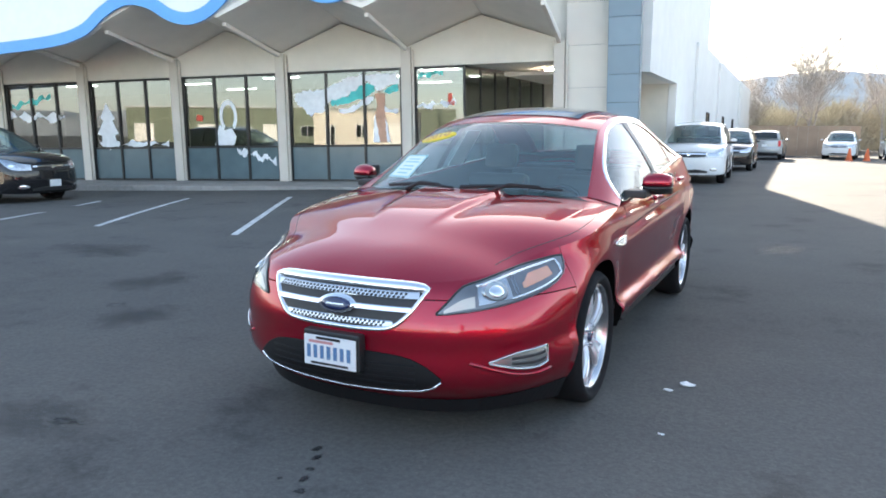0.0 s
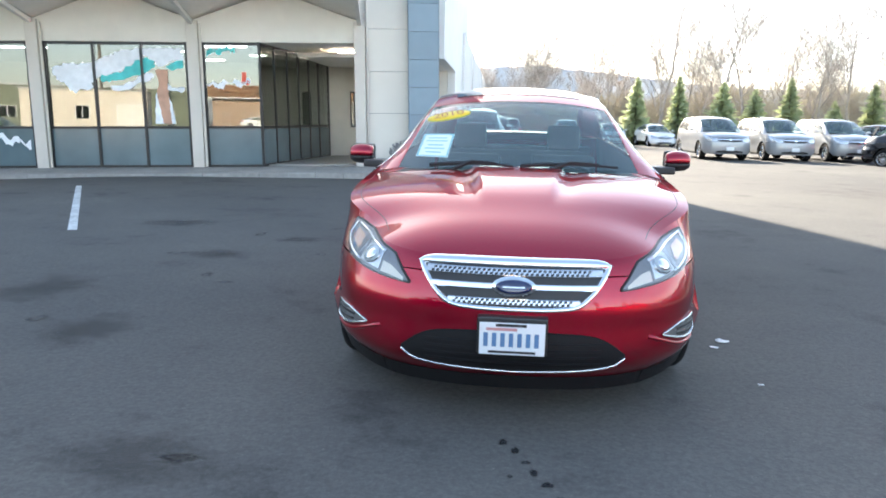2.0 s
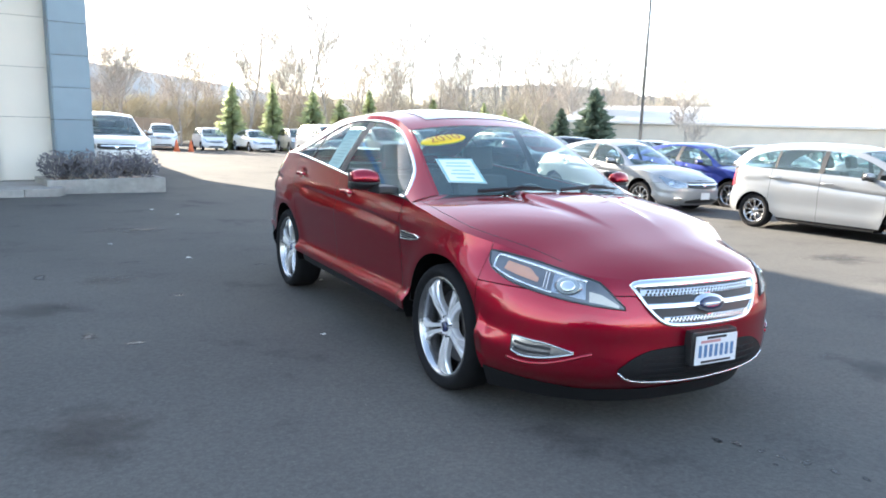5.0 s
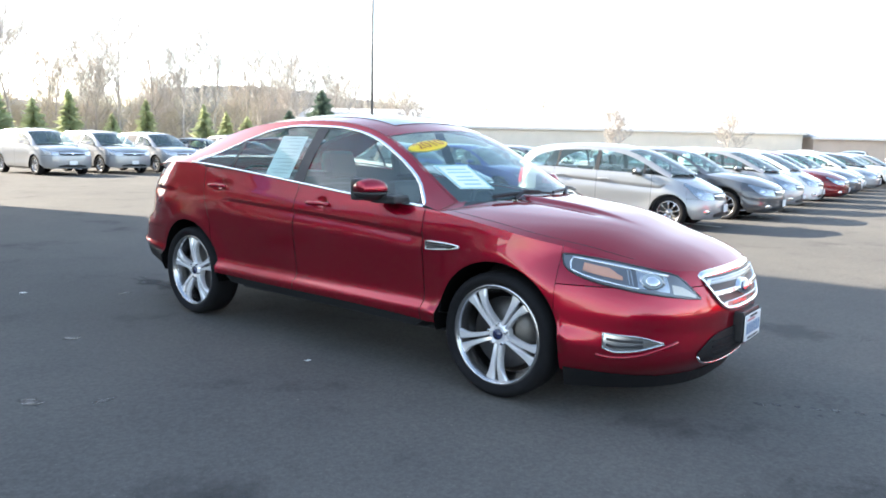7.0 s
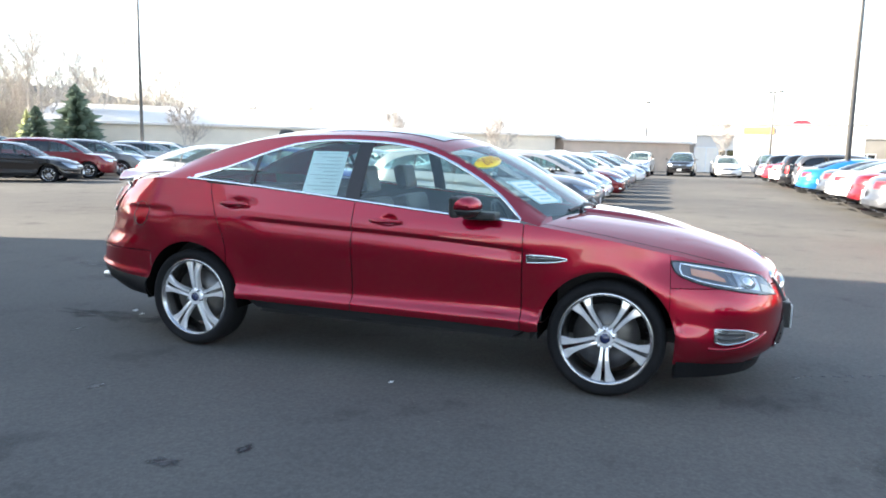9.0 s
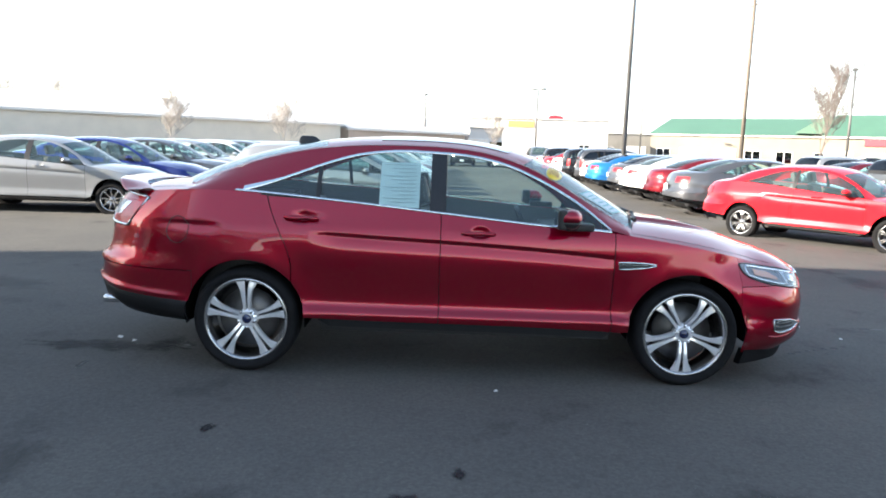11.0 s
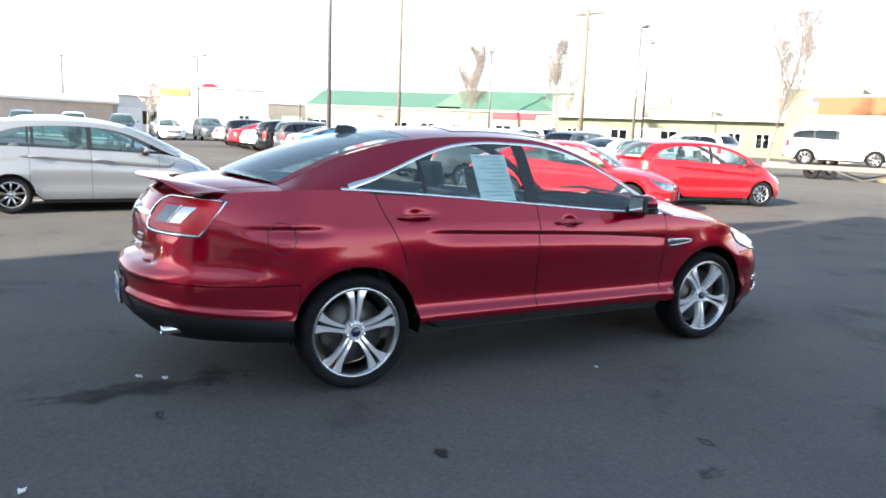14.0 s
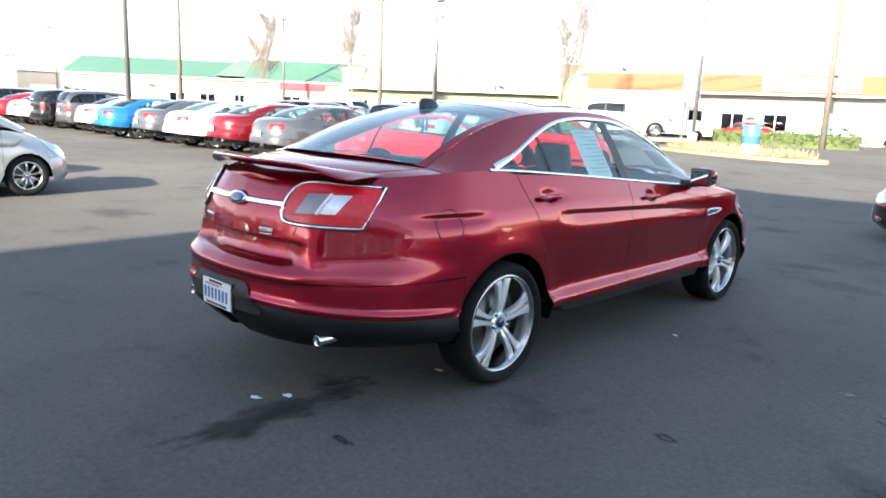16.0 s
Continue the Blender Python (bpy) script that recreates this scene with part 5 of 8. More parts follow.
                    ring.append(Vector((x, 0.02 + 0.055 * h * math.cos(a) * grow - 0.02 + 0.03 * t, 0.075 + zz)))
                rows.append(ring)
            add_grid(bm, rows)
            for e in (rows[0], rows[-1]):
                bm.faces.new([bm.verts.new(p) for p in e[:-1]])
            bmesh.ops.remove_doubles(bm, verts=bm.verts, dist=1e-4)
            bmesh.ops.recalc_face_normals(bm, faces=bm.faces)
            return bm
        part("cap", mirror_shell(-0.012, 0.2, 1.0), P, mx, smooth=True)
        if lite:
            continue
        part("base", mirror_shell(-0.2, -0.014, 0.99), M_BLACKPLASTIC, mx, smooth=True)
        part("arm", box_bm(min(-.03 * sd, .10 * sd), max(-.03 * sd, .10 * sd), -.11 if hero else -.03, .05, 0.0, 0.045, bevel=0.012), M_BLACKPLASTIC, mx)
        part("bezel", box_bm(min(.062 * sd, .212 * sd), max(.062 * sd, .212 * sd), .045, .092, .014, .136, bevel=0.018), M_BLACKPLASTIC, mx)
        part("mirror_glass", box_bm(min(.074 * sd, .2 * sd), max(.074 * sd, .2 * sd), .0925, .096, .028, .122, bevel=0.001), M_CHROME, mx)
    # bonnet, boot lid
    ys = [y for y in sh.columns(dense) if y < cowl - .01] + [cowl]
    nu = 96 if hero else 14
    back = lambda u: cowl - (.15 * max(0, 1 - u * u) if hero else 0)
    part("bonnet", skin([[sh.hood(min(y, back(lerp(-1, 1, k / nu))), lerp(-1, 1, k / nu)) for k in range(nu + 1)] for y in ys if y > s["yF"] + .0005], flip=True), P, car, smooth=True)
    ys = [trunk] + [y for y in sh.columns(dense) if y > trunk + .01]
    part("boot_lid", skin([[sh.hood(y, lerp(-1, 1, k / nu)) for k in range(nu + 1)] for y in ys], flip=True), P, car, smooth=True)
    # cowl strip, windscreen, roof, rear window
    def cap_rows(y0, y1, n, u0=-1, u1=1, m=16, lift=0.0):
        return [[sh.cap(lerp(y0, y1, i / n), lerp(u0, u1, k / m)) + Vector((0, 0, lift)) for k in range(m + 1)] for i in range(n + 1)]
    h0, h1 = s["header"]
    g = part("windscreen", facing(skin(cap_rows(cowl, h0, 12, -.982, .982), True), (0, -.3, 1)), M_SCREEN, car, smooth=True)
    g.visible_shadow = False
    for u0, u1 in ((-1, -.982), (.982, 1)):
        part("windscreen_pillar", skin(cap_rows(cowl, h0, 12, u0, u1, 2, 0.003), True), P, car, smooth=True)
    part("roof", skin(cap_rows(h0 + .0, h1, 18, lift=0.002), True), P, car, smooth=True)
    rg = part("rear_window", facing(skin(cap_rows(h1, trunk - 0.02, 12, -.93, .93), True), (0, .3, 1)), glass_rear or (M_REARSCREEN if hero else M_CARGLASS), car, smooth=True)
    rg.visible_shadow = False
    for u0, u1 in ((-1, -.93), (.93, 1)):
        part("rear_pillar", skin(cap_rows(h1, trunk, 12, u0, u1, 3, 0.002), True), P, car, smooth=True)
    # deck between lid and screens
    bm = bmesh.new()
    a = [sh.hood(back(lerp(-.82, .82, k / 16)), lerp(-.82, .82, k / 16)) for k in range(17)]
    b = [sh.cap(cowl + .02, lerp(-.9, .9, k / 16)) - Vector((0, 0, .01)) for k in range(17)]
    add_grid(bm, [a, b], True)
    part("cowl_grille", bm, M_BLACKPLASTIC, car)
    for u0, u1, q0, q1 in ((-1, -.82, -1, -.9), (.82, 1, .9, 1)):
        bm = bmesh.new()
        add_grid(bm, [[sh.hood(back(lerp(u0, u1, k / 4)), lerp(u0, u1, k / 4)) for k in range(5)], [sh.cap(cowl + .02, lerp(q0, q1, k / 4)) - Vector((0, 0, .008)) for k in range(5)]], True)
        part("cowl_corner", bm, P, car, smooth=True)
    if hero:
        part("headliner", skin(cap_rows(h0 + .06, h1 - .04, 10, -.93, .93, 10, lift=-.035), True), M_SOFFIT, car, smooth=True)
    bm = bmesh.new()
    a = [sh.cap(trunk - .03, lerp(-1, 1, k / 16)) - Vector((0, 0, .006)) for k in range(17)]
    b = [sh.hood(trunk, lerp(-1, 1, k / 16)) for k in range(17)]
    add_grid(bm, [a, b], True)
    part("rear_shelf_trim", bm, P, car, smooth=True)
    # floor, cabin and seats
    bm = bmesh.new()
    add_box(bm, -.55, .55, s["yF"] + .35, s["yR"] - .45, 0.24, 0.32)
    add_box(bm, -.76, .76, s["axles"][0] + s["arch"] + .08, s["axles"][1] - s["arch"] - .08, 0.22, 0.30)
    add_box(bm, -.55, .55, s["axles"][0] - .2, s["axles"][0] + .35, 0.3, 0.75)
    add_box(bm, -.7, .7, trunk - .45, min(trunk + .05, s["yR"] - .3), 0.3, sh.top(trunk) - .08)
    part("underbody", bm, M_BLACKPLASTIC, car)
    if lite:
        add_wheels(car, sh, style, detail=False)
        return car, sh
    bm = bmesh.new()
    add_box(bm, -.70, .70, cowl + .02, cowl + .42, 0.62, sh.top(cowl) - .06, bevel=0.04)
    part("dashboard", bm, M_SEAT, car)
    zf = s.get("seat_z", 0.36)
    f0 = s["doors"][1] - .12
    for x in (-.37, .37):
        part("front_seat", seat_bm(x, f0 - .15, zf, .5), M_SEAT, car)
    part("rear_seat", seat_bm(0, f0 + .80, zf, 1.25, False), M_SEAT, car)
    bm = bmesh.new()
    pts = [Vector((.37 + .185 * math.cos(2 * math.pi * k / 20), 0, .185 * math.sin(2 * math.pi * k / 20))) for k in range(20)]
    m = pose(0, f0 - .56, zf + .50, -22)
    add_tube(bm, [m @ p for p in pts], 0.016, 6, closed=True)
    part("steering_wheel", bm, M_BLACKPLASTIC, car)
    # inner skins that stop the view through the flanks
    for side in (-1, 1):
        rows = []
        for k in range(15):
            y = lerp(cowl + .02, trunk - .05, k / 14)
            p = sh.wall(y, 0.6, side, -0.09)
            t = sh.belt(y)
            low = lerp(.3, s["hub"] + s["arch"] + .03, smooth01(s["axles"][1] - s["arch"] - .14, s["axles"][1] - s["arch"] - .02, y))
            rows.append([Vector((p.x, y, low)), Vector((p.x, y, max(.7, low + .02))), Vector((side * (t.x - .02), y, t.z - .005))])
        part("door_trim", skin(rows), M_SEAT, car)
    add_wheels(car, sh, style, detail=hero)
    return car, sh


def patch_on(f, x0, x1, zlo, zhi, lift, n=14, m=5, flip=False):
    """A sheet on a surface f(a, z, lift) with lower and upper edges given as curves."""
    rows = []
    for i in range(n + 1):
        x = lerp(x0, x1, i / n)
        rows.append([f(x, lerp(zlo(x), zhi(x), k / m), lift) for k in range(m + 1)])
    return skin(rows, flip)


def block_on(f, x0, x1, zlo, zhi, l0, l1, n=10, m=2):
    """A raised slab on a surface, from lift l0 to l1."""
    bm = bmesh.new()
    rows = []
    for i in range(n + 1):
        x = lerp(x0, x1, i / n)
        a, b = zlo(x), zhi(x)
        e = min(0.004, (b - a) * .25)
        rows.append([f(x, a, l0), f(x, a, lerp(l0, l1, .7)), f(x, a + e, l1), f(x, b - e, l1), f(x, b, lerp(l0, l1, .7)), f(x, b, l0)])
    vr = add_grid(bm, rows)
    bm.faces.new(vr[0])
    bm.faces.new(vr[-1][::-1])
    bmesh.ops.recalc_face_normals(bm, faces=bm.faces)
    return bm


def tube_on(f, pts, lift, r, closed=False, n=6):
    bm = bmesh.new()
    add_tube(bm, [f(x, z, lift) for x, z in pts], r, n, closed)
    return bm


def curve(tab):
    return lambda x: sp(tab, x)


def const(v):
    return lambda x: v


def number_plate(parent, m, seed, ink=True):
    """A white plate with plain bars for its characters."""
    p = part("number_plate", box_bm(-.139, .139, -.004, .004, -.070, .070, m, bevel=0.003), M_PLATE, parent)
    if ink:
        r = random.Random(seed)
        for k in range(7):
            x = -.124 + k * .0358
            part("bar", box_bm(x + .003, x + .022, -.0062, -.0045, -.034, .026, m), M_PLATEINK, p)
        part("bar", box_bm(-.11, .02, -.0062, -.0045, .036, .048, m), M_PLATERED, p)
        part("bar", box_bm(-.07, .06, -.0062, -.0045, .054, .066, m), M_BLACKPLASTIC, p)
        part("bar", box_bm(-.10, .10, -.0062, -.0045, -.062, -.052, m), M_BLACKPLASTIC, p)
    return p


TAURUS = dict(
    yF=-2.50, yR=2.70, Lf=0.86, Lr=0.95, W=0.948, n=2.45, axles=(-1.462, 1.465), hub=0.322, arch=0.396, tyre=0.350, rim=0.277, drop=.043, track=0.812, tw=0.245,
    side=[(0.15, .055), (.24, .03), (.30, .012), (.345, -.004), (.372, -.010), (.392, -.006), (.42, .026), (.47, .034), (.60, .020), (.72, .005), (.80, .0), (.88, .004), (.94, .02), (1.0, .046), (1.08, .08), (1.2, .13)],
    front=[(.15, .13), (.20, .07), (.26, .012), (.33, .0), (.42, .004), (.50, .0), (.55, .012), (.62, .035), (.69, .07), (.745, .12), (.80, .20), (.9, .34)],
    rear=[(.20, .16), (.28, .10), (.36, .03), (.42, .004), (.48, .0), (.56, .004), (.63, .012), (.67, .026), (.70, .046), (.74, .066), (.80, .078), (.90, .094), (.96, .112), (1.03, .148), (1.09, .194), (1.15, .25)],
    shoulder=[(-2.5, .705), (-2.42, .715), (-2.3, .735), (-2.1, .768), (-1.85, .818), (-1.5, .892), (-1.2, .938), (-.92, .972), (-.5, .995), (.15, 1.05), (.8, 1.105), (1.5, 1.155), (1.8, 1.158), (2.1, 1.140), (2.4, 1.115), (2.70, 1.09)],
    spine=[(-2.5, .705), (-2.46, .735), (-2.38, .782), (-2.25, .836), (-2.0, .902), (-1.7, .958), (-1.4, .998), (-1.15, 1.018), (-.9, 1.02), (1.8, 1.195), (2.1, 1.195), (2.4, 1.175), (2.70, 1.11)], lid_power=2.8,
    sill=[(-2.5, .165), (-2.3, .168), (-2.0, .185), (-1.8, .20), (-1.0, .315), (1.0, .345), (1.6, .385), (1.8, .418), (1.95, .425), (2.3, .452), (2.532, .474), (2.62, .488), (2.70, .50)],
    crease=[(-1.02, .802), (-.5, .838), (0, .862), (.6, .884), (1.06, .902)], undercut=.022, second_crease=(1.60, 2.16, .942),
    edge=[(-1.05, .745, 1.0), (-.8, .695, 1.145), (-.55, .640, 1.293), (-.33, .600, 1.392), (-.1, .583, 1.455), (.15, .588, 1.483), (.5, .596, 1.488), (.85, .594, 1.472), (1.15, .592, 1.432), (1.45, .608, 1.356), (1.7, .640, 1.258), (1.88, .664, 1.174), (2.05, .675, 1.135)],
    bow=[(-1.05, .22, .012), (-.8, .2, .030), (-.33, .13, .052), (.1, .05, .062), (.5, .0, .063), (.9, -.05, .058), (1.3, -.09, .05), (1.7, -.16, .044), (1.88, -.21, .030), (2.05, -.21, .01)],
    dlo=[(-.93, .985), (-.75, 1.130), (-.5, 1.274), (-.25, 1.379), (0, 1.431), (.25, 1.446), (.5, 1.448), (.75, 1.418), (.95, 1.360), (1.15, 1.284), (1.3, 1.228), (1.5, 1.170)],
    rear_cut=True, doors=(-.955, .185, 1.16), handles=(-.06, 1.10), handle_z=lambda y: 0.943 + .052 * y, header=(-.36, .98), cowl=-1.05, trunk=1.88,
    panes=[(-.87, .155, 0), (.265, .985, 0), (1.02, 1.44, 0)], pillars=[(.158, .262), (.988, 1.017), (1.443, 1.5)], mirror=(-.66, 0.985), bumper_cut=(.64, .625), ridge=True, dimples=True, seat_z=0.34)

hero, H = build_car(TAURUS, "red_sedan", "candy red four-door sedan parked on dark asphalt in building shade", RED, style="five", dense=1.6, hero=True)


# ---------------------------------------------------------------- fittings of the red sedan
FR, RR = H.front_at, H.rear_at


def g_lo(x):
    return sp([(0, .498), (.12, .499), (.22, .504), (.27, .512), (.31, .530), (.36, .573), (.40, .622), (.43, .664), (.447, .690)], abs(x))


def g_hi(x):
    return sp([(0, .712), (.25, .711), (.37, .708), (.415, .703), (.447, .692)], abs(x))


def g_half(z):
    """Half width of the opening at height z."""
    x = .447
    while x > .1 and g_lo(x) > z:
        x -= .004
    return x


gr = part("grille", patch_on(FR, -.446, .446, lambda x: g_lo(x) - .001, lambda x: g_hi(x) + .001, 0.003, 90, 8), M_BLACKPLASTIC, hero, "black grille with bright bars")
GX = [-.447] + [lerp(-.43, -.24, k / 10) for k in range(11)] + [lerp(-.2, .2, k / 8) for k in range(9)] + [lerp(.24, .43, k / 10) for k in range(11)] + [.447]
outline = [(x, g_lo(x)) for x in GX] + [(x, g_hi(x)) for x in [lerp(.42, -.42, k / 24) for k in range(25)]]


def band_on(f, loop, w_top, w_low, crown):
    """A flat-faced frame that lies along the inside of a closed outline."""
    n = len(loop)
    cx, cz = sum(p[0] for p in loop) / n, sum(p[1] for p in loop) / n
    rows = []
    for i, (x, z) in enumerate(loop):
        a, b = loop[i - 1], loop[(i + 1) % n]
        t = Vector((b[0] - a[0], b[1] - a[1])).normalized()
        nn = Vector((-t.y, t.x))
        if nn.dot(Vector((cx - x, cz - z))) < 0:
            nn = -nn
        w = w_top if nn.y < -.8 else w_low
        at = lambda k: (x + nn.x * w * k, z + nn.y * w * k)
        rows.append([f(*at(-.15), -.006), f(*at(-.1), crown * .7), f(*at(.12), crown), f(*at(.75), crown * .8), f(*at(1.0), crown * .35), f(*at(1.05), -.004)])
    rows.append(rows[0])
    return skin(rows)


part("surround", facing(band_on(FR, outline, .030, .019, .016), (0, -1, .2)), M_CHROME, gr, "chrome grille surround", smooth=True)
for z0, z1 in ((.642, .674), (.522, .550)):
    w = g_half(z0 + .004) - .014
    strip = part("mesh_strip", block_on(FR, -w, w, const(z0), const(z1), 0.002, 0.010, 30), M_SATIN, gr, "perforated silver strip")
    bm = bmesh.new()
    for row in range(2):
        zc = lerp(z0, z1, .30 + .40 * row)
        n = int((2 * w - .06) / .0225)
        for k in range(n):
            x = -w + .03 + (k + .5 * row) * .0225
            a0, a1 = FR(x - .0068, zc, 0.0106), FR(x + .0068, zc, 0.0106)
            up = (FR(x, zc + .0055, 0.0106) - FR(x, zc - .0055, 0.0106)) / 2
            vs = [bm.verts.new(p) for p in (a0 - up, a1 - up * .6, a1 + up, a0 + up * .6)]
            bm.faces.new(vs)
    o = part("perforation", facing(bm, (0, -1, 0)), M_BLACKPLASTIC, strip)
    o["kind"] = "stuff"
w = g_half(.60) - .012
part("bar", block_on(FR, -w, w, const(.588), const(.612), 0.002, 0.017, 30), M_CHROME, gr)
part("emblem_rim", oval_on(FR, 0, .602, .096, .041, 0.024, rings=3), M_CHROME, gr, smooth=True)
em = part("emblem", oval_on(FR, 0, .602, .080, .029, 0.0285, rings=3), M_OVALBLUE, gr, "dark blue oval emblem", smooth=True)
part("emblem_bar", block_on(FR, -.048, .048, const(.597), const(.607), .02, .0345, 6), M_SATIN, em)

HL_LO = [(-2.428, .584), (-2.36, .598), (-2.276, .615), (-2.19, .631), (-2.11, .646), (-2.02, .664), (-1.955, .681), (-1.89, .704), (-1.865, .718), (-1.84, .742), (-1.825, .776)]
HL_HI = [(-2.428, .590), (-2.41, .630), (-2.393, .668), (-2.375, .697), (-2.33, .716), (-2.255, .736), (-2.16, .751), (-1.99, .772), (-1.87, .786), (-1.825, .788)]
for side in (-1, 1):
    W = lambda y, z, l=0.0, s_=side: H.wall(y, z, s_, l)
    fl = side > 0
    HY = [-2.428, -2.41, -2.393, -2.375] + [lerp(-2.35, -1.9, k / 14) for k in range(15)] + [-1.88, -1.865, -1.85, -1.84, -1.832, -1.825]
    hl = part("headlight", patch_on(W, -2.428, -1.825, curve(HL_LO), curve(HL_HI), 0.003, 40, 6, fl), M_LAMPBODY, hero, "headlight with chrome bezel and amber reflector", smooth=True)
    ring = [(y, sp(HL_LO, y)) for y in HY] + [(y, sp(HL_HI, y)) for y in HY[::-1]]
    part("gasket", tube_on(W, ring, 0.002, 0.0055, True, 6), M_BLACKPLASTIC, hl, smooth=True)
    hm = lambda y, k: lerp(sp(HL_LO, y), sp(HL_HI, y), k)
    # bright blade along the upper edge, round the outer end and back along the foot
    blade = [(y, hm(y, .86)) for y in [lerp(-2.34, -1.88, k / 12) for k in range(13)]] + [(-1.872, hm(-1.872, .5))] + [(y, hm(y, .13)) for y in [lerp(-1.885, -2.22, k / 9) for k in range(10)]]
    part("bezel", tube_on(W, blade, 0.006, 0.0072, False, 6), M_CHROME, hl, smooth=True)
    part("lamp_well", patch_on(W, -2.335, -2.215, lambda y: hm(y, .16), lambda y: hm(y, .84), 0.0055, 12, 4, fl), M_SATIN, hl, smooth=True)
    part("reflector", oval_on(W, -2.275, .676, .050, .040, 0.007), M_SATIN, hl, smooth=True)
    part("reflector_shade", oval_on(W, -2.275, .676, .040, .033, 0.010), M_INKGREY, hl, smooth=True)
    part("projector", oval_on(W, -2.275, .676, .026, .023, 0.018, rings=3), M_CHROME, hl, smooth=True)
    part("inner_wedge", patch_on(W, -2.415, -2.345, lambda y: hm(y, .12), lambda y: hm(y, .52), 0.007, 8, 3, fl), M_PANELCREAM, hl, smooth=True)
    part("amber_reflector", patch_on(W, -2.15, -1.945, lambda y: hm(y, .34), lambda y: hm(y, lerp(.50, .72, smooth01(-2.15, -2.08, y))), 0.008, 10, 3, fl), M_AMBER, hl, "amber side reflector", smooth=True)
    for y in (-2.195, -2.18):
        part("rib", tube_on(W, [(y, hm(y, .2)), (y + .004, hm(y + .004, .8))], 0.006, .003), M_SATIN, hl)
    g = part("lens", facing(patch_on(W, -2.424, -1.829, curve(HL_LO), curve(HL_HI), 0.014, 40, 6, fl), (side * .7, -.7, .2)), M_LENS, hl, "clear lens", smooth=True)
    g.visible_shadow = False
    # lower corner insert
    lo = curve([(-2.31, .368), (-2.25, .346), (-2.20, .333), (-2.12, .328), (-2.07, .345)])
    hi = curve([(-2.31, .374), (-2.22, .405), (-2.14, .412), (-2.07, .420)])
    ins = part("corner_insert", patch_on(W, -2.31, -2.07, lo, hi, 0.006, 12, 3, fl), M_SATIN, hero, "silver bumper corner insert", smooth=True)
    ring = [(y, lo(y)) for y in [lerp(-2.31, -2.07, k / 10) for k in range(11)]] + [(y, hi(y)) for y in [lerp(-2.07, -2.31, k / 10) for k in range(11)]]
    part("rim", tube_on(W, ring, 0.006, 0.0055, True, 6), M_SATIN, ins, smooth=True)
    for a in (.32, .68):
        part("slot", block_on(W, -2.235, -2.085, lambda y: lerp(lo(y), hi(y), a) - .0065, lambda y: lerp(lo(y), hi(y), a) + .0065, 0.004, 0.0085, 8), M_BLACKPLASTIC, ins)
    # body-coloured fold that sweeps under the insert
    part("bumper_fold", tube_on(W, [(y, sp([(-2.36, .372), (-2.31, .345), (-2.22, .308), (-2.12, .296), (-2.04, .304)], y)) for y in [lerp(-2.36, -2.04, k / 14) for k in range(15)]], -.004, .011, n=8), RED, hero, smooth=True)
    # flank vent
    lo = curve([(-1.225, .768), (-1.15, .752), (-1.05, .742), (-.985, .740)])
    hi = curve([(-1.225, .776), (-1.15, .784), (-1.05, .786), (-.985, .786)])
    vt = part("side_vent", patch_on(W, -1.225, -.985, lo, hi, 0.003, 12, 3, fl), M_BLACKPLASTIC, hero, "chrome-rimmed fender vent")
    ring = [(y, lo(y)) for y in [lerp(-1.225, -.985, k / 10) for k in range(11)]] + [(y, hi(y)) for y in [lerp(-.985, -1.225, k / 10) for k in range(11)]]
    part("rim", tube_on(W, ring, 0.004, 0.006, True, 6), M_CHROME, vt, smooth=True)
    for z in (.757, .770):
        part("fin", block_on(W, -1.17, -.99, const(z - .003), const(z + .003), 0.001, 0.009, 8), M_CHROME, vt)
    # bright trim round the side windows
    DL = TAURUS["dlo"]
    ys = [lerp(-.93, 1.5, k / 40) for k in range(41)]
    F = lambda y, z, l=0.0, s_=side: H.flank(y, z, s_, l)
    top = [F(y, sp(DL, y), 0.006) for y in ys]
    bm = bmesh.new()
    rows = []
    for k, y in enumerate(ys):
        z = sp(DL, y)
        t = 0.011 + 0.010 * smooth01(1.2, 1.5, y)
        rows.append([F(y, z - t * .6, 0.001), F(y, z - t * .4, 0.006), F(y, z + t * .6, 0.006), F(y, z + t, 0.001)])
    add_grid(bm, rows, side > 0)
    part("window_trim", bm, M_CHROME, hero, "bright chrome window trim", smooth=True)
    bm = bmesh.new()
    rows = []
    for y in [lerp(-.93, 1.55, k / 30) for k in range(31)]:
        z = H.top(y)
        rows.append([F(y, z, 0.002), F(y, z + .003, 0.009), F(y, z + .012, 0.009), F(y, z + .015, 0.002)])
    add_grid(bm, rows, side > 0)
    part("belt_trim", bm, M_CHROME, hero, smooth=True)
    part("mirror_sail", side_glass(H, side, -.925, -.872, lift=0.002, n=4), M_BLACKPLASTIC, hero)
    # tail lamp
    s_ = side
    R = lambda x, z, l=0.0: RR(s_ * x, z, l)
    T = lambda x, z, l=0.0: RR(s_ * (x + (z - .9) * .36 * (x - .395) / .37), z, l)
    lo = curve([(.392, .950), (.402, .922), (.43, .906), (.50, .899), (.64, .894), (.77, .892)])
    hi = curve([(.392, .985), (.405, 1.035), (.43, 1.072), (.47, 1.093), (.56, 1.098), (.77, 1.086)])
    xs = [.392, .396, .402, .41, .42, .43, .45] + [lerp(.48, .77, k / 10) for k in range(11)]
    tl = part("tail_lamp", patch_on(T, .392, .77, lo, hi, 0.008, 24, 6, side < 0), M_REDLENS, hero, "red tail lamp with chrome border", smooth=True)
    ring = [(x, lo(x)) for x in xs] + [(x, hi(x)) for x in xs[::-1]]
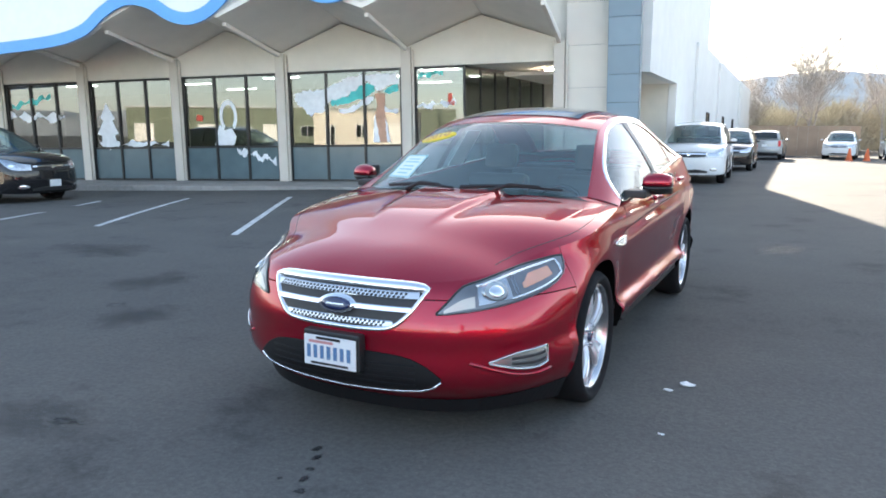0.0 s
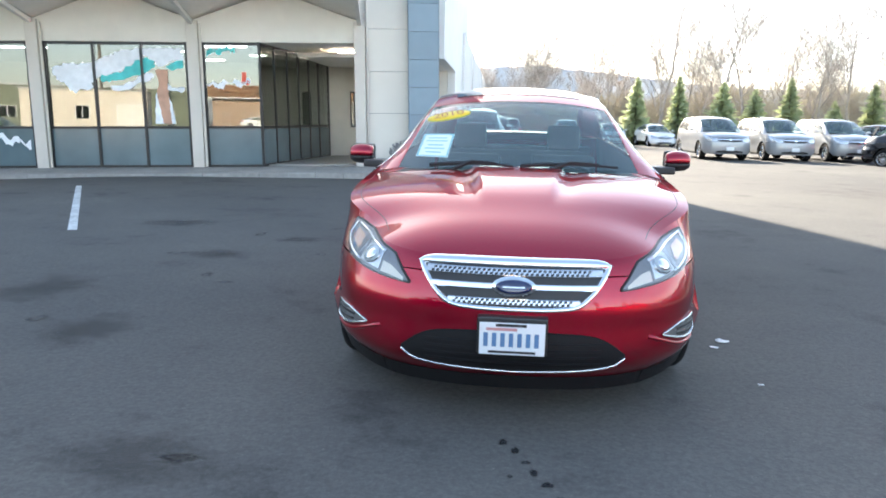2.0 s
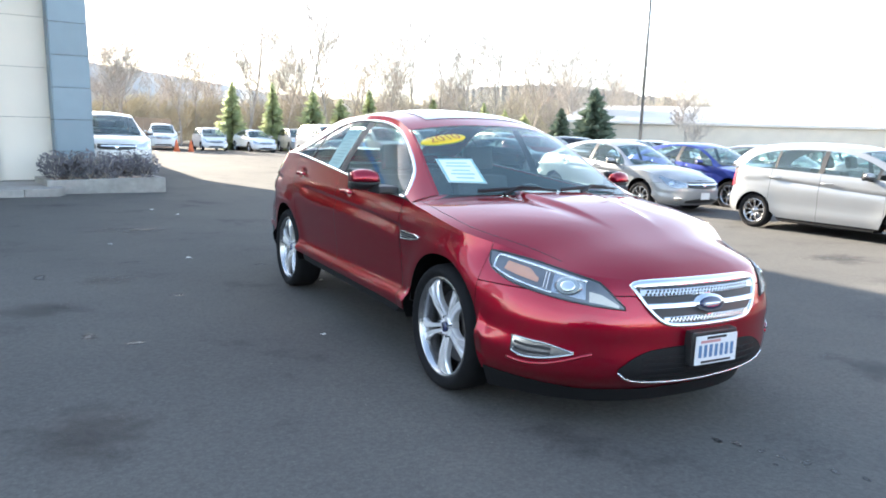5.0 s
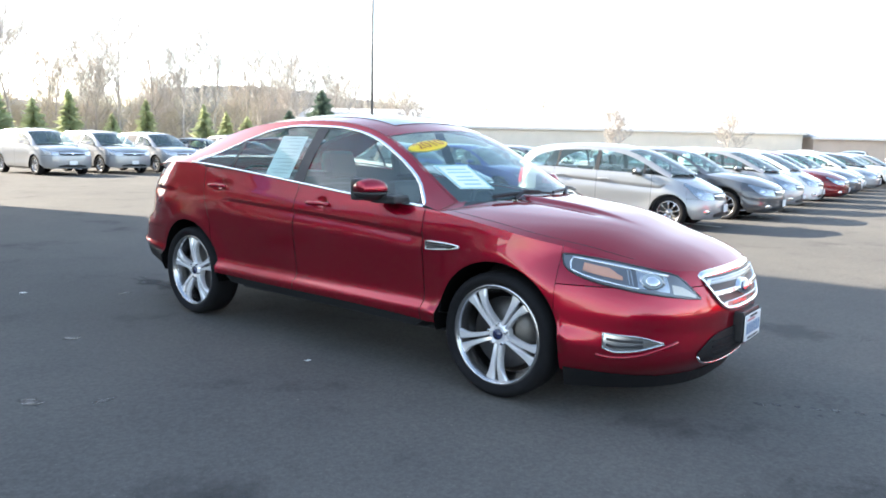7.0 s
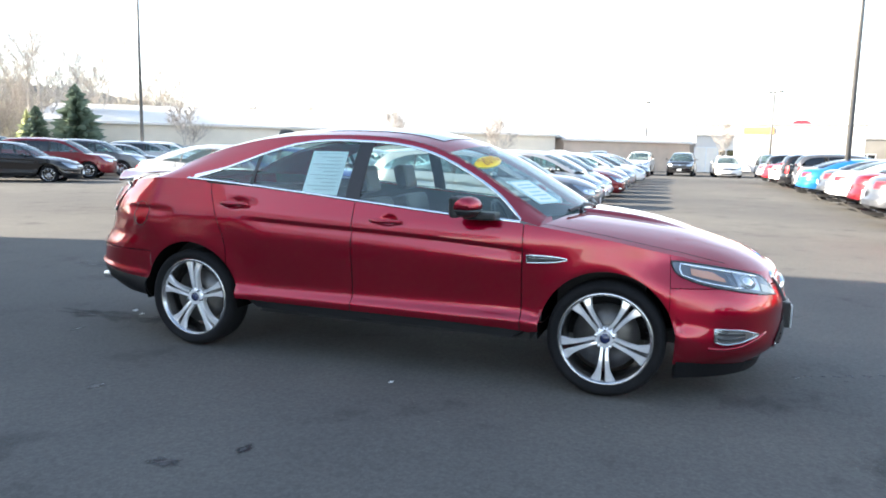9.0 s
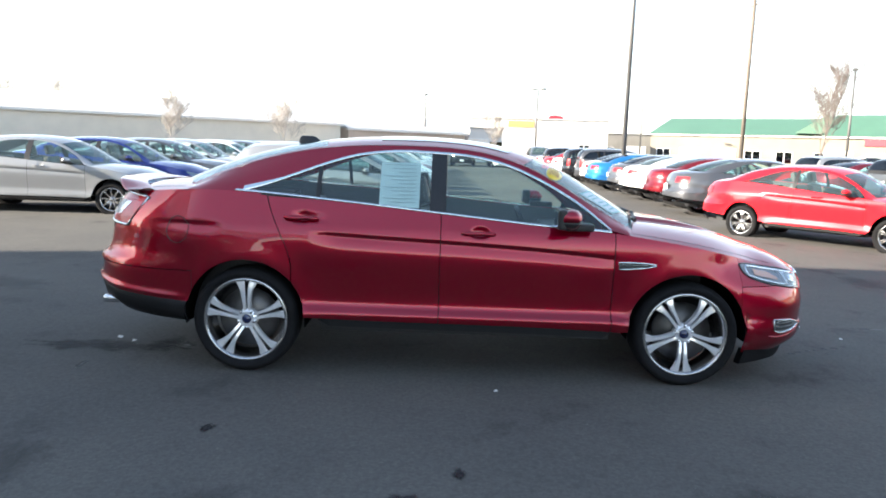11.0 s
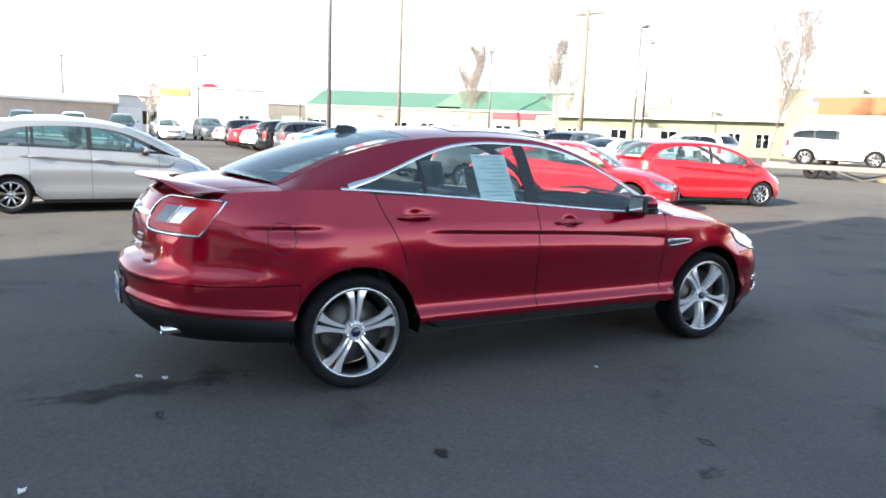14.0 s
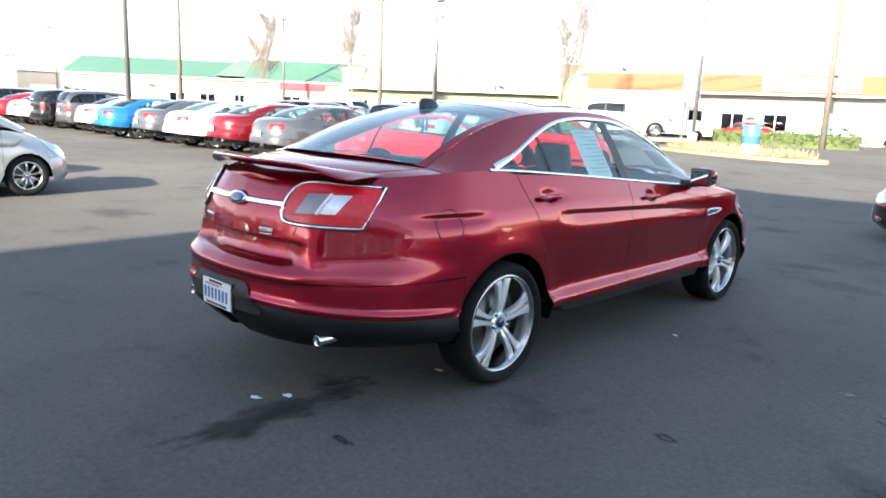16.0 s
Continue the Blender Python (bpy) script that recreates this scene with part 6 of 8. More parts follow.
    part("border", tube_on(T, ring, 0.008, 0.0085, True, 6), M_CHROME, tl, smooth=True)
    part("gasket", tube_on(T, ring, 0.001, 0.0135, True, 6), M_BLACKPLASTIC, tl, smooth=True)
    lean = lambda x0, x1: lambda a, z, l=0.0: T(a + (z - .955) * .42, z, l)
    S = lean(0, 0)
    part("clear_section", patch_on(S, .470, .565, const(.955), const(1.048), 0.0115, 8, 4, side < 0), M_LAMPBODY, tl, "clear reversing lamp", smooth=True)
    part("clear_section", patch_on(S, .585, .655, const(.957), const(1.046), 0.0115, 8, 4, side < 0), M_SATIN, tl, "clear reversing lamp", smooth=True)
    bm = bmesh.new()
    add_tube(bm, [S(.575, .955, .012), S(.575, 1.05, .012)], 0.009, 6)
    part("divider", bm, M_PLATE, tl)
    for z in (.945, 1.058):
        part("lamp_rib", tube_on(T, [(lerp(.43, .75, k / 10), z) for k in range(11)], .0085, .0022, n=5), M_REDLENS, tl)
    # exhaust tip
    bm = bmesh.new()
    add_lathe(bm, [(.026, -.06), (.028, .045), (.0265, .05), (.023, .035), (.020, -.05)], 20, "Y", (side * .62, 2.485, .355))
    part("exhaust_tip", bm, M_CHROME, hero, "chrome exhaust tip", smooth=True)
    # fuel flap on the right flank only
    if side < 0:
        n = 24
        bm = bmesh.new()
        add_tube(bm, [W(1.92 + .080 * math.cos(2 * math.pi * k / n), .896 + .087 * math.sin(2 * math.pi * k / n), .0005) for k in range(n)], .0028, 5, True)
        part("fuel_flap_seam", bm, M_BLACKPLASTIC, hero)
    # shut line between bonnet and wing
    bm = bmesh.new()
    add_tube(bm, [H.hood(y, side * .935) for y in [lerp(-2.2, -1.06, k / 16) for k in range(17)]], .0018, 5)
    part("bonnet_seam", bm, M_BLACKPLASTIC, hero)
    bm = bmesh.new()
    add_tube(bm, [H.hood(y, side * .86) for y in [lerp(1.95, 2.45, k / 8) for k in range(9)]], .002, 5)
    part("boot_seam", bm, M_BLACKPLASTIC, hero)
    bm = bmesh.new()
    add_tube(bm, [R(x, z, 0.0) for x, z in ((.49, .892), (.475, .85), (.455, .80), (.445, .76))], .003, 5)
    part("boot_seam", bm, M_BLACKPLASTIC, hero)

# lower intake, lip, splitter
i_lo = lambda x: sp([(0, .208), (.30, .224), (.43, .242), (.475, .262), (.503, .292)], abs(x))
i_hi = lambda x: sp([(0, .405), (.2, .402), (.35, .389), (.43, .356), (.503, .298)], abs(x))
li = part("lower_intake", patch_on(FR, -.502, .502, i_lo, i_hi, 0.005, 44, 6), M_DARKTRIM, hero, "black lower intake with bright lip", smooth=True)
xs = [lerp(-.5, .5, k / 30) for k in range(31)]
part("lip", tube_on(FR, [(x, i_lo(x)) for x in xs], 0.008, 0.0055), M_CHROME, li, smooth=True)
part("upper_lip", tube_on(FR, [(x, i_hi(x)) for x in xs], 0.004, 0.003), M_DARKTRIM, li, smooth=True)
for z in (.265, .295, .325, .355):
    part("slat", block_on(FR, -.39, .39, const(z - .004), const(z + .004), .003, .011, 20), M_DARKTRIM, li)
part("splitter", block_on(FR, -.80, .80, const(.10), const(.176), -.10, .004, 30), M_DARKTRIM, hero, "black front splitter")
for side in (-1, 1):
    W = lambda y, z, l=0.0, s_=side: H.wall(y, z, s_, l)
    part("splitter_end", block_on(W, -2.31, -1.875, const(.10), lambda y: lerp(.18, .215, (y + 2.31) / .43), -.06, .005, 14), M_DARKTRIM, hero, "black front splitter")
part("plate_bracket", box_bm(-.150, .150, -2.540, -2.47, .312, .478, bevel=0.008), M_BLACKPLASTIC, hero)
number_plate(hero, pose(0, -2.549, .388), 1)

# wipers, cowl
for x0, x1, dy in ((-.52, -.02, 0), (.02, .60, .02)):
    bm = bmesh.new()
    pts = [H.cap(-1.035 + .02 * math.sin(3 * k / 10) + dy * .5, lerp(x0, x1, k / 10) / .74) + Vector((0, -.012, .016)) for k in range(11)]
    add_tube(bm, pts, [.012] * 5 + [.008] * 6, 6)
    add_tube(bm, [pts[3] + Vector((0, -.02, -.03)), pts[5] + Vector((0, 0, .012)), pts[8] + Vector((0, 0, .01))], [.014, .010, .006], 6)
    part("wiper", bm, M_BLACKPLASTIC, hero)

# lying on the windscreen: year decal and a printed sheet
def on_screen(x0, y0, turn=0.0, lift=0.0):
    c, s_ = math.cos(radians(turn)), math.sin(radians(turn))

    def f(a, b, l=0.0):
        px, py = c * a - s_ * b, s_ * a + c * b
        y = y0 + py / 1.24
        e = H.edge(y)
        return H.cap(y, (x0 + px) / e.x) + Vector((0, -.55, .84)) * (l + lift)
    return f


def text_on(name, body, f, size, material, parent, lift):
    cu = bpy.data.curves.new(name, "FONT")
    cu.body, cu.size, cu.align_x, cu.align_y = body, size, "CENTER", "CENTER"
    ob = bpy.data.objects.new(name, cu)
    scene.collection.objects.link(ob)
    bpy.context.view_layer.update()
    me = bpy.data.meshes.new_from_object(ob)
    bpy.data.objects.remove(ob)
    for v in me.vertices:
        v.co = f(v.co.x, v.co.y, lift)
    me.materials.clear()
    me.materials.append(material)
    o = new(name, me)
    o.parent = parent
    return o


f = on_screen(-.465, -.525, 11)
dec = part("year_decal", oval_on(lambda a, b, l: f(a, b, l), 0, 0, .150, .056, .004), M_YELLOW, hero, "yellow oval year decal on windscreen", smooth=True)
text_on("year_lettering", "2010", f, .108, M_ORANGE, dec, .012)
f2 = on_screen(-.515, -.835, -5)
sheet = part("window_sheet", block_on(f2, -.105, .105, const(-.138), const(.138), .002, .004), M_PAPER, hero, "printed price sheet on windscreen")
for z, w in ((.085, .06), (.05, .07), (.0, .05), (-.04, .065), (-.085, .05)):
    part("bar", block_on(f2, -w, w, const(z - .006), const(z + .006), .0035, .0052, 4), M_INKTEAL, sheet)
for a0, a1, z0, z1 in ((-.10, .10, .124, .135), (-.10, .10, -.135, -.124), (-.103, -.092, -.124, .124), (.092, .103, -.124, .124)):
    part("border", block_on(f2, a0, a1, const(z0), const(z1), .0035, .0052, 4), M_INKTEAL, sheet)
FW = lambda a, b, l=0.0: H.flank(a, b, -1, -.010 + l)
st = part("window_sticker", block_on(FW, .335, .60, const(1.085), const(1.375), -.004, .0), M_PAPER, hero, "long white window sticker on rear door glass")
for k in range(11):
    z = 1.36 - k * .024
    part("bar", block_on(FW, .36, .575 - (k % 3) * .05, const(z - .0025), const(z + .0025), -.001, .0018, 4), M_INKGREY, st)

# roof: sunroof, aerial
sr = part("sunroof", skin([[H.cap(lerp(-.22, .62, i / 10), lerp(-.74, .74, k / 10)) + Vector((0, 0, .006)) for k in range(11)] for i in range(11)], True), M_OVALBLUE, hero, "dark glass sunroof panel", smooth=True)
bm = bmesh.new()
secs = []
for w, h, y0, y1 in ((.036, -.02, 1.12, 1.305), (.030, .014, 1.14, 1.30), (.018, .032, 1.165, 1.29), (.006, .041, 1.20, 1.28)):
    z = 1.497 + h
    secs.append([Vector((math.cos(a) * w, (y0 + y1) / 2 + math.sin(a) * (y1 - y0) / 2, z)) for a in [2 * math.pi * q / 14 for q in range(15)]])
add_grid(bm, secs)
bm.faces.new([bm.verts.new(p) for p in secs[-1][:-1]])
part("aerial_fin", bm, M_BLACKPLASTIC, hero, "black roof aerial fin", smooth=True)

# spoiler, boot trim, rear plate, valance
def deck(x, y):
    """Height of the boot lid under a point of the plan."""
    return H.hood(y, max(-1, min(1, x / H.belt(y).x))).z


bm = bmesh.new()
rows = []
for k in range(41):
    x = lerp(-.645, .645, k / 40)
    q = (x / .645) ** 2
    yt = 2.585 - .24 * q ** 1.15
    up = 1 - smooth01(.62, 1.0, abs(x) / .645)
    zt = deck(x, yt - .03) + .006 + .046 * up
    rows.append([Vector((x, yt - .20, deck(x, yt - .20) - .004)), Vector((x, yt - .15, deck(x, yt - .15) + .004 + .010 * up)), Vector((x, yt - .08, deck(x, yt - .08) + .005 + .028 * up)),
                 Vector((x, yt - .015, zt)), Vector((x, yt, zt - .003)), Vector((x, yt + .001, zt - .010)), Vector((x, yt - .03, zt - .016)), Vector((x, yt - .085, deck(x, yt - .085) - .002))])
add_grid(bm, rows, True)
bmesh.ops.recalc_face_normals(bm, faces=bm.faces)
part("spoiler", bm, RED, hero, "red boot-lid lip spoiler", smooth=True)
part("boot_bar", block_on(RR, -.385, .385, const(.975), const(1.002), -.004, .012, 26), M_CHROME, hero, "chrome bar across boot lid")
part("boot_emblem_rim", oval_on(RR, 0, .988, .083, .034, .016, rings=3), M_CHROME, hero, smooth=True)
part("boot_emblem", oval_on(RR, 0, .988, .070, .024, .0195, rings=3), M_OVALBLUE, hero, "dark blue oval emblem", smooth=True)
for x0, x1, z0, z1 in ((-.345, -.245, .845, .866), (-.34, -.25, .832, .839), (.23, .36, .862, .876)):
    part("boot_badge", block_on(RR, x0, x1, const(z0), const(z1), -.002, .006, 4), M_SATIN, hero, "small silver boot badge")
for side in (-1, 1):
    rows = []
    for y in [lerp(1.855, 2.699, (k / 24) ** .8) for k in range(25)]:
        lo_ = H.low(y)
        rows.append([H.wall(y, lo_ + .01, side, -.012), H.wall(y, lo_, side, .002), H.wall(y, lerp(lo_, .28, .5), side, -.006), H.wall(y, .285, side, -.03), H.wall(y, .272, side, -.10)])
    part("rear_valance", facing(skin(rows), (side, .5, 0)), M_DARKTRIM, hero, "black rear valance", smooth=True)
part("plate_recess", patch_on(RR, -.34, .34, const(.44), lambda x: lerp(.595, .47, smooth01(.22, .34, abs(x))), .005, 24, 5, True), M_BLACKPLASTIC, hero, smooth=True)
part("rear_plate_bracket", box_bm(-.150, .150, 2.690, 2.708, .412, .568, bevel=0.004), M_BLACKPLASTIC, hero)
number_plate(hero, pose(0, 2.713, .49, 0, 0, 180), 2)


# ---------------------------------------------------------------- the other vehicles
def scaled(spec, sx, sy, sz, **more):
    o = dict(spec)
    for k in ("yF", "yR", "Lf", "Lr", "cowl", "trunk"):
        o[k] = spec[k] * sy
    o["W"] = spec["W"] * sx
    o["axles"] = tuple(a * sy for a in spec["axles"])
    o["doors"] = tuple(a * sy for a in spec["doors"])
    o["handles"] = tuple(a * sy for a in spec["handles"])
    o["header"] = tuple(a * sy for a in spec["header"])
    for k in ("side", "front", "rear"):
        o[k] = [(z * sz, v * sx) for z, v in spec[k]]
    for k in ("shoulder", "spine", "sill", "crease", "dlo"):
        if k in spec:
            o[k] = [(y * sy, z * sz) for y, z in spec[k]]
    o["edge"] = [(y * sy, x * sx, z * sz) for y, x, z in spec["edge"]]
    o["bow"] = [(y * sy, b * sy, z * sz) for y, b, z in spec["bow"]]
    o["panes"] = [(a * sy, b * sy, w) for a, b, w in spec["panes"]]
    o["pillars"] = [(a * sy, b * sy) for a, b in spec["pillars"]]
    o["mirror"] = (spec["mirror"][0] * sy, spec["mirror"][1] * sz)
    o["bumper_cut"] = tuple(a * sz for a in spec["bumper_cut"])
    hz = spec["handle_z"]
    o["handle_z"] = lambda y: hz(y / sy) * sz
    o["track"] = spec["track"] * sx
    o.update(more)
    return o


SEDAN = scaled(TAURUS, .965, .945, .955, tyre=.325, hub=.325, arch=.362, rim=.225, tw=.21, ridge=False, Lf=.72, n=2.6)
COUPE = scaled(TAURUS, .94, .895, .915, tyre=.315, hub=.315, arch=.35, rim=.22, tw=.205, ridge=False, Lf=.75)
for spec in (SEDAN, COUPE):
    spec["rear_cut"] = False
    del spec["second_crease"]
COUPE["dimples"] = False
COUPE["doors"] = (-.86, .40, .40)
COUPE["panes"] = [(-.78, .36, 0), (.42, 1.28, 0)]
COUPE["pillars"] = [(.36, .42), (1.29, 1.34)]
HATCH = dict(
    yF=-2.02, yR=2.02, Lf=.72, Lr=.55, W=.85, n=2.6, axles=(-1.26, 1.27), hub=.302, arch=.335, tyre=.302, rim=.205, track=.735, tw=.185,
    side=[(.15, .05), (.24, .02), (.32, .0), (.45, .012), (.62, .0), (.76, .006), (.82, .018), (.9, .022), (1.0, .05), (1.1, .08)],
    front=[(.15, .10), (.22, .03), (.3, .0), (.45, .0), (.58, .03), (.68, .08), (.75, .14), (.9, .3)],
    rear=[(.2, .10), (.3, .02), (.42, .0), (.55, .0), (.65, .03), (.85, .05), (1.0, .09), (1.1, .14)],
    shoulder=[(-2.02, .69), (-1.9, .72), (-1.7, .78), (-1.4, .87), (-1.1, .945), (-.5, .985), (.3, 1.02), (1.2, 1.06), (1.7, 1.06), (2.02, 1.02)],
    spine=[(-2.02, .69), (-1.9, .76), (-1.7, .85), (-1.45, .925), (-1.2, .975), (1.8, 1.05), (2.02, 1.03)],
    sill=[(-2.02, .19), (-1.7, .2), (-.9, .215), (1.0, .23), (1.7, .26), (2.02, .28)],
    crease=[(-1.2, .72), (0, .80), (1.2, .90)],
    edge=[(-1.25, .715, .975), (-.95, .67, 1.14), (-.65, .63, 1.285), (-.35, .60, 1.385), (0, .59, 1.44), (.6, .59, 1.455), (1.2, .585, 1.43), (1.55, .58, 1.385), (1.70, .60, 1.28), (1.83, .64, 1.14), (1.92, .67, 1.05)],
    bow=[(-1.25, .24, 0), (-.35, .13, .045), (.6, 0, .065), (1.4, -.05, .055), (1.7, -.10, .03), (1.92, -.1, .0)],
    dlo=[(-1.12, .965), (-.9, 1.075), (-.6, 1.225), (-.3, 1.325), (0, 1.375), (.5, 1.39), (1.0, 1.365), (1.3, 1.30), (1.5, 1.20), (1.62, 1.09)],
    doors=(-.93, .12, 1.0), handles=(-.02, .90), handle_z=lambda y: .86 + .05 * y, header=(-.40, 1.50), cowl=-1.25, trunk=1.90,
    panes=[(-.75, .09, 0), (.17, .92, 0), (.97, 1.55, 0)], pillars=[(-.80, -.755), (.09, .17), (.925, .965)], mirror=(-.72, .94), bumper_cut=(.56, .60), seat_z=.36)
SUV = dict(
    yF=-2.27, yR=2.26, Lf=.62, Lr=.5, W=.91, n=2.8, axles=(-1.32, 1.31), hub=.348, arch=.395, tyre=.348, rim=.23, track=.785, tw=.22,
    side=[(.2, .05), (.3, .02), (.4, .0), (.55, .012), (.75, .0), (.9, .006), (.98, .02), (1.05, .03), (1.2, .08)],
    front=[(.18, .10), (.28, .02), (.4, .0), (.6, .0), (.75, .02), (.88, .07), (.96, .14), (1.1, .3)],
    rear=[(.22, .10), (.35, .02), (.48, .0), (.65, .0), (.75, .03), (.95, .04), (1.1, .06), (1.25, .1)],
    shoulder=[(-2.27, .87), (-2.1, .91), (-1.8, .965), (-1.4, 1.01), (-1.05, 1.05), (-.4, 1.08), (.5, 1.11), (1.5, 1.15), (2.0, 1.14), (2.26, 1.10)],
    spine=[(-2.27, .87), (-2.15, .95), (-1.9, 1.02), (-1.5, 1.07), (-1.1, 1.095), (2.0, 1.14), (2.26, 1.11)],
    sill=[(-2.27, .25), (-1.9, .26), (-.9, .28), (1.0, .29), (1.8, .33), (2.26, .36)],
    edge=[(-1.15, .735, 1.085), (-.85, .69, 1.27), (-.55, .65, 1.43), (-.3, .63, 1.535), (.1, .63, 1.59), (.8, .635, 1.615), (1.5, .63, 1.595), (1.85, .63, 1.54), (2.0, .65, 1.43), (2.1, .68, 1.27), (2.17, .70, 1.16)],
    bow=[(-1.15, .2, 0), (-.3, .12, .05), (.6, 0, .07), (1.6, -.05, .055), (2.0, -.08, .03), (2.17, -.08, .0)],
    dlo=[(-1.03, 1.07), (-.85, 1.18), (-.55, 1.345), (-.25, 1.455), (.1, 1.515), (.6, 1.535), (1.2, 1.525), (1.6, 1.49), (1.85, 1.38), (1.98, 1.20)],
    doors=(-.93, .12, 1.02), handles=(-.02, .92), handle_z=lambda y: .97 + .04 * y, header=(-.34, 1.86), cowl=-1.15, trunk=2.15,
    panes=[(-.85, .09, 0), (.19, .98, 1), (1.06, 1.88, 1)], pillars=[(.09, .19), (.985, 1.055)], mirror=(-.76, 1.06), bumper_cut=(.70, .70), seat_z=.5)


def dress(car, sh, tail, grille_mat=None, lite=False):
    """Lamps, grille, intake and plates of an ordinary car."""
    s = sh.s
    yF = s["yF"]
    zt = sh.top(yF)
    F, R = sh.front_at, sh.rear_at
    z0, z1 = zt - .17, zt - .025
    w = s["W"] * .50
    gr_ = part("grille", patch_on(F, -w, w, lambda x: z0 + .03 * (x / w) ** 2, lambda x: z1 - .005, .006, 14, 3), M_BLACKPLASTIC, car)
    part("bar", block_on(F, -w, w, const(lerp(z0, z1, .55)), const(lerp(z0, z1, .78)), .004, .018, 10), grille_mat or M_CHROME, gr_)
    part("badge", oval_on(F, 0, lerp(z0, z1, .6), .05, .04, .018, 14), M_CHROME, gr_)
    iz = s["sill"][0][1]
    part("lower_intake", patch_on(F, -w * 1.1, w * 1.1, lambda x: iz + .05, lambda x: iz + .15 - .04 * (x / w) ** 2, .006, 14, 3), M_BLACKPLASTIC, car)
    for side in (-1, 1):
        W = lambda y, z, l=0.0, s_=side: sh.wall(y, z, s_, l)
        y0, y1 = sh.y_front(w * 1.06), sh.y_front(w * 1.06) + .46
        lo = lambda y: lerp(zt - .15, sh.top(y) - .05, smooth01(y0 + .1, y1, y))
        hi = lambda y: sh.top(y) - lerp(.05, .012, smooth01(y0, y0 + .2, y))
        h = part("headlight", patch_on(W, y0, y1, lo, hi, .006, 10, 3, side > 0), M_SATIN, car, smooth=True)
        if lite:
            Q = lambda x, z, l=0.0, s_=side: R(s_ * x, z, l)
            part("tail_lamp", patch_on(Q, tail[0] * s["W"], tail[1] * s["W"], const(tail[2]), const(tail[3]), .010, 8, 3, side < 0), M_REDLENS, car, smooth=True)
            continue
        part("projector", oval_on(W, lerp(y0, y1, .4), lerp(lo(lerp(y0, y1, .4)), hi(lerp(y0, y1, .4)), .5), .05, .035, .008, 14), M_CHROME, h)
        part("lens", facing(patch_on(W, y0, y1, lo, hi, .013, 10, 3, side > 0), (side * .5, -.8, .2)), M_LENS, h)
        Q = lambda x, z, l=0.0, s_=side: R(s_ * x, z, l)
        part("tail_lamp", patch_on(Q, tail[0] * s["W"], tail[1] * s["W"], const(tail[2]), const(tail[3]), .010, 8, 3, side < 0), M_REDLENS, car, smooth=True)
        part("fog_lamp", oval_on(W, sh.y_front(s["W"] * .72), iz + .14, .05, .035, .006, 14), M_CHROME, car)
    zc = s["bumper_cut"][0]
    number_plate(car, pose(0, yF - .03, iz + .20), 3, False)
    number_plate(car, pose(0, s["yR"] - .02, max(.62, s["bumper_cut"][1] + .12), 0, 0, 180), 4, False)
    part("rear_valance", patch_on(R, -s["W"] * .8, s["W"] * .8, const(iz + .09), const(iz + .18), .006, 16, 2, True), M_BLACKPLASTIC, car)


PROTO = {}


def proto(kind, lite=False):
    key = (kind, lite)
    if key in PROTO:
        return PROTO[key]
    base = PAINTS["white"]
    if kind == "sedan":
        car, sh = build_car(SEDAN, "sedan", "four-door sedan parked on the lot", base, M_DARKGLASS if lite else None, style="nine", dense=.45 if lite else .65, lite=lite)
        part_tail = (.45, .84, .84, .98)
    elif kind == "coupe":
        car, sh = build_car(COUPE, "coupe", "two-door coupe parked on the lot", base, M_DARKGLASS if lite else None, style="seven", dense=.45 if lite else .65, lite=lite)
        part_tail = (.45, .84, .80, .94)
    elif kind == "hatch":
        car, sh = build_car(HATCH, "hatchback", "five-door hatchback parked on the lot", base, M_DARKGLASS if lite else None, style="nine", dense=.45 if lite else .65, lite=lite)
        part_tail = (.70, .90, .72, 1.0)
    else:
        car, sh = build_car(SUV, "suv", "sport utility car parked on the lot", base, M_DARKGLASS, style="seven", dense=.45 if lite else .65, lite=lite)
        part_tail = (.78, .93, .78, 1.1)
    dress(car, sh, part_tail, lite=lite)
    PROTO[key] = car
    return car


USED = set()


def put_car(kind, colour, x, y, rz, group, scale=1.0, z=None, note=""):
    lite = math.hypot(x, y) > 21
    base = proto(kind, lite)
    m = pose(x, y, gz(x, y) if z is None else z, 0, 0, rz) @ Matrix.Scale(scale, 4)
    if (kind, lite) not in USED:
        USED.add((kind, lite))
        c = base
        c.matrix_basis = m
    else:
        c = copy_thing(base, m.normalized() if scale == 1.0 else m)
        c.matrix_basis = m
    names = {"sedan": "four-door sedan", "coupe": "two-door coupe", "hatch": "five-door hatchback", "suv": "sport utility car"}
    tagged(c, "%s %s %s" % (colour, names[kind], note or "parked in a row on asphalt"), "car", group)
    for o in c.children_recursive:
        for sl in o.material_slots:
            if sl.material == PAINTS["white"] or (sl.material and sl.material.name in [p.name for p in PAINTS.values()]):
                sl.link = "OBJECT"
                sl.material = PAINTS[colour]
    return c


# beside the building
put_car("suv", "black", -15.85, 5.1, 98, "", 1.1, note="stopped in front of the showroom")
put_car("suv", "white", -1.3, 18.9, 2, "cars along the drive", 1.08, note="parked beside the white wall")
put_car("suv", "black", -1.0, 27.2, 0, "cars along the drive", 1.0, note="parked beside the white wall")
put_car("suv", "silver", -0.35, 42, 178, "cars along the drive", 1.0, note="parked far down the drive")
# light sedan row and hatch row
row = ["silver", "blue", "grey", "silver", "white", "grey", "black", "silver", "white", "black", "grey", "silver"]
for k, c in enumerate(row):
    put_car("sedan", c, 9.05 + 2.75 * k + rng.uniform(-.1, .1), 8.0 + rng.uniform(-.2, .2) + .05 * k, rng.uniform(-2, 3) + 2, "sedans in the middle row")
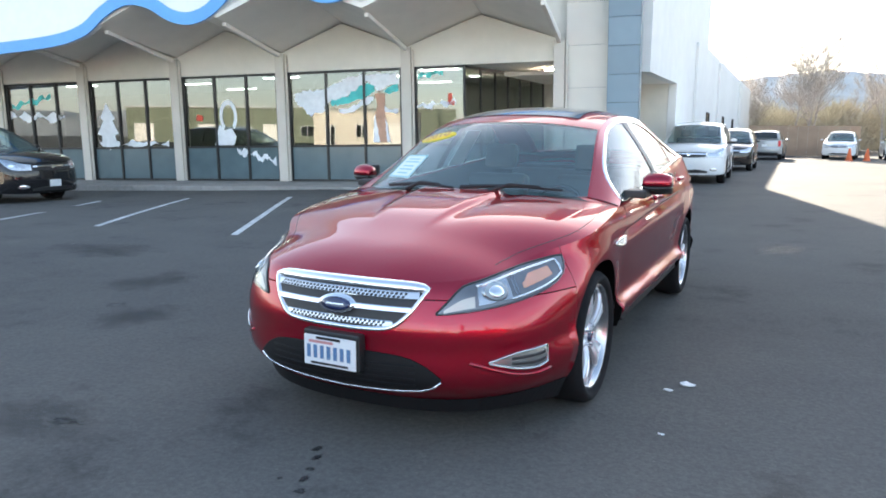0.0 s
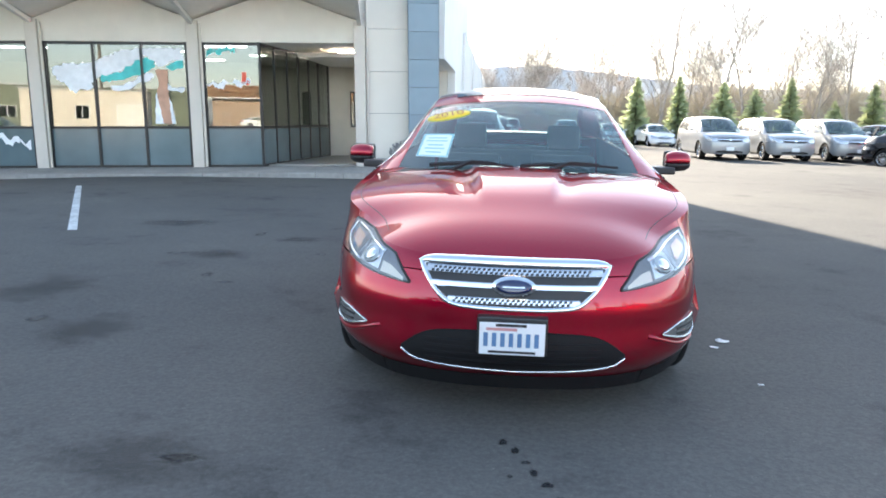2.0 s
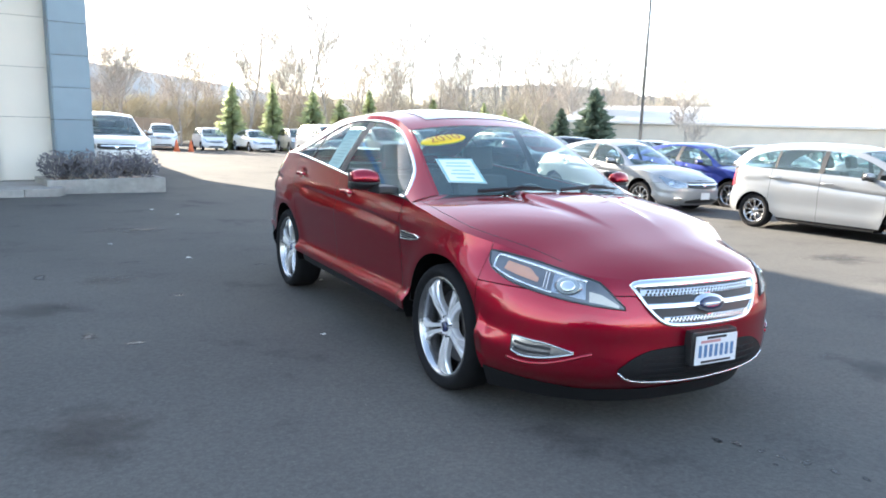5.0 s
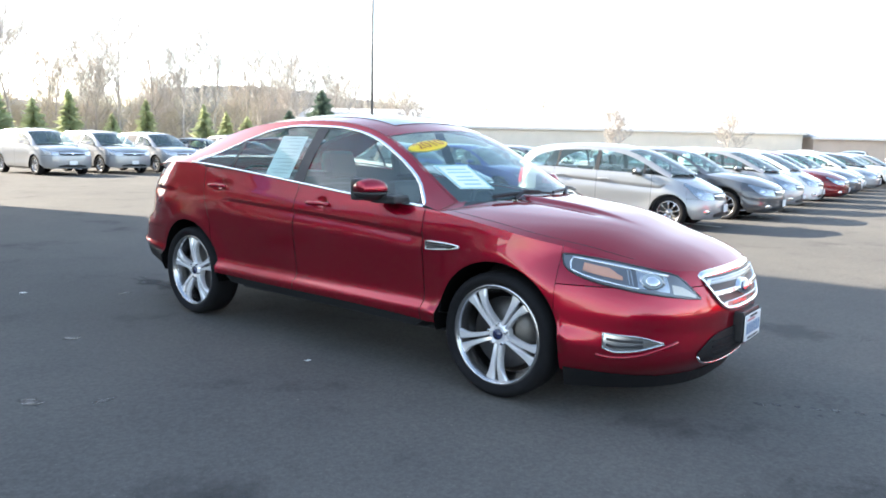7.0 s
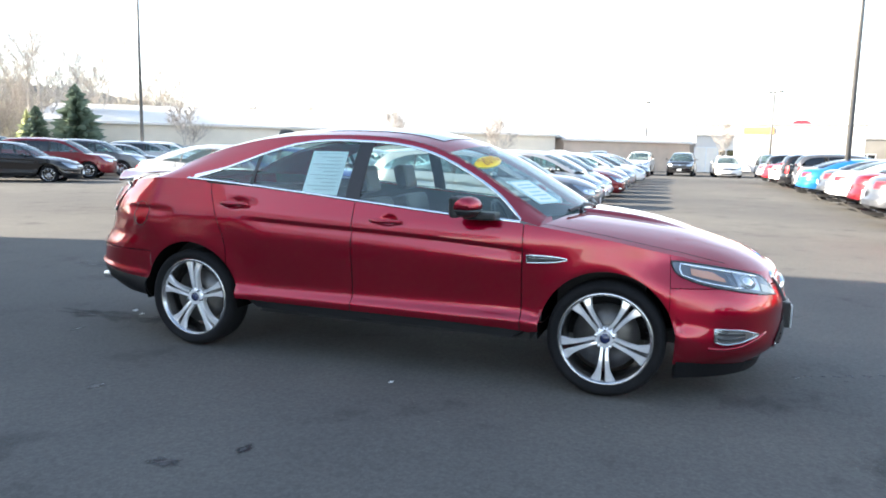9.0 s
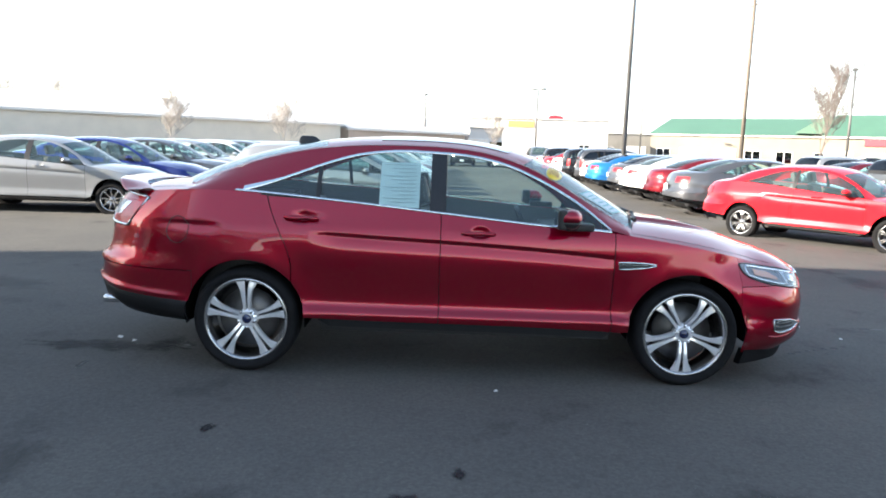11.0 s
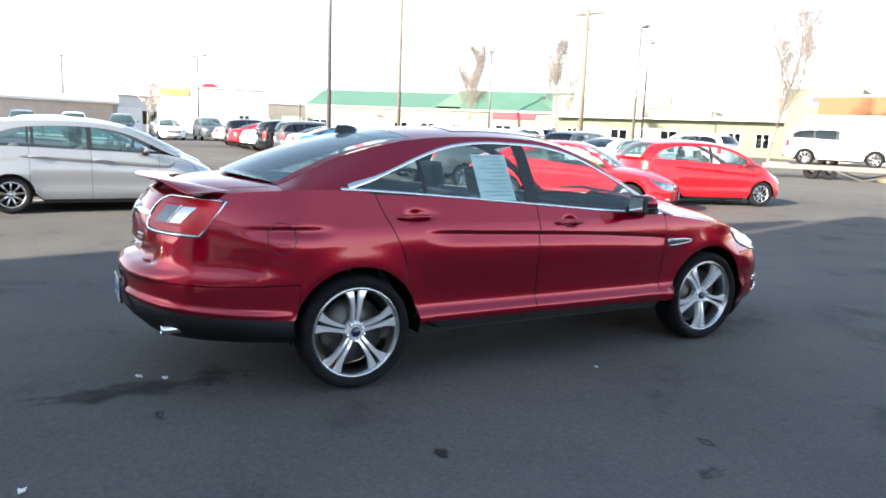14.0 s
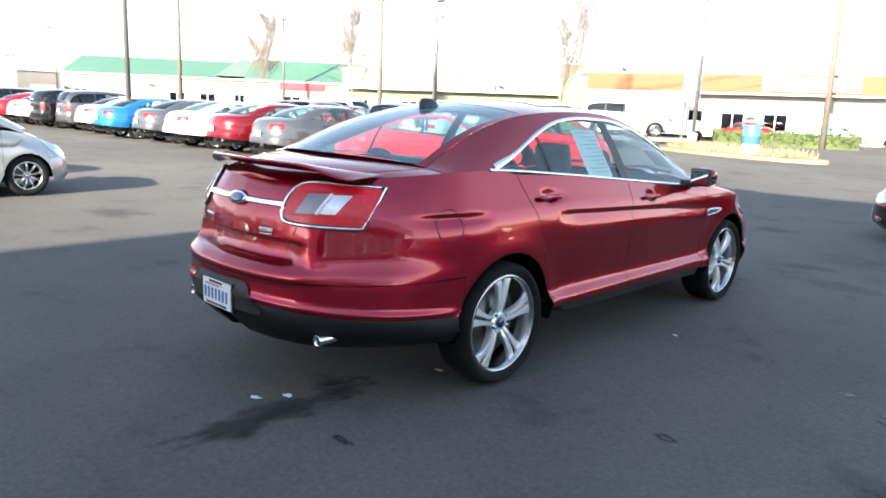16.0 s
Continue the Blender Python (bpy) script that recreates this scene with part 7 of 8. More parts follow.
row = [("hatch", "silver"), ("sedan", "grey"), ("hatch", "silver"), ("hatch", "white"), ("sedan", "maroon"), ("sedan", "grey"), ("hatch", "white"), ("sedan", "silver"),
       ("hatch", "grey"), ("sedan", "white"), ("hatch", "silver"), ("sedan", "black")]
for k, (kd, c) in enumerate(row):
    put_car(kd, c, 9.15 + 2.85 * k + rng.uniform(-.1, .1), 2.35 + rng.uniform(-.15, .15) + .06 * k, rng.uniform(-2, 3) + 3, "cars in the front row")
# row with tails towards the drive
row = [("sedan", "grey"), ("sedan", "maroon"), ("sedan", "white"), ("sedan", "grey"), ("sedan", "sky blue"), ("sedan", "white"), ("suv", "grey"), ("suv", "black"), ("sedan", "white"), ("sedan", "bright red"), ("suv", "black"), ("sedan", "silver")]
for k, (kd, c) in enumerate(row):
    put_car(kd, c, 13.0 + 2.62 * k, -8.2 + rng.uniform(-.2, .2) + .03 * k, rng.uniform(-3, 3) - 2, "cars in the tail-out row")
put_car("coupe", "bright red", 7.94, -7.1, -48, "", note="standing across the end of a row")
put_car("hatch", "bright red", 7.95, -10.95, -16, "", note="parked on sunlit asphalt")
put_car("hatch", "silver", 12.4, -14.2, 20, "cars behind the red ones")
put_car("sedan", "white", 15.6, -15.0, 20, "cars behind the red ones")
put_car("suv", "grey", 18.6, -16.2, 15, "cars behind the red ones")
put_car("sedan", "maroon", 22.0, -16.0, 15, "cars behind the red ones")
put_car("suv", "silver", 25.5, -17.0, 15, "cars behind the red ones")
put_car("suv", "white", 22.0, -25.5, 100, "cars near the street", 1.1)
put_car("suv", "white", 31.0, -21.5, 100, "cars near the street", 1.1)
put_car("suv", "grey", 37.0, -22.5, 95, "cars near the street")
# far rows
for k, (kd, c) in enumerate([("suv", "white"), ("suv", "grey"), ("suv", "white"), ("suv", "black"), ("sedan", "white"), ("suv", "grey"), ("sedan", "bright red")]):
    put_car(kd, c, 51.5 + .3 * k, 8.2 - 3.1 * k, -90 + rng.uniform(-4, 4), "cars across the far end", 1.05)
for k, (kd, c) in enumerate([("suv", "silver"), ("suv", "silver"), ("suv", "silver"), ("sedan", "black"), ("suv", "grey")]):
    put_car(kd, c, 8.6 + 2.68 * k, 27.2 + .35 * k, 3 if kd == "suv" else 24, "cars by the trees", 1.08)
for k, (kd, c) in enumerate([("sedan", "black"), ("suv", "maroon"), ("suv", "grey"), ("sedan", "black"), ("suv", "silver"), ("suv", "white"), ("sedan", "grey")]):
    put_car(kd, c, 15.3 + 3.1 * k, 22.4 + 1.15 * k, 33, "cars by the spruce")
for k, (kd, c) in enumerate([("suv", "white"), ("hatch", "white"), ("sedan", "white"), ("suv", "silver"), ("sedan", "grey")]):
    put_car(kd, c, 3.6 + 3.0 * k, 45.5, rng.uniform(-10, 10), "cars at the back fence")
put_car("sedan", "black", -3.1, -7.25, 91, "", note="with its nose in the building shade")
put_car("sedan", "mint", 13.6, -53, 80, "cars across the street")
put_car("suv", "white", 8.2, -55.5, 80, "cars across the street")
put_car("sedan", "bright red", 19.4, -53, 70, "cars across the street")
put_car("sedan", "white", -6, -57, 85, "cars across the street")


# ---------------------------------------------------------------- trailer, island, street things
tr = thing("car_trailer", "grey steel open car trailer with ramps", "trailer", pose(15.2, -27.6, -.045, 0, 0, -57.5))
for x in (-.8, .8):
    part("deck_rail", box_bm(x - .25, x + .25, -2.9, 3.0, .50, .56), M_STEELPOLE, tr)
    part("side_rail", box_bm(x * 1.32 - .04, x * 1.32 + .04, -2.9, 3.0, .40, .62), M_STEELPOLE, tr)
for y in (-2.5, -1.2, 0, 1.2, 2.5):
    part("cross_beam", box_bm(-1.0, 1.0, y - .05, y + .05, .40, .499), M_STEELPOLE, tr)
bm = bmesh.new()
add_tube(bm, [(0, -2.9, .45), (0, -4.4, .45)], .05, 8)
add_tube(bm, [(-.8, -2.9, .45), (0, -4.2, .45), (.8, -2.9, .45)], .04, 8)
part("drawbar", bm, M_STEELPOLE, tr)
for x in (-1.0, 1.0):
    bm = bmesh.new()
    add_tube(bm, [(x * 1.08, -2.6, .45), (x * 1.08, -1.0, .02), (x * 1.08, .2, .45)], .03, 6)
    part("brace", bm, M_STEELPOLE, tr)
    for y in (.3, 1.0):
        bm = bmesh.new()
        add_lathe(bm, [(.12, -.08), (.30, -.09), (.33, -.05), (.33, .05), (.30, .09), (.12, .08)], 20, "X", (x * .95, y, .33))
        part("tyre", bm, M_RUBBER, tr)
put_car("suv", "white", 15.2, -27.6, -57.5, "", 1.02, z=.535, note="loaded on a steel trailer")

bm = bmesh.new()
rows = []
for q in range(6):
    t = q / 5
    ring = []
    for k in range(33):
        a = 2 * math.pi * k / 32
        r = 1 - .999 * t
        ring.append(Vector((9.6 + 4.4 * r * math.cos(a) - .35 * r * math.sin(a), -27.2 + 1.7 * r * math.sin(a) - 1.5 * r * math.cos(a), (-.03, .12, .13, .18, .24, .26)[q] + (rng.uniform(0, .12) if q > 2 else 0))))
    rows.append(ring)
rows[1] = [Vector((p.x, p.y, .12)) for p in rows[0]]
add_grid(bm, rows)
bmesh.ops.remove_doubles(bm, verts=bm.verts, dist=1e-4)
bmesh.ops.recalc_face_normals(bm, faces=bm.faces)
tagged(part("kerbed_island", bm, M_STRAW), "kerbed island of dry straw-coloured grass", "island", kind="structure")
r = random.Random(8)
bm = bmesh.new()
for _ in range(1500):
    a, q = r.uniform(0, 6.28), math.sqrt(r.random()) * .9
    x, y = 9.6 + 4.4 * q * math.cos(a) - .35 * q * math.sin(a), -27.2 + 1.7 * q * math.sin(a) - 1.5 * q * math.cos(a)
    h, d = r.uniform(.15, .42), r.uniform(0, 6.28)
    vs = [bm.verts.new((x + .03 * math.cos(d), y + .03 * math.sin(d), .15)), bm.verts.new((x - .03 * math.cos(d), y - .03 * math.sin(d), .15)),
          bm.verts.new((x + r.uniform(-.15, .15), y + r.uniform(-.15, .15), .15 + h))]
    bm.faces.new(vs)
tagged(part("dry_grass", bm, M_STRAW), "tufts of dry grass on the island", "grass", kind="stuff")
bb = thing("plastic_barrel", "light blue plastic barrel on a white base", "barrel", pose(8.5, -26.3, .12))
bm = bmesh.new()
add_lathe(bm, [(.001, .42), (.33, .42), (.36, .46), (.35, .75), (.37, .78), (.35, .81), (.36, 1.15), (.33, 1.22), (.001, 1.22)], 24, "Z")
part("drum", bm, M_BARRELBLUE, bb, smooth=True)
bm = bmesh.new()
add_lathe(bm, [(.001, 0), (.40, 0), (.40, .08), (.34, .42), (.001, .42)], 8, "Z")
part("base", bm, M_SIGNWHITE, bb)
for k in range(1, 3):
    c = thing("traffic_cone", "orange traffic cone by the back fence", "cone", pose(3.0 + .9 * k, 41 + .4 * k, -.045), "cones")
    bm = bmesh.new()
    add_lathe(bm, [(.17, .03), (.04, .7), (.001, .7)], 12, "Z")
    part("body", bm, M_CONE, c)
    part("base", box_bm(-.2, .2, -.2, .2, 0, .03), M_CONE, c)

# hedge by the street
hd = thing("hedge", "clipped green hedge along the street", "hedge")
bm = bmesh.new()
for k in range(26):
    t = k / 25
    leaf_clump(bm, (lerp(20.5, 9.5, t), lerp(-42.0, -46.2, t), .5), (.5, .55, .52), 260, r, .10, 1)
part("foliage", bm, M_HEDGE, hd)
part("core", box_bm(-6, 6, -.3, .3, -.03, .85, pose(15, -44.1, -.045, 0, 0, 20.9)), M_HEDGE, hd)


def motorhome(x, y, rz, L, Hh):
    v = thing("box_truck", "large white box truck parked by the street", "truck", pose(x, y, -.045, 0, 0, rz), "box trucks")
    part("box", box_bm(-1.15, 1.15, -L / 2 + 1.4, L / 2, .6, Hh, bevel=.06), PAINTS["white"], v)
    bm = bmesh.new()
    prof = [(-L / 2 + 1.4, .55), (-L / 2 - .2, .55), (-L / 2 - .25, 1.2), (-L / 2 + .1, 1.35), (-L / 2 + .7, 2.2), (-L / 2 + 1.4, 2.3)]
    add_poly_prism(bm, [(-1.0, a, b) for a, b in prof], (2.0, 0, 0))
    part("cab", bm, PAINTS["white"], v)
    part("cab_window", box_bm(-1.01, -1.004, -L / 2 + .5, -L / 2 + 1.25, 1.45, 2.05), M_DARKGLASS, v)
    part("cab_window", box_bm(1.004, 1.01, -L / 2 + .5, -L / 2 + 1.25, 1.45, 2.05), M_DARKGLASS, v)
    for a in (-L / 2 + .7, L / 2 - 1.4):
        for x2 in (-.95, .95):
            bm = bmesh.new()
            add_lathe(bm, [(.2, -.12), (.4, -.13), (.43, -.08), (.43, .08), (.4, .13), (.2, .12)], 20, "X", (x2, a, .43))
            part("tyre", bm, M_RUBBER, v)


motorhome(19.5, -37.5, -62, 7.5, 3.1)


# ---------------------------------------------------------------- buildings across the lot and the street
def facade_box(name, label, p0, p1, depth, h, wall_mat, roof_mat=None, ridge=None, band=None, doors=0, seed=0, overhang=.25):
    """A low building on the line p0 to p1 (its front faces left of that line), with openings, band and roof."""
    p0, p1 = Vector((*p0, 0)), Vector((*p1, 0))
    L = (p1 - p0).length
    a = math.degrees(math.atan2((p1 - p0).y, (p1 - p0).x))
    b = thing(name, label, "building", pose(p0.x, p0.y, -.045, 0, 0, a))
    part("wall", box_bm(0, L, -depth, 0, -.1, h), wall_mat, b)
    r_ = random.Random(seed)
    if ridge:
        bm = bmesh.new()
        o = overhang
        add_poly_prism(bm, [(-o, o, h + .01), (-o, -depth / 2, ridge), (-o, -depth - o, h + .01)], (L + 2 * o, 0, 0))
        part("roof", bm, roof_mat or M_METALROOF, b)
        part("eave", box_bm(-o, L + o, .0, o + .02, h - .16, h), M_SOFFIT, b)
    else:
        part("roof", box_bm(-.15, L + .15, -depth - .15, .15, h + .004, h + .14), roof_mat or M_METALROOF, b)
    if band:
        part("fascia", box_bm(-.3, L + .3, .004, .9, h - band[0], h - .02), band[1], b)
        part("fascia_trim", box_bm(-.3, L + .3, .004, .94, h - band[0] - .12, h - band[0] - .004), M_SIGNWHITE, b)
    for k in range(doors):
        u = L * (k + .5) / doors + r_.uniform(-.4, .4)
        w, hh = r_.choice([(1.2, 1.3), (1.8, 1.3), (1.0, 2.1), (2.6, 2.4)])
        z0 = 0 if hh > 2 else .9
        wn_ = part("window", box_bm(u - w / 2, u + w / 2, .003, .03, z0, z0 + hh), M_DARKGLASS if hh < 2.2 else M_SOFFIT, b)
        bm = bmesh.new()
        for q in (u - w / 2, u + w / 2, u):
            add_box(bm, q - .04, q + .04, .003, .06, z0, z0 + hh)
        add_box(bm, u - w / 2, u + w / 2, .031, .055, z0 + hh - .06, z0 + hh)
        part("frame", bm, M_SIGNWHITE, wn_)
    return b, L


facade_box("warehouse", "long tan metal warehouse with pale roof", (57, 9.5), (33.5, 42), 16, 3.1, M_TAN, ridge=4.7, doors=0, seed=1)
facade_box("storage_shed", "pale brown low shed with pale metal roof", (67.5, -1.5), (58.5, 9.0), 9, 2.8, M_SHEDTAN, ridge=4.3, doors=0, seed=2)
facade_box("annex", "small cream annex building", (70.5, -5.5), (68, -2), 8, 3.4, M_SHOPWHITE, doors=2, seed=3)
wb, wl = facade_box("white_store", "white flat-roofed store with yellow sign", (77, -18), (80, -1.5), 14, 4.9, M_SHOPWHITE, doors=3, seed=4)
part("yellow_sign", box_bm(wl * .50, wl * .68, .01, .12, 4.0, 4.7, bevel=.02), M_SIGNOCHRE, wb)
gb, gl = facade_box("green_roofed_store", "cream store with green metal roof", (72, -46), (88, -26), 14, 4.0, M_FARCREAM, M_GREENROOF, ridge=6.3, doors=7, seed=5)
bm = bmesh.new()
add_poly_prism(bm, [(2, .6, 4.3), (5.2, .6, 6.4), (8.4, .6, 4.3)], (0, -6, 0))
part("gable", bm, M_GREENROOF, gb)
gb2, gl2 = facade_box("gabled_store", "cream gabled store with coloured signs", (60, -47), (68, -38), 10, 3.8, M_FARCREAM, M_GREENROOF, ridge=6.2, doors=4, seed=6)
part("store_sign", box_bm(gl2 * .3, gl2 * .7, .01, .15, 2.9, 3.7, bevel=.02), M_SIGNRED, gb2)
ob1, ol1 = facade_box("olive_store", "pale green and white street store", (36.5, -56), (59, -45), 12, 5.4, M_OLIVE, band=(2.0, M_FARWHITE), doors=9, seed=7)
ol = part("corner_block", box_bm(-3.6, 2.2, -6, .95, 0, 6.2), M_OLIVE, ob1)
sg1 = part("store_sign", box_bm(-2.1, .5, .96, 1.1, 4.6, 5.7, bevel=.03), M_SIGNWHITE, ob1)
part("bar", box_bm(-1.8, .2, 1.101, 1.13, 5.0, 5.5), M_SIGNRED, sg1)
sg2 = part("store_sign", box_bm(ol1 * .5, ol1 * .5 + 3.0, .91, 1.05, 4.3, 5.5, bevel=.03), M_BRICKISH, ob1)
part("bar", box_bm(ol1 * .5 + .4, ol1 * .5 + 2.6, 1.051, 1.08, 4.6, 5.2), M_SIGNWHITE, sg2)
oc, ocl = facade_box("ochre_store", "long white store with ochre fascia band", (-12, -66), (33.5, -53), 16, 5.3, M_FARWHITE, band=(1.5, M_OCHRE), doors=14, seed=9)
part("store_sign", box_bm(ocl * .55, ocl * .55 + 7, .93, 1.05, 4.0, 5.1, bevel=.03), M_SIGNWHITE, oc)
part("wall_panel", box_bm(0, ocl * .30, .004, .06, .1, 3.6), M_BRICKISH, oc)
# unseen; its olive stands in for dark trees mirrored in the showroom windows
facade_box("west_store", "unseen low olive store, darkened for the window reflections", (-60, -62), (-15, -68), 14, 4.6, M_OLIVE, doors=10, seed=10)
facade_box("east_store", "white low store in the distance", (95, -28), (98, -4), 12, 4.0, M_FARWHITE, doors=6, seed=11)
facade_box("yellow_store", "yellow and white low store across the street", (-28, -44), (-17, -45), 10, 3.6, M_TAN, doors=3, seed=12)


# red oval sign on a post, store pylon
rs = thing("oval_sign", "red and white oval sign on a tall post", "sign", pose(84, -13, -.045))
bm = bmesh.new()
add_tube(bm, [(0, 0, 0), (0, 0, 4.8)], .12, 8)
part("post", bm, M_STEELPOLE, rs)
bm = bmesh.new()
add_lathe(bm, [(.001, -.15), (1.0, -.15), (1.05, 0), (1.0, .15), (.001, .15)], 28, "X")
for v in bm.verts:
    v.co.y *= .95
    v.co.z = v.co.z * .42 + 5.3
part("face", bm, M_SIGNRED, rs)
py = thing("pylon_sign", "grey pylon sign with printed panels", "sign", pose(16.2, -36.6, -.045, 0, 0, 25))
part("panel", box_bm(-.5, .5, -.12, .12, 2.5, 5.2, bevel=.03), M_SIGNWHITE, py)
for k, (z0, z1, mt) in enumerate(((4.65, 5.1, M_INKGREY), (4.0, 4.5, M_PLATERED), (3.3, 3.85, M_INKGREY), (2.6, 3.15, M_STEELPOLE))):
    part("bar", box_bm(-.42, .42, .121, .14, z0, z1), mt, py)
    part("bar", box_bm(-.42, .42, -.14, -.121, z0, z1), mt, py)
bm = bmesh.new()
add_tube(bm, [(-.35, 0, 0), (-.35, 0, 2.5)], .08, 8)
part("leg", bm, M_STEELPOLE, py)
bm = bmesh.new()
add_tube(bm, [(.35, 0, 0), (.35, 0, 2.5)], .08, 8)
part("leg", bm, M_STEELPOLE, py)


# ---------------------------------------------------------------- poles and wires
def light_pole(x, y, h, heads=2, turn=0, base=True):
    p = thing("lamp_post", "tall grey steel parking-lot lamp post", "lamp post", pose(x, y, -.045, 0, 0, turn), "lamp posts")
    bm = bmesh.new()
    add_tube(bm, [(0, 0, 0), (0, 0, h)], [.105, .07], 10)
    part("pole", bm, M_STEELPOLE, p, smooth=True)
    if base:
        bm = bmesh.new()
        add_lathe(bm, [(.001, .75), (.26, .75), (.28, .7), (.28, 0)], 16, "Z")
        part("footing", bm, M_CONCRETE, p)
    for k in range(heads):
        s = -1 if k else 1
        part("arm", box_bm(min(.05 * s, .5 * s), max(.05 * s, .5 * s), -.03, .03, h - .06, h), M_STEELPOLE, p)
        part("head", box_bm(min(.4 * s, 1.05 * s), max(.4 * s, 1.05 * s), -.18, .18, h - .08, h + .06, bevel=.02), M_STEELPOLE, p)


def wood_pole(x, y, h, arm=2.2, turn=0, lean=0):
    p = thing("utility_pole", "weathered wooden utility pole with crossarm", "utility pole", pose(x, y, -.045, lean, 0, turn), "utility poles")
    bm = bmesh.new()
    add_tube(bm, [(0, 0, -.2), (0, 0, h)], [.19, .14], 10)
    part("pole", bm, M_WOODPOLE, p, smooth=True)
    part("crossarm", box_bm(-arm / 2, arm / 2, -.18, -.09, h - .45, h - .30), M_WOODPOLE, p)
    part("crossarm", box_bm(-arm / 3, arm / 3, -.18, -.09, h - 1.5, h - 1.38), M_WOODPOLE, p)
    for u in (-arm * .45, -arm * .2, arm * .2, arm * .45):
        bm = bmesh.new()
        add_lathe(bm, [(.03, h - .30), (.05, h - .22), (.02, h - .16), (.001, h - .16)], 8, "Z", (u, -.135, 0))
        part("insulator", bm, M_SATIN, p)


light_pole(30, 29.5, 15, 2, 40)
light_pole(25.1, -7.3, 14, 2, 10)
light_pole(46.5, -28.5, 7.8, 1, 150)
light_pole(32.3, -31.2, 8.6, 1, 160)
light_pole(40.7, -39.9, 9.0, 1, 160)
light_pole(15.6, -36.0, 10.5, 2, 30)
light_pole(62, -8, 7, 2, 30)
light_pole(78, -22, 8, 1, 30)
light_pole(66, 2.5, 6.5, 1, 0)
wood_pole(38.4, -31.6, 10.6, 2.4, 20)
wood_pole(59, -26, 16, 2.6, 10)
wood_pole(11.0, -44.3, 13, 2.6, 70, 0)
wood_pole(-22, -50, 12, 2.4, 80)
fl = thing("flood_light", "pair of round floodlights on the lamp post", "lamp", pose(15.6, -36.0, -.045, 0, 0, 30))
for s in (-1, 1):
    bm = bmesh.new()
    add_lathe(bm, [(.001, -.2), (.22, -.1), (.30, .12), (.001, .12)], 14, "Y", (s * .85, 0, 6.1))
    part("head", bm, M_STEELPOLE, fl)
part("bracket", box_bm(-.85, .85, -.03, .03, 5.78, 5.84), M_STEELPOLE, fl)


def wire(a, b, sag):
    bm = bmesh.new()
    pts = [Vector(a).lerp(Vector(b), k / 14) - Vector((0, 0, sag * 4 * (k / 14) * (1 - k / 14))) for k in range(15)]
    add_tube(bm, pts, .022, 5)
    tagged(part("overhead_wire", bm, M_WIRE), "black overhead wire strung between poles", "wire", "overhead wires")


for dz in (0, -.15, -1.2):
    wire((11.0, -44.3, 12.5 + dz), (38.4, -31.6, 10.2 + dz), .8)
    wire((38.4, -31.6, 10.2 + dz), (59, -26, 13 + dz), .8)
    wire((-22, -50, 11.6 + dz), (11.0, -44.3, 12.5 + dz), .9)


# ---------------------------------------------------------------- trees
def bare_tree(x, y, h, spread, seed, name="bare_tree", upright=.55, label="tall bare winter tree", fine=1.0, tw=1.0, twig_mat=None, bark=None):
    r = random.Random(seed)
    bark = bark or M_PALEBARK
    t = thing(name, label, "tree", pose(x, y, gz(x, y)), "bare trees")
    bm = bmesh.new()
    tw_v, tw_f = [], []

    def twig(p, q, w):
        d = (q - p).cross(Vector((r.uniform(-1, 1), r.uniform(-1, 1), .2)))
        d = d.normalized() * w if d.length > 1e-6 else Vector((w, 0, 0))
        i = len(tw_v)
        tw_v.extend((p - d, p + d, q))
        tw_f.append((i, i + 1, i + 2))

    def limb(p, d, l, rad, depth):
        pts, rs, q = [p], [rad], p
        n = 6 if depth == 0 else 3
        for k in range(n):
            w = (.13 if upright < 1.1 else .05) if depth == 0 else .30
            d = (d + Vector((r.uniform(-w, w), r.uniform(-w, w), .10 * upright))).normalized()
            q = q + d * l / n
            pts.append(q)
            rs.append(max(.006, rad * (1 - (.75 if depth == 0 else .7) * (k + 1) / n)))
        add_tube(bm, pts, rs, 5 if depth < 2 else 3, caps=False)
        kids = (int(15 * fine), int(9 * fine), 0)[depth]
        for k in range(kids):
            s = (k + r.random()) / kids
            s = .25 + .75 * s
            i = min(n - 1, int(s * n))
            b = pts[i].lerp(pts[i + 1], s * n - i)
            a = r.uniform(0, 6.28)
            e = Vector((math.cos(a) * spread, math.sin(a) * spread, upright + r.uniform(-.1, .4))).normalized()
            limb(b, (d * .25 + e).normalized(), l * (.50 if depth == 0 else .56) * (1.15 - .62 * s) * r.uniform(.8, 1.2), rad * (.34 if depth == 0 else .4) * (1.1 - .5 * s), depth + 1)
        if depth >= 1:
            for k in range(int((9 if depth == 1 else 9) * fine)):
                s = r.uniform(.2, 1)
                i = min(n - 1, int(s * n))
                b = pts[i].lerp(pts[i + 1], s * n - i)
                e = (d * .8 + Vector((r.uniform(-1, 1), r.uniform(-1, 1), r.uniform(-.2, .9)))).normalized()
                q = b + e * l * r.uniform(.25, .6)
                twig(b, q, .014 * tw)
                twig(b.lerp(q, .5), b.lerp(q, .5) + (e + Vector((r.uniform(-.8, .8), r.uniform(-.8, .8), .3))).normalized() * l * .26, .010 * tw)

    limb(Vector((0, 0, -.1)), Vector((0, 0, 1)), h * .95, h * .012, 0)
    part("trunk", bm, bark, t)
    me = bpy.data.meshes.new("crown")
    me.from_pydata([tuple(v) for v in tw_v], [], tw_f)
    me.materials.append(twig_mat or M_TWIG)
    o = new("crown", me)
    o.parent = t
    return t


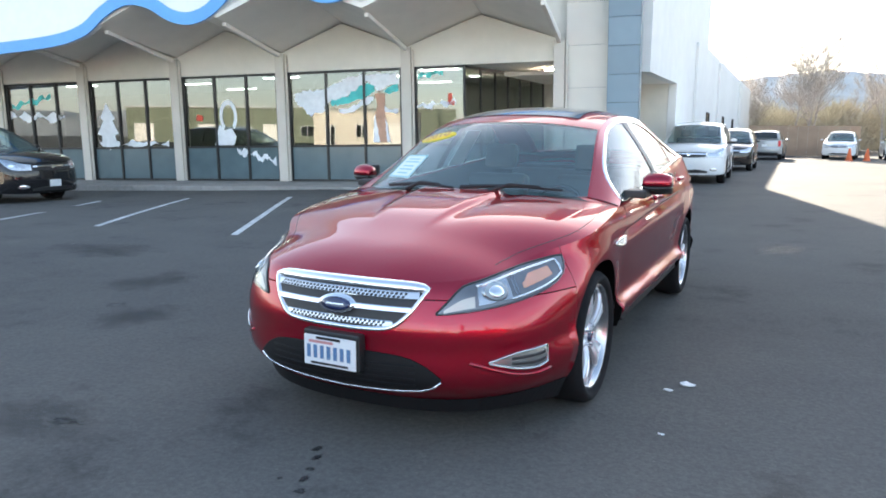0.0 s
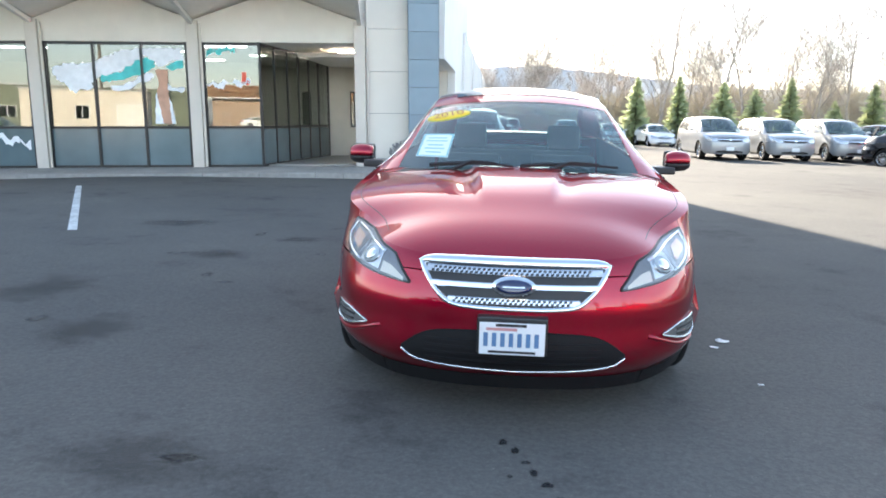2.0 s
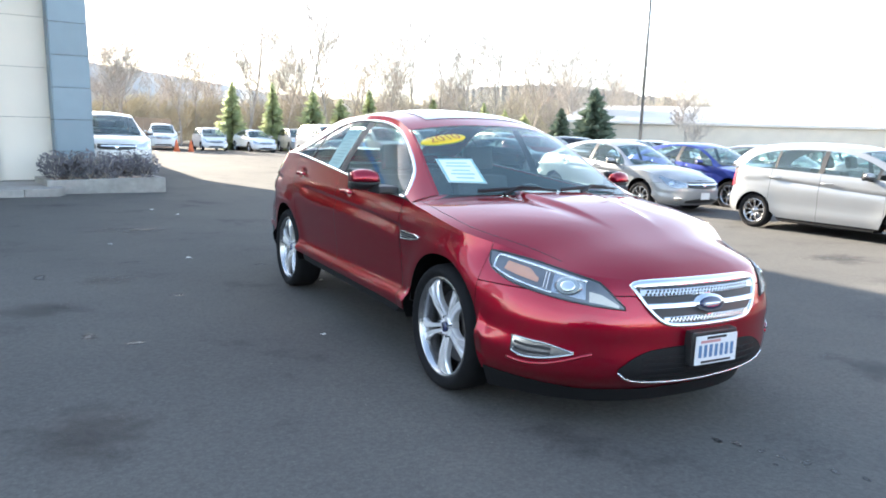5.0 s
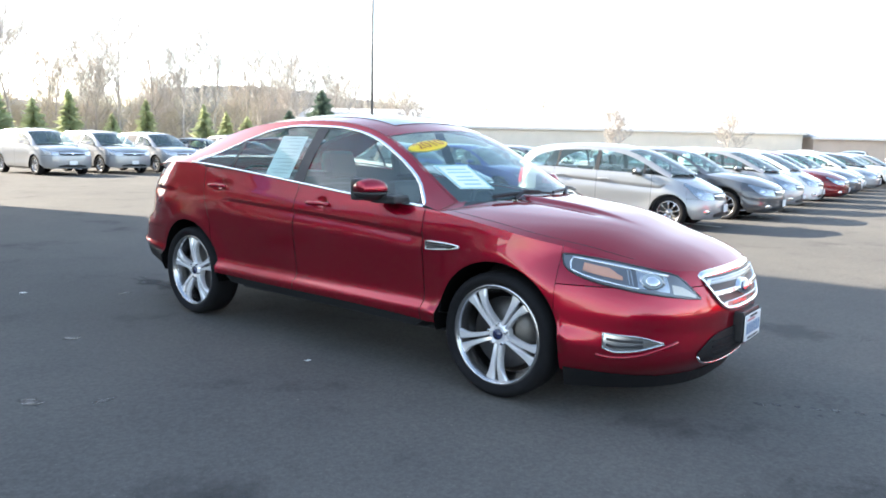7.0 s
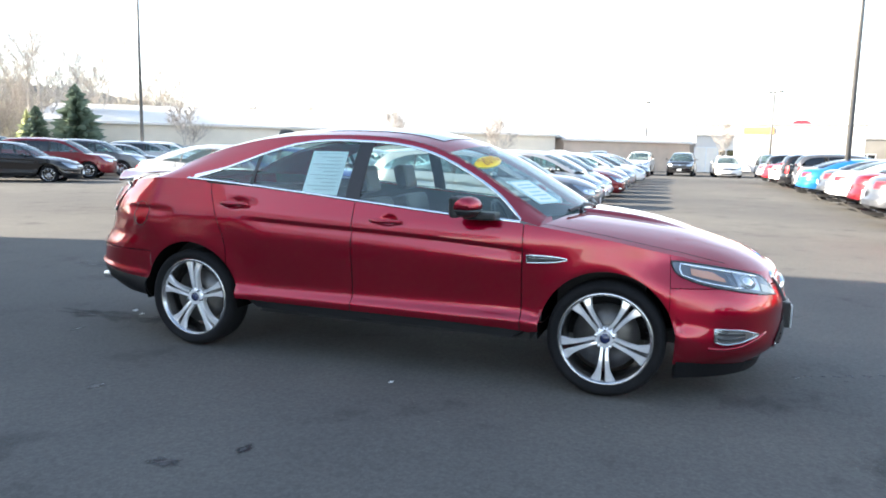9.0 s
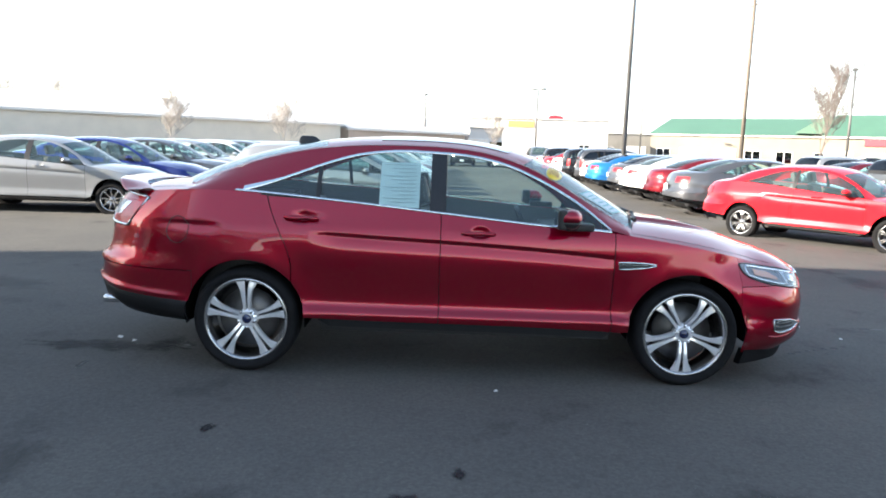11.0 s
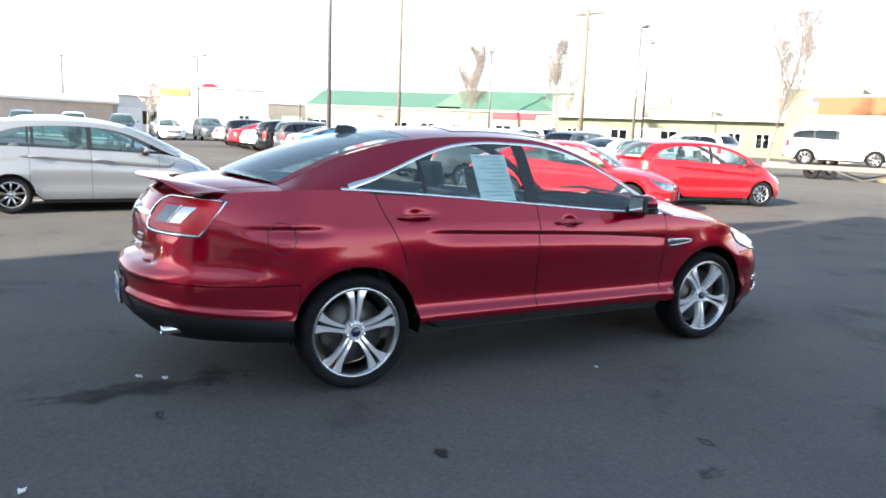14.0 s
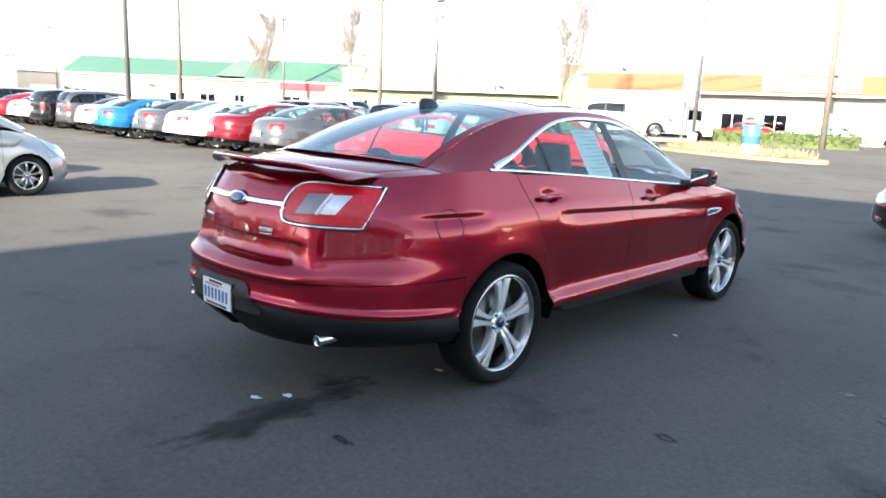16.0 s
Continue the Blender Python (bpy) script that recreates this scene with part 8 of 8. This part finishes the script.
def conifer(x, y, h, w, seed, material, label):
    r = random.Random(seed)
    t = thing("conifer", label, "tree", pose(x, y, -.045), "conifers")
    bm = bmesh.new()
    add_tube(bm, [(0, 0, -.1), (0, 0, h * .5), (0, 0, h * .97)], [h * .02, h * .012, .01], 6)
    part("trunk", bm, M_BARK, t)
    bm = bmesh.new()
    n = int(240 + h * 90)
    for k in range(n):
        z = (r.random() ** 1.25) * .96 + .04
        rad = w * (1 - z) ** .72 * r.choice((.55, .75, .9, 1.0, 1.12)) * r.uniform(.8, 1.1) + .05
        a = r.uniform(0, 6.28)
        d = Vector((math.cos(a), math.sin(a), r.uniform(-.25, .25)))
        c = Vector((0, 0, z * h))
        b = r.uniform(-1.3, 1.3)
        e = Vector((-math.sin(a) * math.cos(b), math.cos(a) * math.cos(b), math.sin(b)))
        tip = c + d * rad
        m = c + d * rad * .45
        bw = .07 + rad * .17
        v = [bm.verts.new(c), bm.verts.new(m + e * bw + Vector((0, 0, r.uniform(-.05, .1)))), bm.verts.new(tip + Vector((0, 0, r.uniform(-.1, .12)))), bm.verts.new(m - e * bw + Vector((0, 0, r.uniform(-.1, .05))))]
        bm.faces.new(v[:3])
        bm.faces.new((v[0], v[2], v[3]))
    part("crown", bm, material, t)
    return t


r = random.Random(21)
for k in range(44):
    x = -6 + 2.1 * k + r.uniform(-1.2, 1.2)
    y = 62 + r.uniform(-6, 9) - max(0, x - 45) * .35
    bare_tree(x, y, r.uniform(5.5, 8.2), r.uniform(.75, 1.0), 100 + k, upright=.55, fine=1.0)
# the tall ones, by bearing and height
for k, (bearing, h) in enumerate(((76.6, 12.4), (74.6, 9.4), (72.4, 11.6), (70.4, 10.8), (68.0, 8.6), (65.8, 9.2), (63.8, 10.8), (62.0, 11.4), (59.8, 9.2), (57.6, 10.2), (54.5, 8.8), (51.5, 8.6), (48.5, 8.0), (80.2, 8.2))):
    d = 64 + 3 * math.sin(k * 2.1)
    bare_tree(-2.8 + d * math.cos(radians(bearing)), -4.8 + d * math.sin(radians(bearing)), h, .78, 900 + k, upright=.62, fine=1.0, label="tall bare winter tree above the thicket")
bare_tree(1.6, 55, 6.6, 1.0, 955, upright=.45, fine=1.3, label="round-crowned bare tree behind the fence")
for k in range(1, 20):
    x = 6 + 2.9 * k + r.uniform(-.8, .8)
    conifer(x, 48.5 + r.uniform(-1, 1.5) - max(0, x - 35) * .3, r.uniform(3.2, 5.0), r.uniform(1.25, 1.9), 300 + k, M_NEEDLE, "young yellow-green conifer at the lot edge")
conifer(33, 37.6, 5.4, 2.5, 401, M_SPRUCE, "dark green spruce beyond the lamp post")
conifer(30.6, 38.5, 3.8, 1.8, 402, M_SPRUCE, "dark green spruce beyond the lamp post")
for x, y, h in ((45, -34.4, 8.5), (49.8, -28, 7.8), (26.5, -37.5, 9.0)):
    bare_tree(x, y, h, .80, int(x * 3), upright=.85, label="slender upright bare street tree", fine=1.4, tw=.8, twig_mat=M_STREETTWIG, bark=M_STREETTWIG)
for x, y, h in ((48, 12.4, 4.2), (35.5, 30.5, 4.0), (43, 19, 4), (64, -4, 4.5), (36, 50, 10), (42, 52, 11), (48, 50, 10), (54, 47, 9)):
    bare_tree(x, y, h, .8, int(x * 5 + 31), upright=.6, label="small bare tree by the warehouse" if h < 5 else "bare winter tree beyond the warehouse")

# thicket behind the trees, back fence, hills
tv, tf = [], []
for k in range(760):
    x = r.uniform(-12, 100)
    y = 66 + r.uniform(-6, 14) - max(0, x - 45) * .35
    top = 3.4 + 1.1 * noise.noise((x * .09, 4.2, 0)) + 2.5 * smooth01(5, 45, x) + r.uniform(-.5, .8)
    rx = r.uniform(1.0, 2.0)
    for q in range(150):
        v = r.random() ** .8
        a, w = r.uniform(0, 6.28), rx * math.sqrt(r.random()) * (1 - .55 * v * v)
        p = Vector((x + w * math.cos(a), y + w * math.sin(a), max(.05, v * top)))
        e = Vector((math.cos(a) * r.uniform(-.2, .9), math.sin(a) * r.uniform(-.2, .9), r.uniform(.2, 1.0))).normalized()
        d = e.orthogonal().normalized() * r.uniform(.022, .050)
        i = len(tv)
        tv.extend((tuple(p - d), tuple(p + d), tuple(p + e * r.uniform(.5, 1.3))))
        tf.append((i, i + 1, i + 2))
me = bpy.data.meshes.new("thicket")
me.from_pydata(tv, [], tf)
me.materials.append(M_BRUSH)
tagged(new("thicket", me), "brown winter thicket behind the trees", "brush", kind="stuff")
bm = bmesh.new()
for k in range(160):
    x = r.uniform(-10, 110)
    y = 82 - max(0, x - 45) * .35
    leaf_clump(bm, (x, y, r.uniform(.6, 1.9)), (2.6, 1.6, 1.5), 110, r, .36)
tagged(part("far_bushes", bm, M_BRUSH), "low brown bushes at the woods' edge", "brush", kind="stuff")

fn = thing("back_fence", "brown wooden fence at the end of the lot", "fence")
for k in range(11):
    x = -2 + .62 * k
    part("board", box_bm(x + .01, x + .61, 50.0, 50.04, -.03, 2.0), M_BRICKISH, fn)
for z in (.4, 1.6):
    part("rail", box_bm(-2, 4.8, 50.041, 50.1, z, z + .1), M_BRICKISH, fn)


def hills(name, a0, a1, dist, base, amp, seed, material, label, profile=None):
    """A wooded ridge seen far off, as an arc of uneven height."""
    bm = bmesh.new()
    n = 140
    lo, mi, hi = [], [], []
    for k in range(n + 1):
        a = radians(lerp(a0, a1, k / n))
        z = base + amp * noise.noise((k * .045 + seed, seed, 0)) + 2.2 * noise.noise((k * .6, seed, 3)) + 1.2 * noise.noise((k * 2.3, seed, 5))
        if profile:
            z = sp(profile, lerp(a0, a1, k / n)) + 1.3 * noise.noise((k * .6, seed, 3)) + 1.0 * noise.noise((k * 2.3, seed, 5))
        z *= smooth01(0, .12, k / n) * smooth01(0, .12, 1 - k / n)
        c = Vector((math.cos(a), math.sin(a), 0))
        lo.append(c * dist + Vector((0, 0, -2)))
        mi.append(c * (dist + 25) + Vector((0, 0, z * .6)))
        hi.append(c * (dist + 60) + Vector((0, 0, z)))
    add_grid(bm, [lo, mi, hi], True)
    tagged(part(name, bm, material, smooth=False), label, "hills", kind="structure")


# far ridges and treelines carry the haze in their own glowing colour
hills("hill_ridge", 52, 118, 420, 30, 16, 3.3, M_HILL, "wooded ridge in painted blue-grey haze far behind the trees", [(52, 20), (62, 22), (70, 24), (75, 26), (80, 31), (86, 37), (91, 38), (96, 33), (104, 28), (118, 20)])
hills("brown_ridge", 33.5, 64, 330, 20, 6, 6.3, M_HILLBROWN, "brown wooded ridge behind the warehouse, with painted haze glow", [(33.5, 8), (36.5, 11), (38.4, 15), (40, 19), (42, 23), (45, 26), (50, 30), (56, 31), (64, 24)])
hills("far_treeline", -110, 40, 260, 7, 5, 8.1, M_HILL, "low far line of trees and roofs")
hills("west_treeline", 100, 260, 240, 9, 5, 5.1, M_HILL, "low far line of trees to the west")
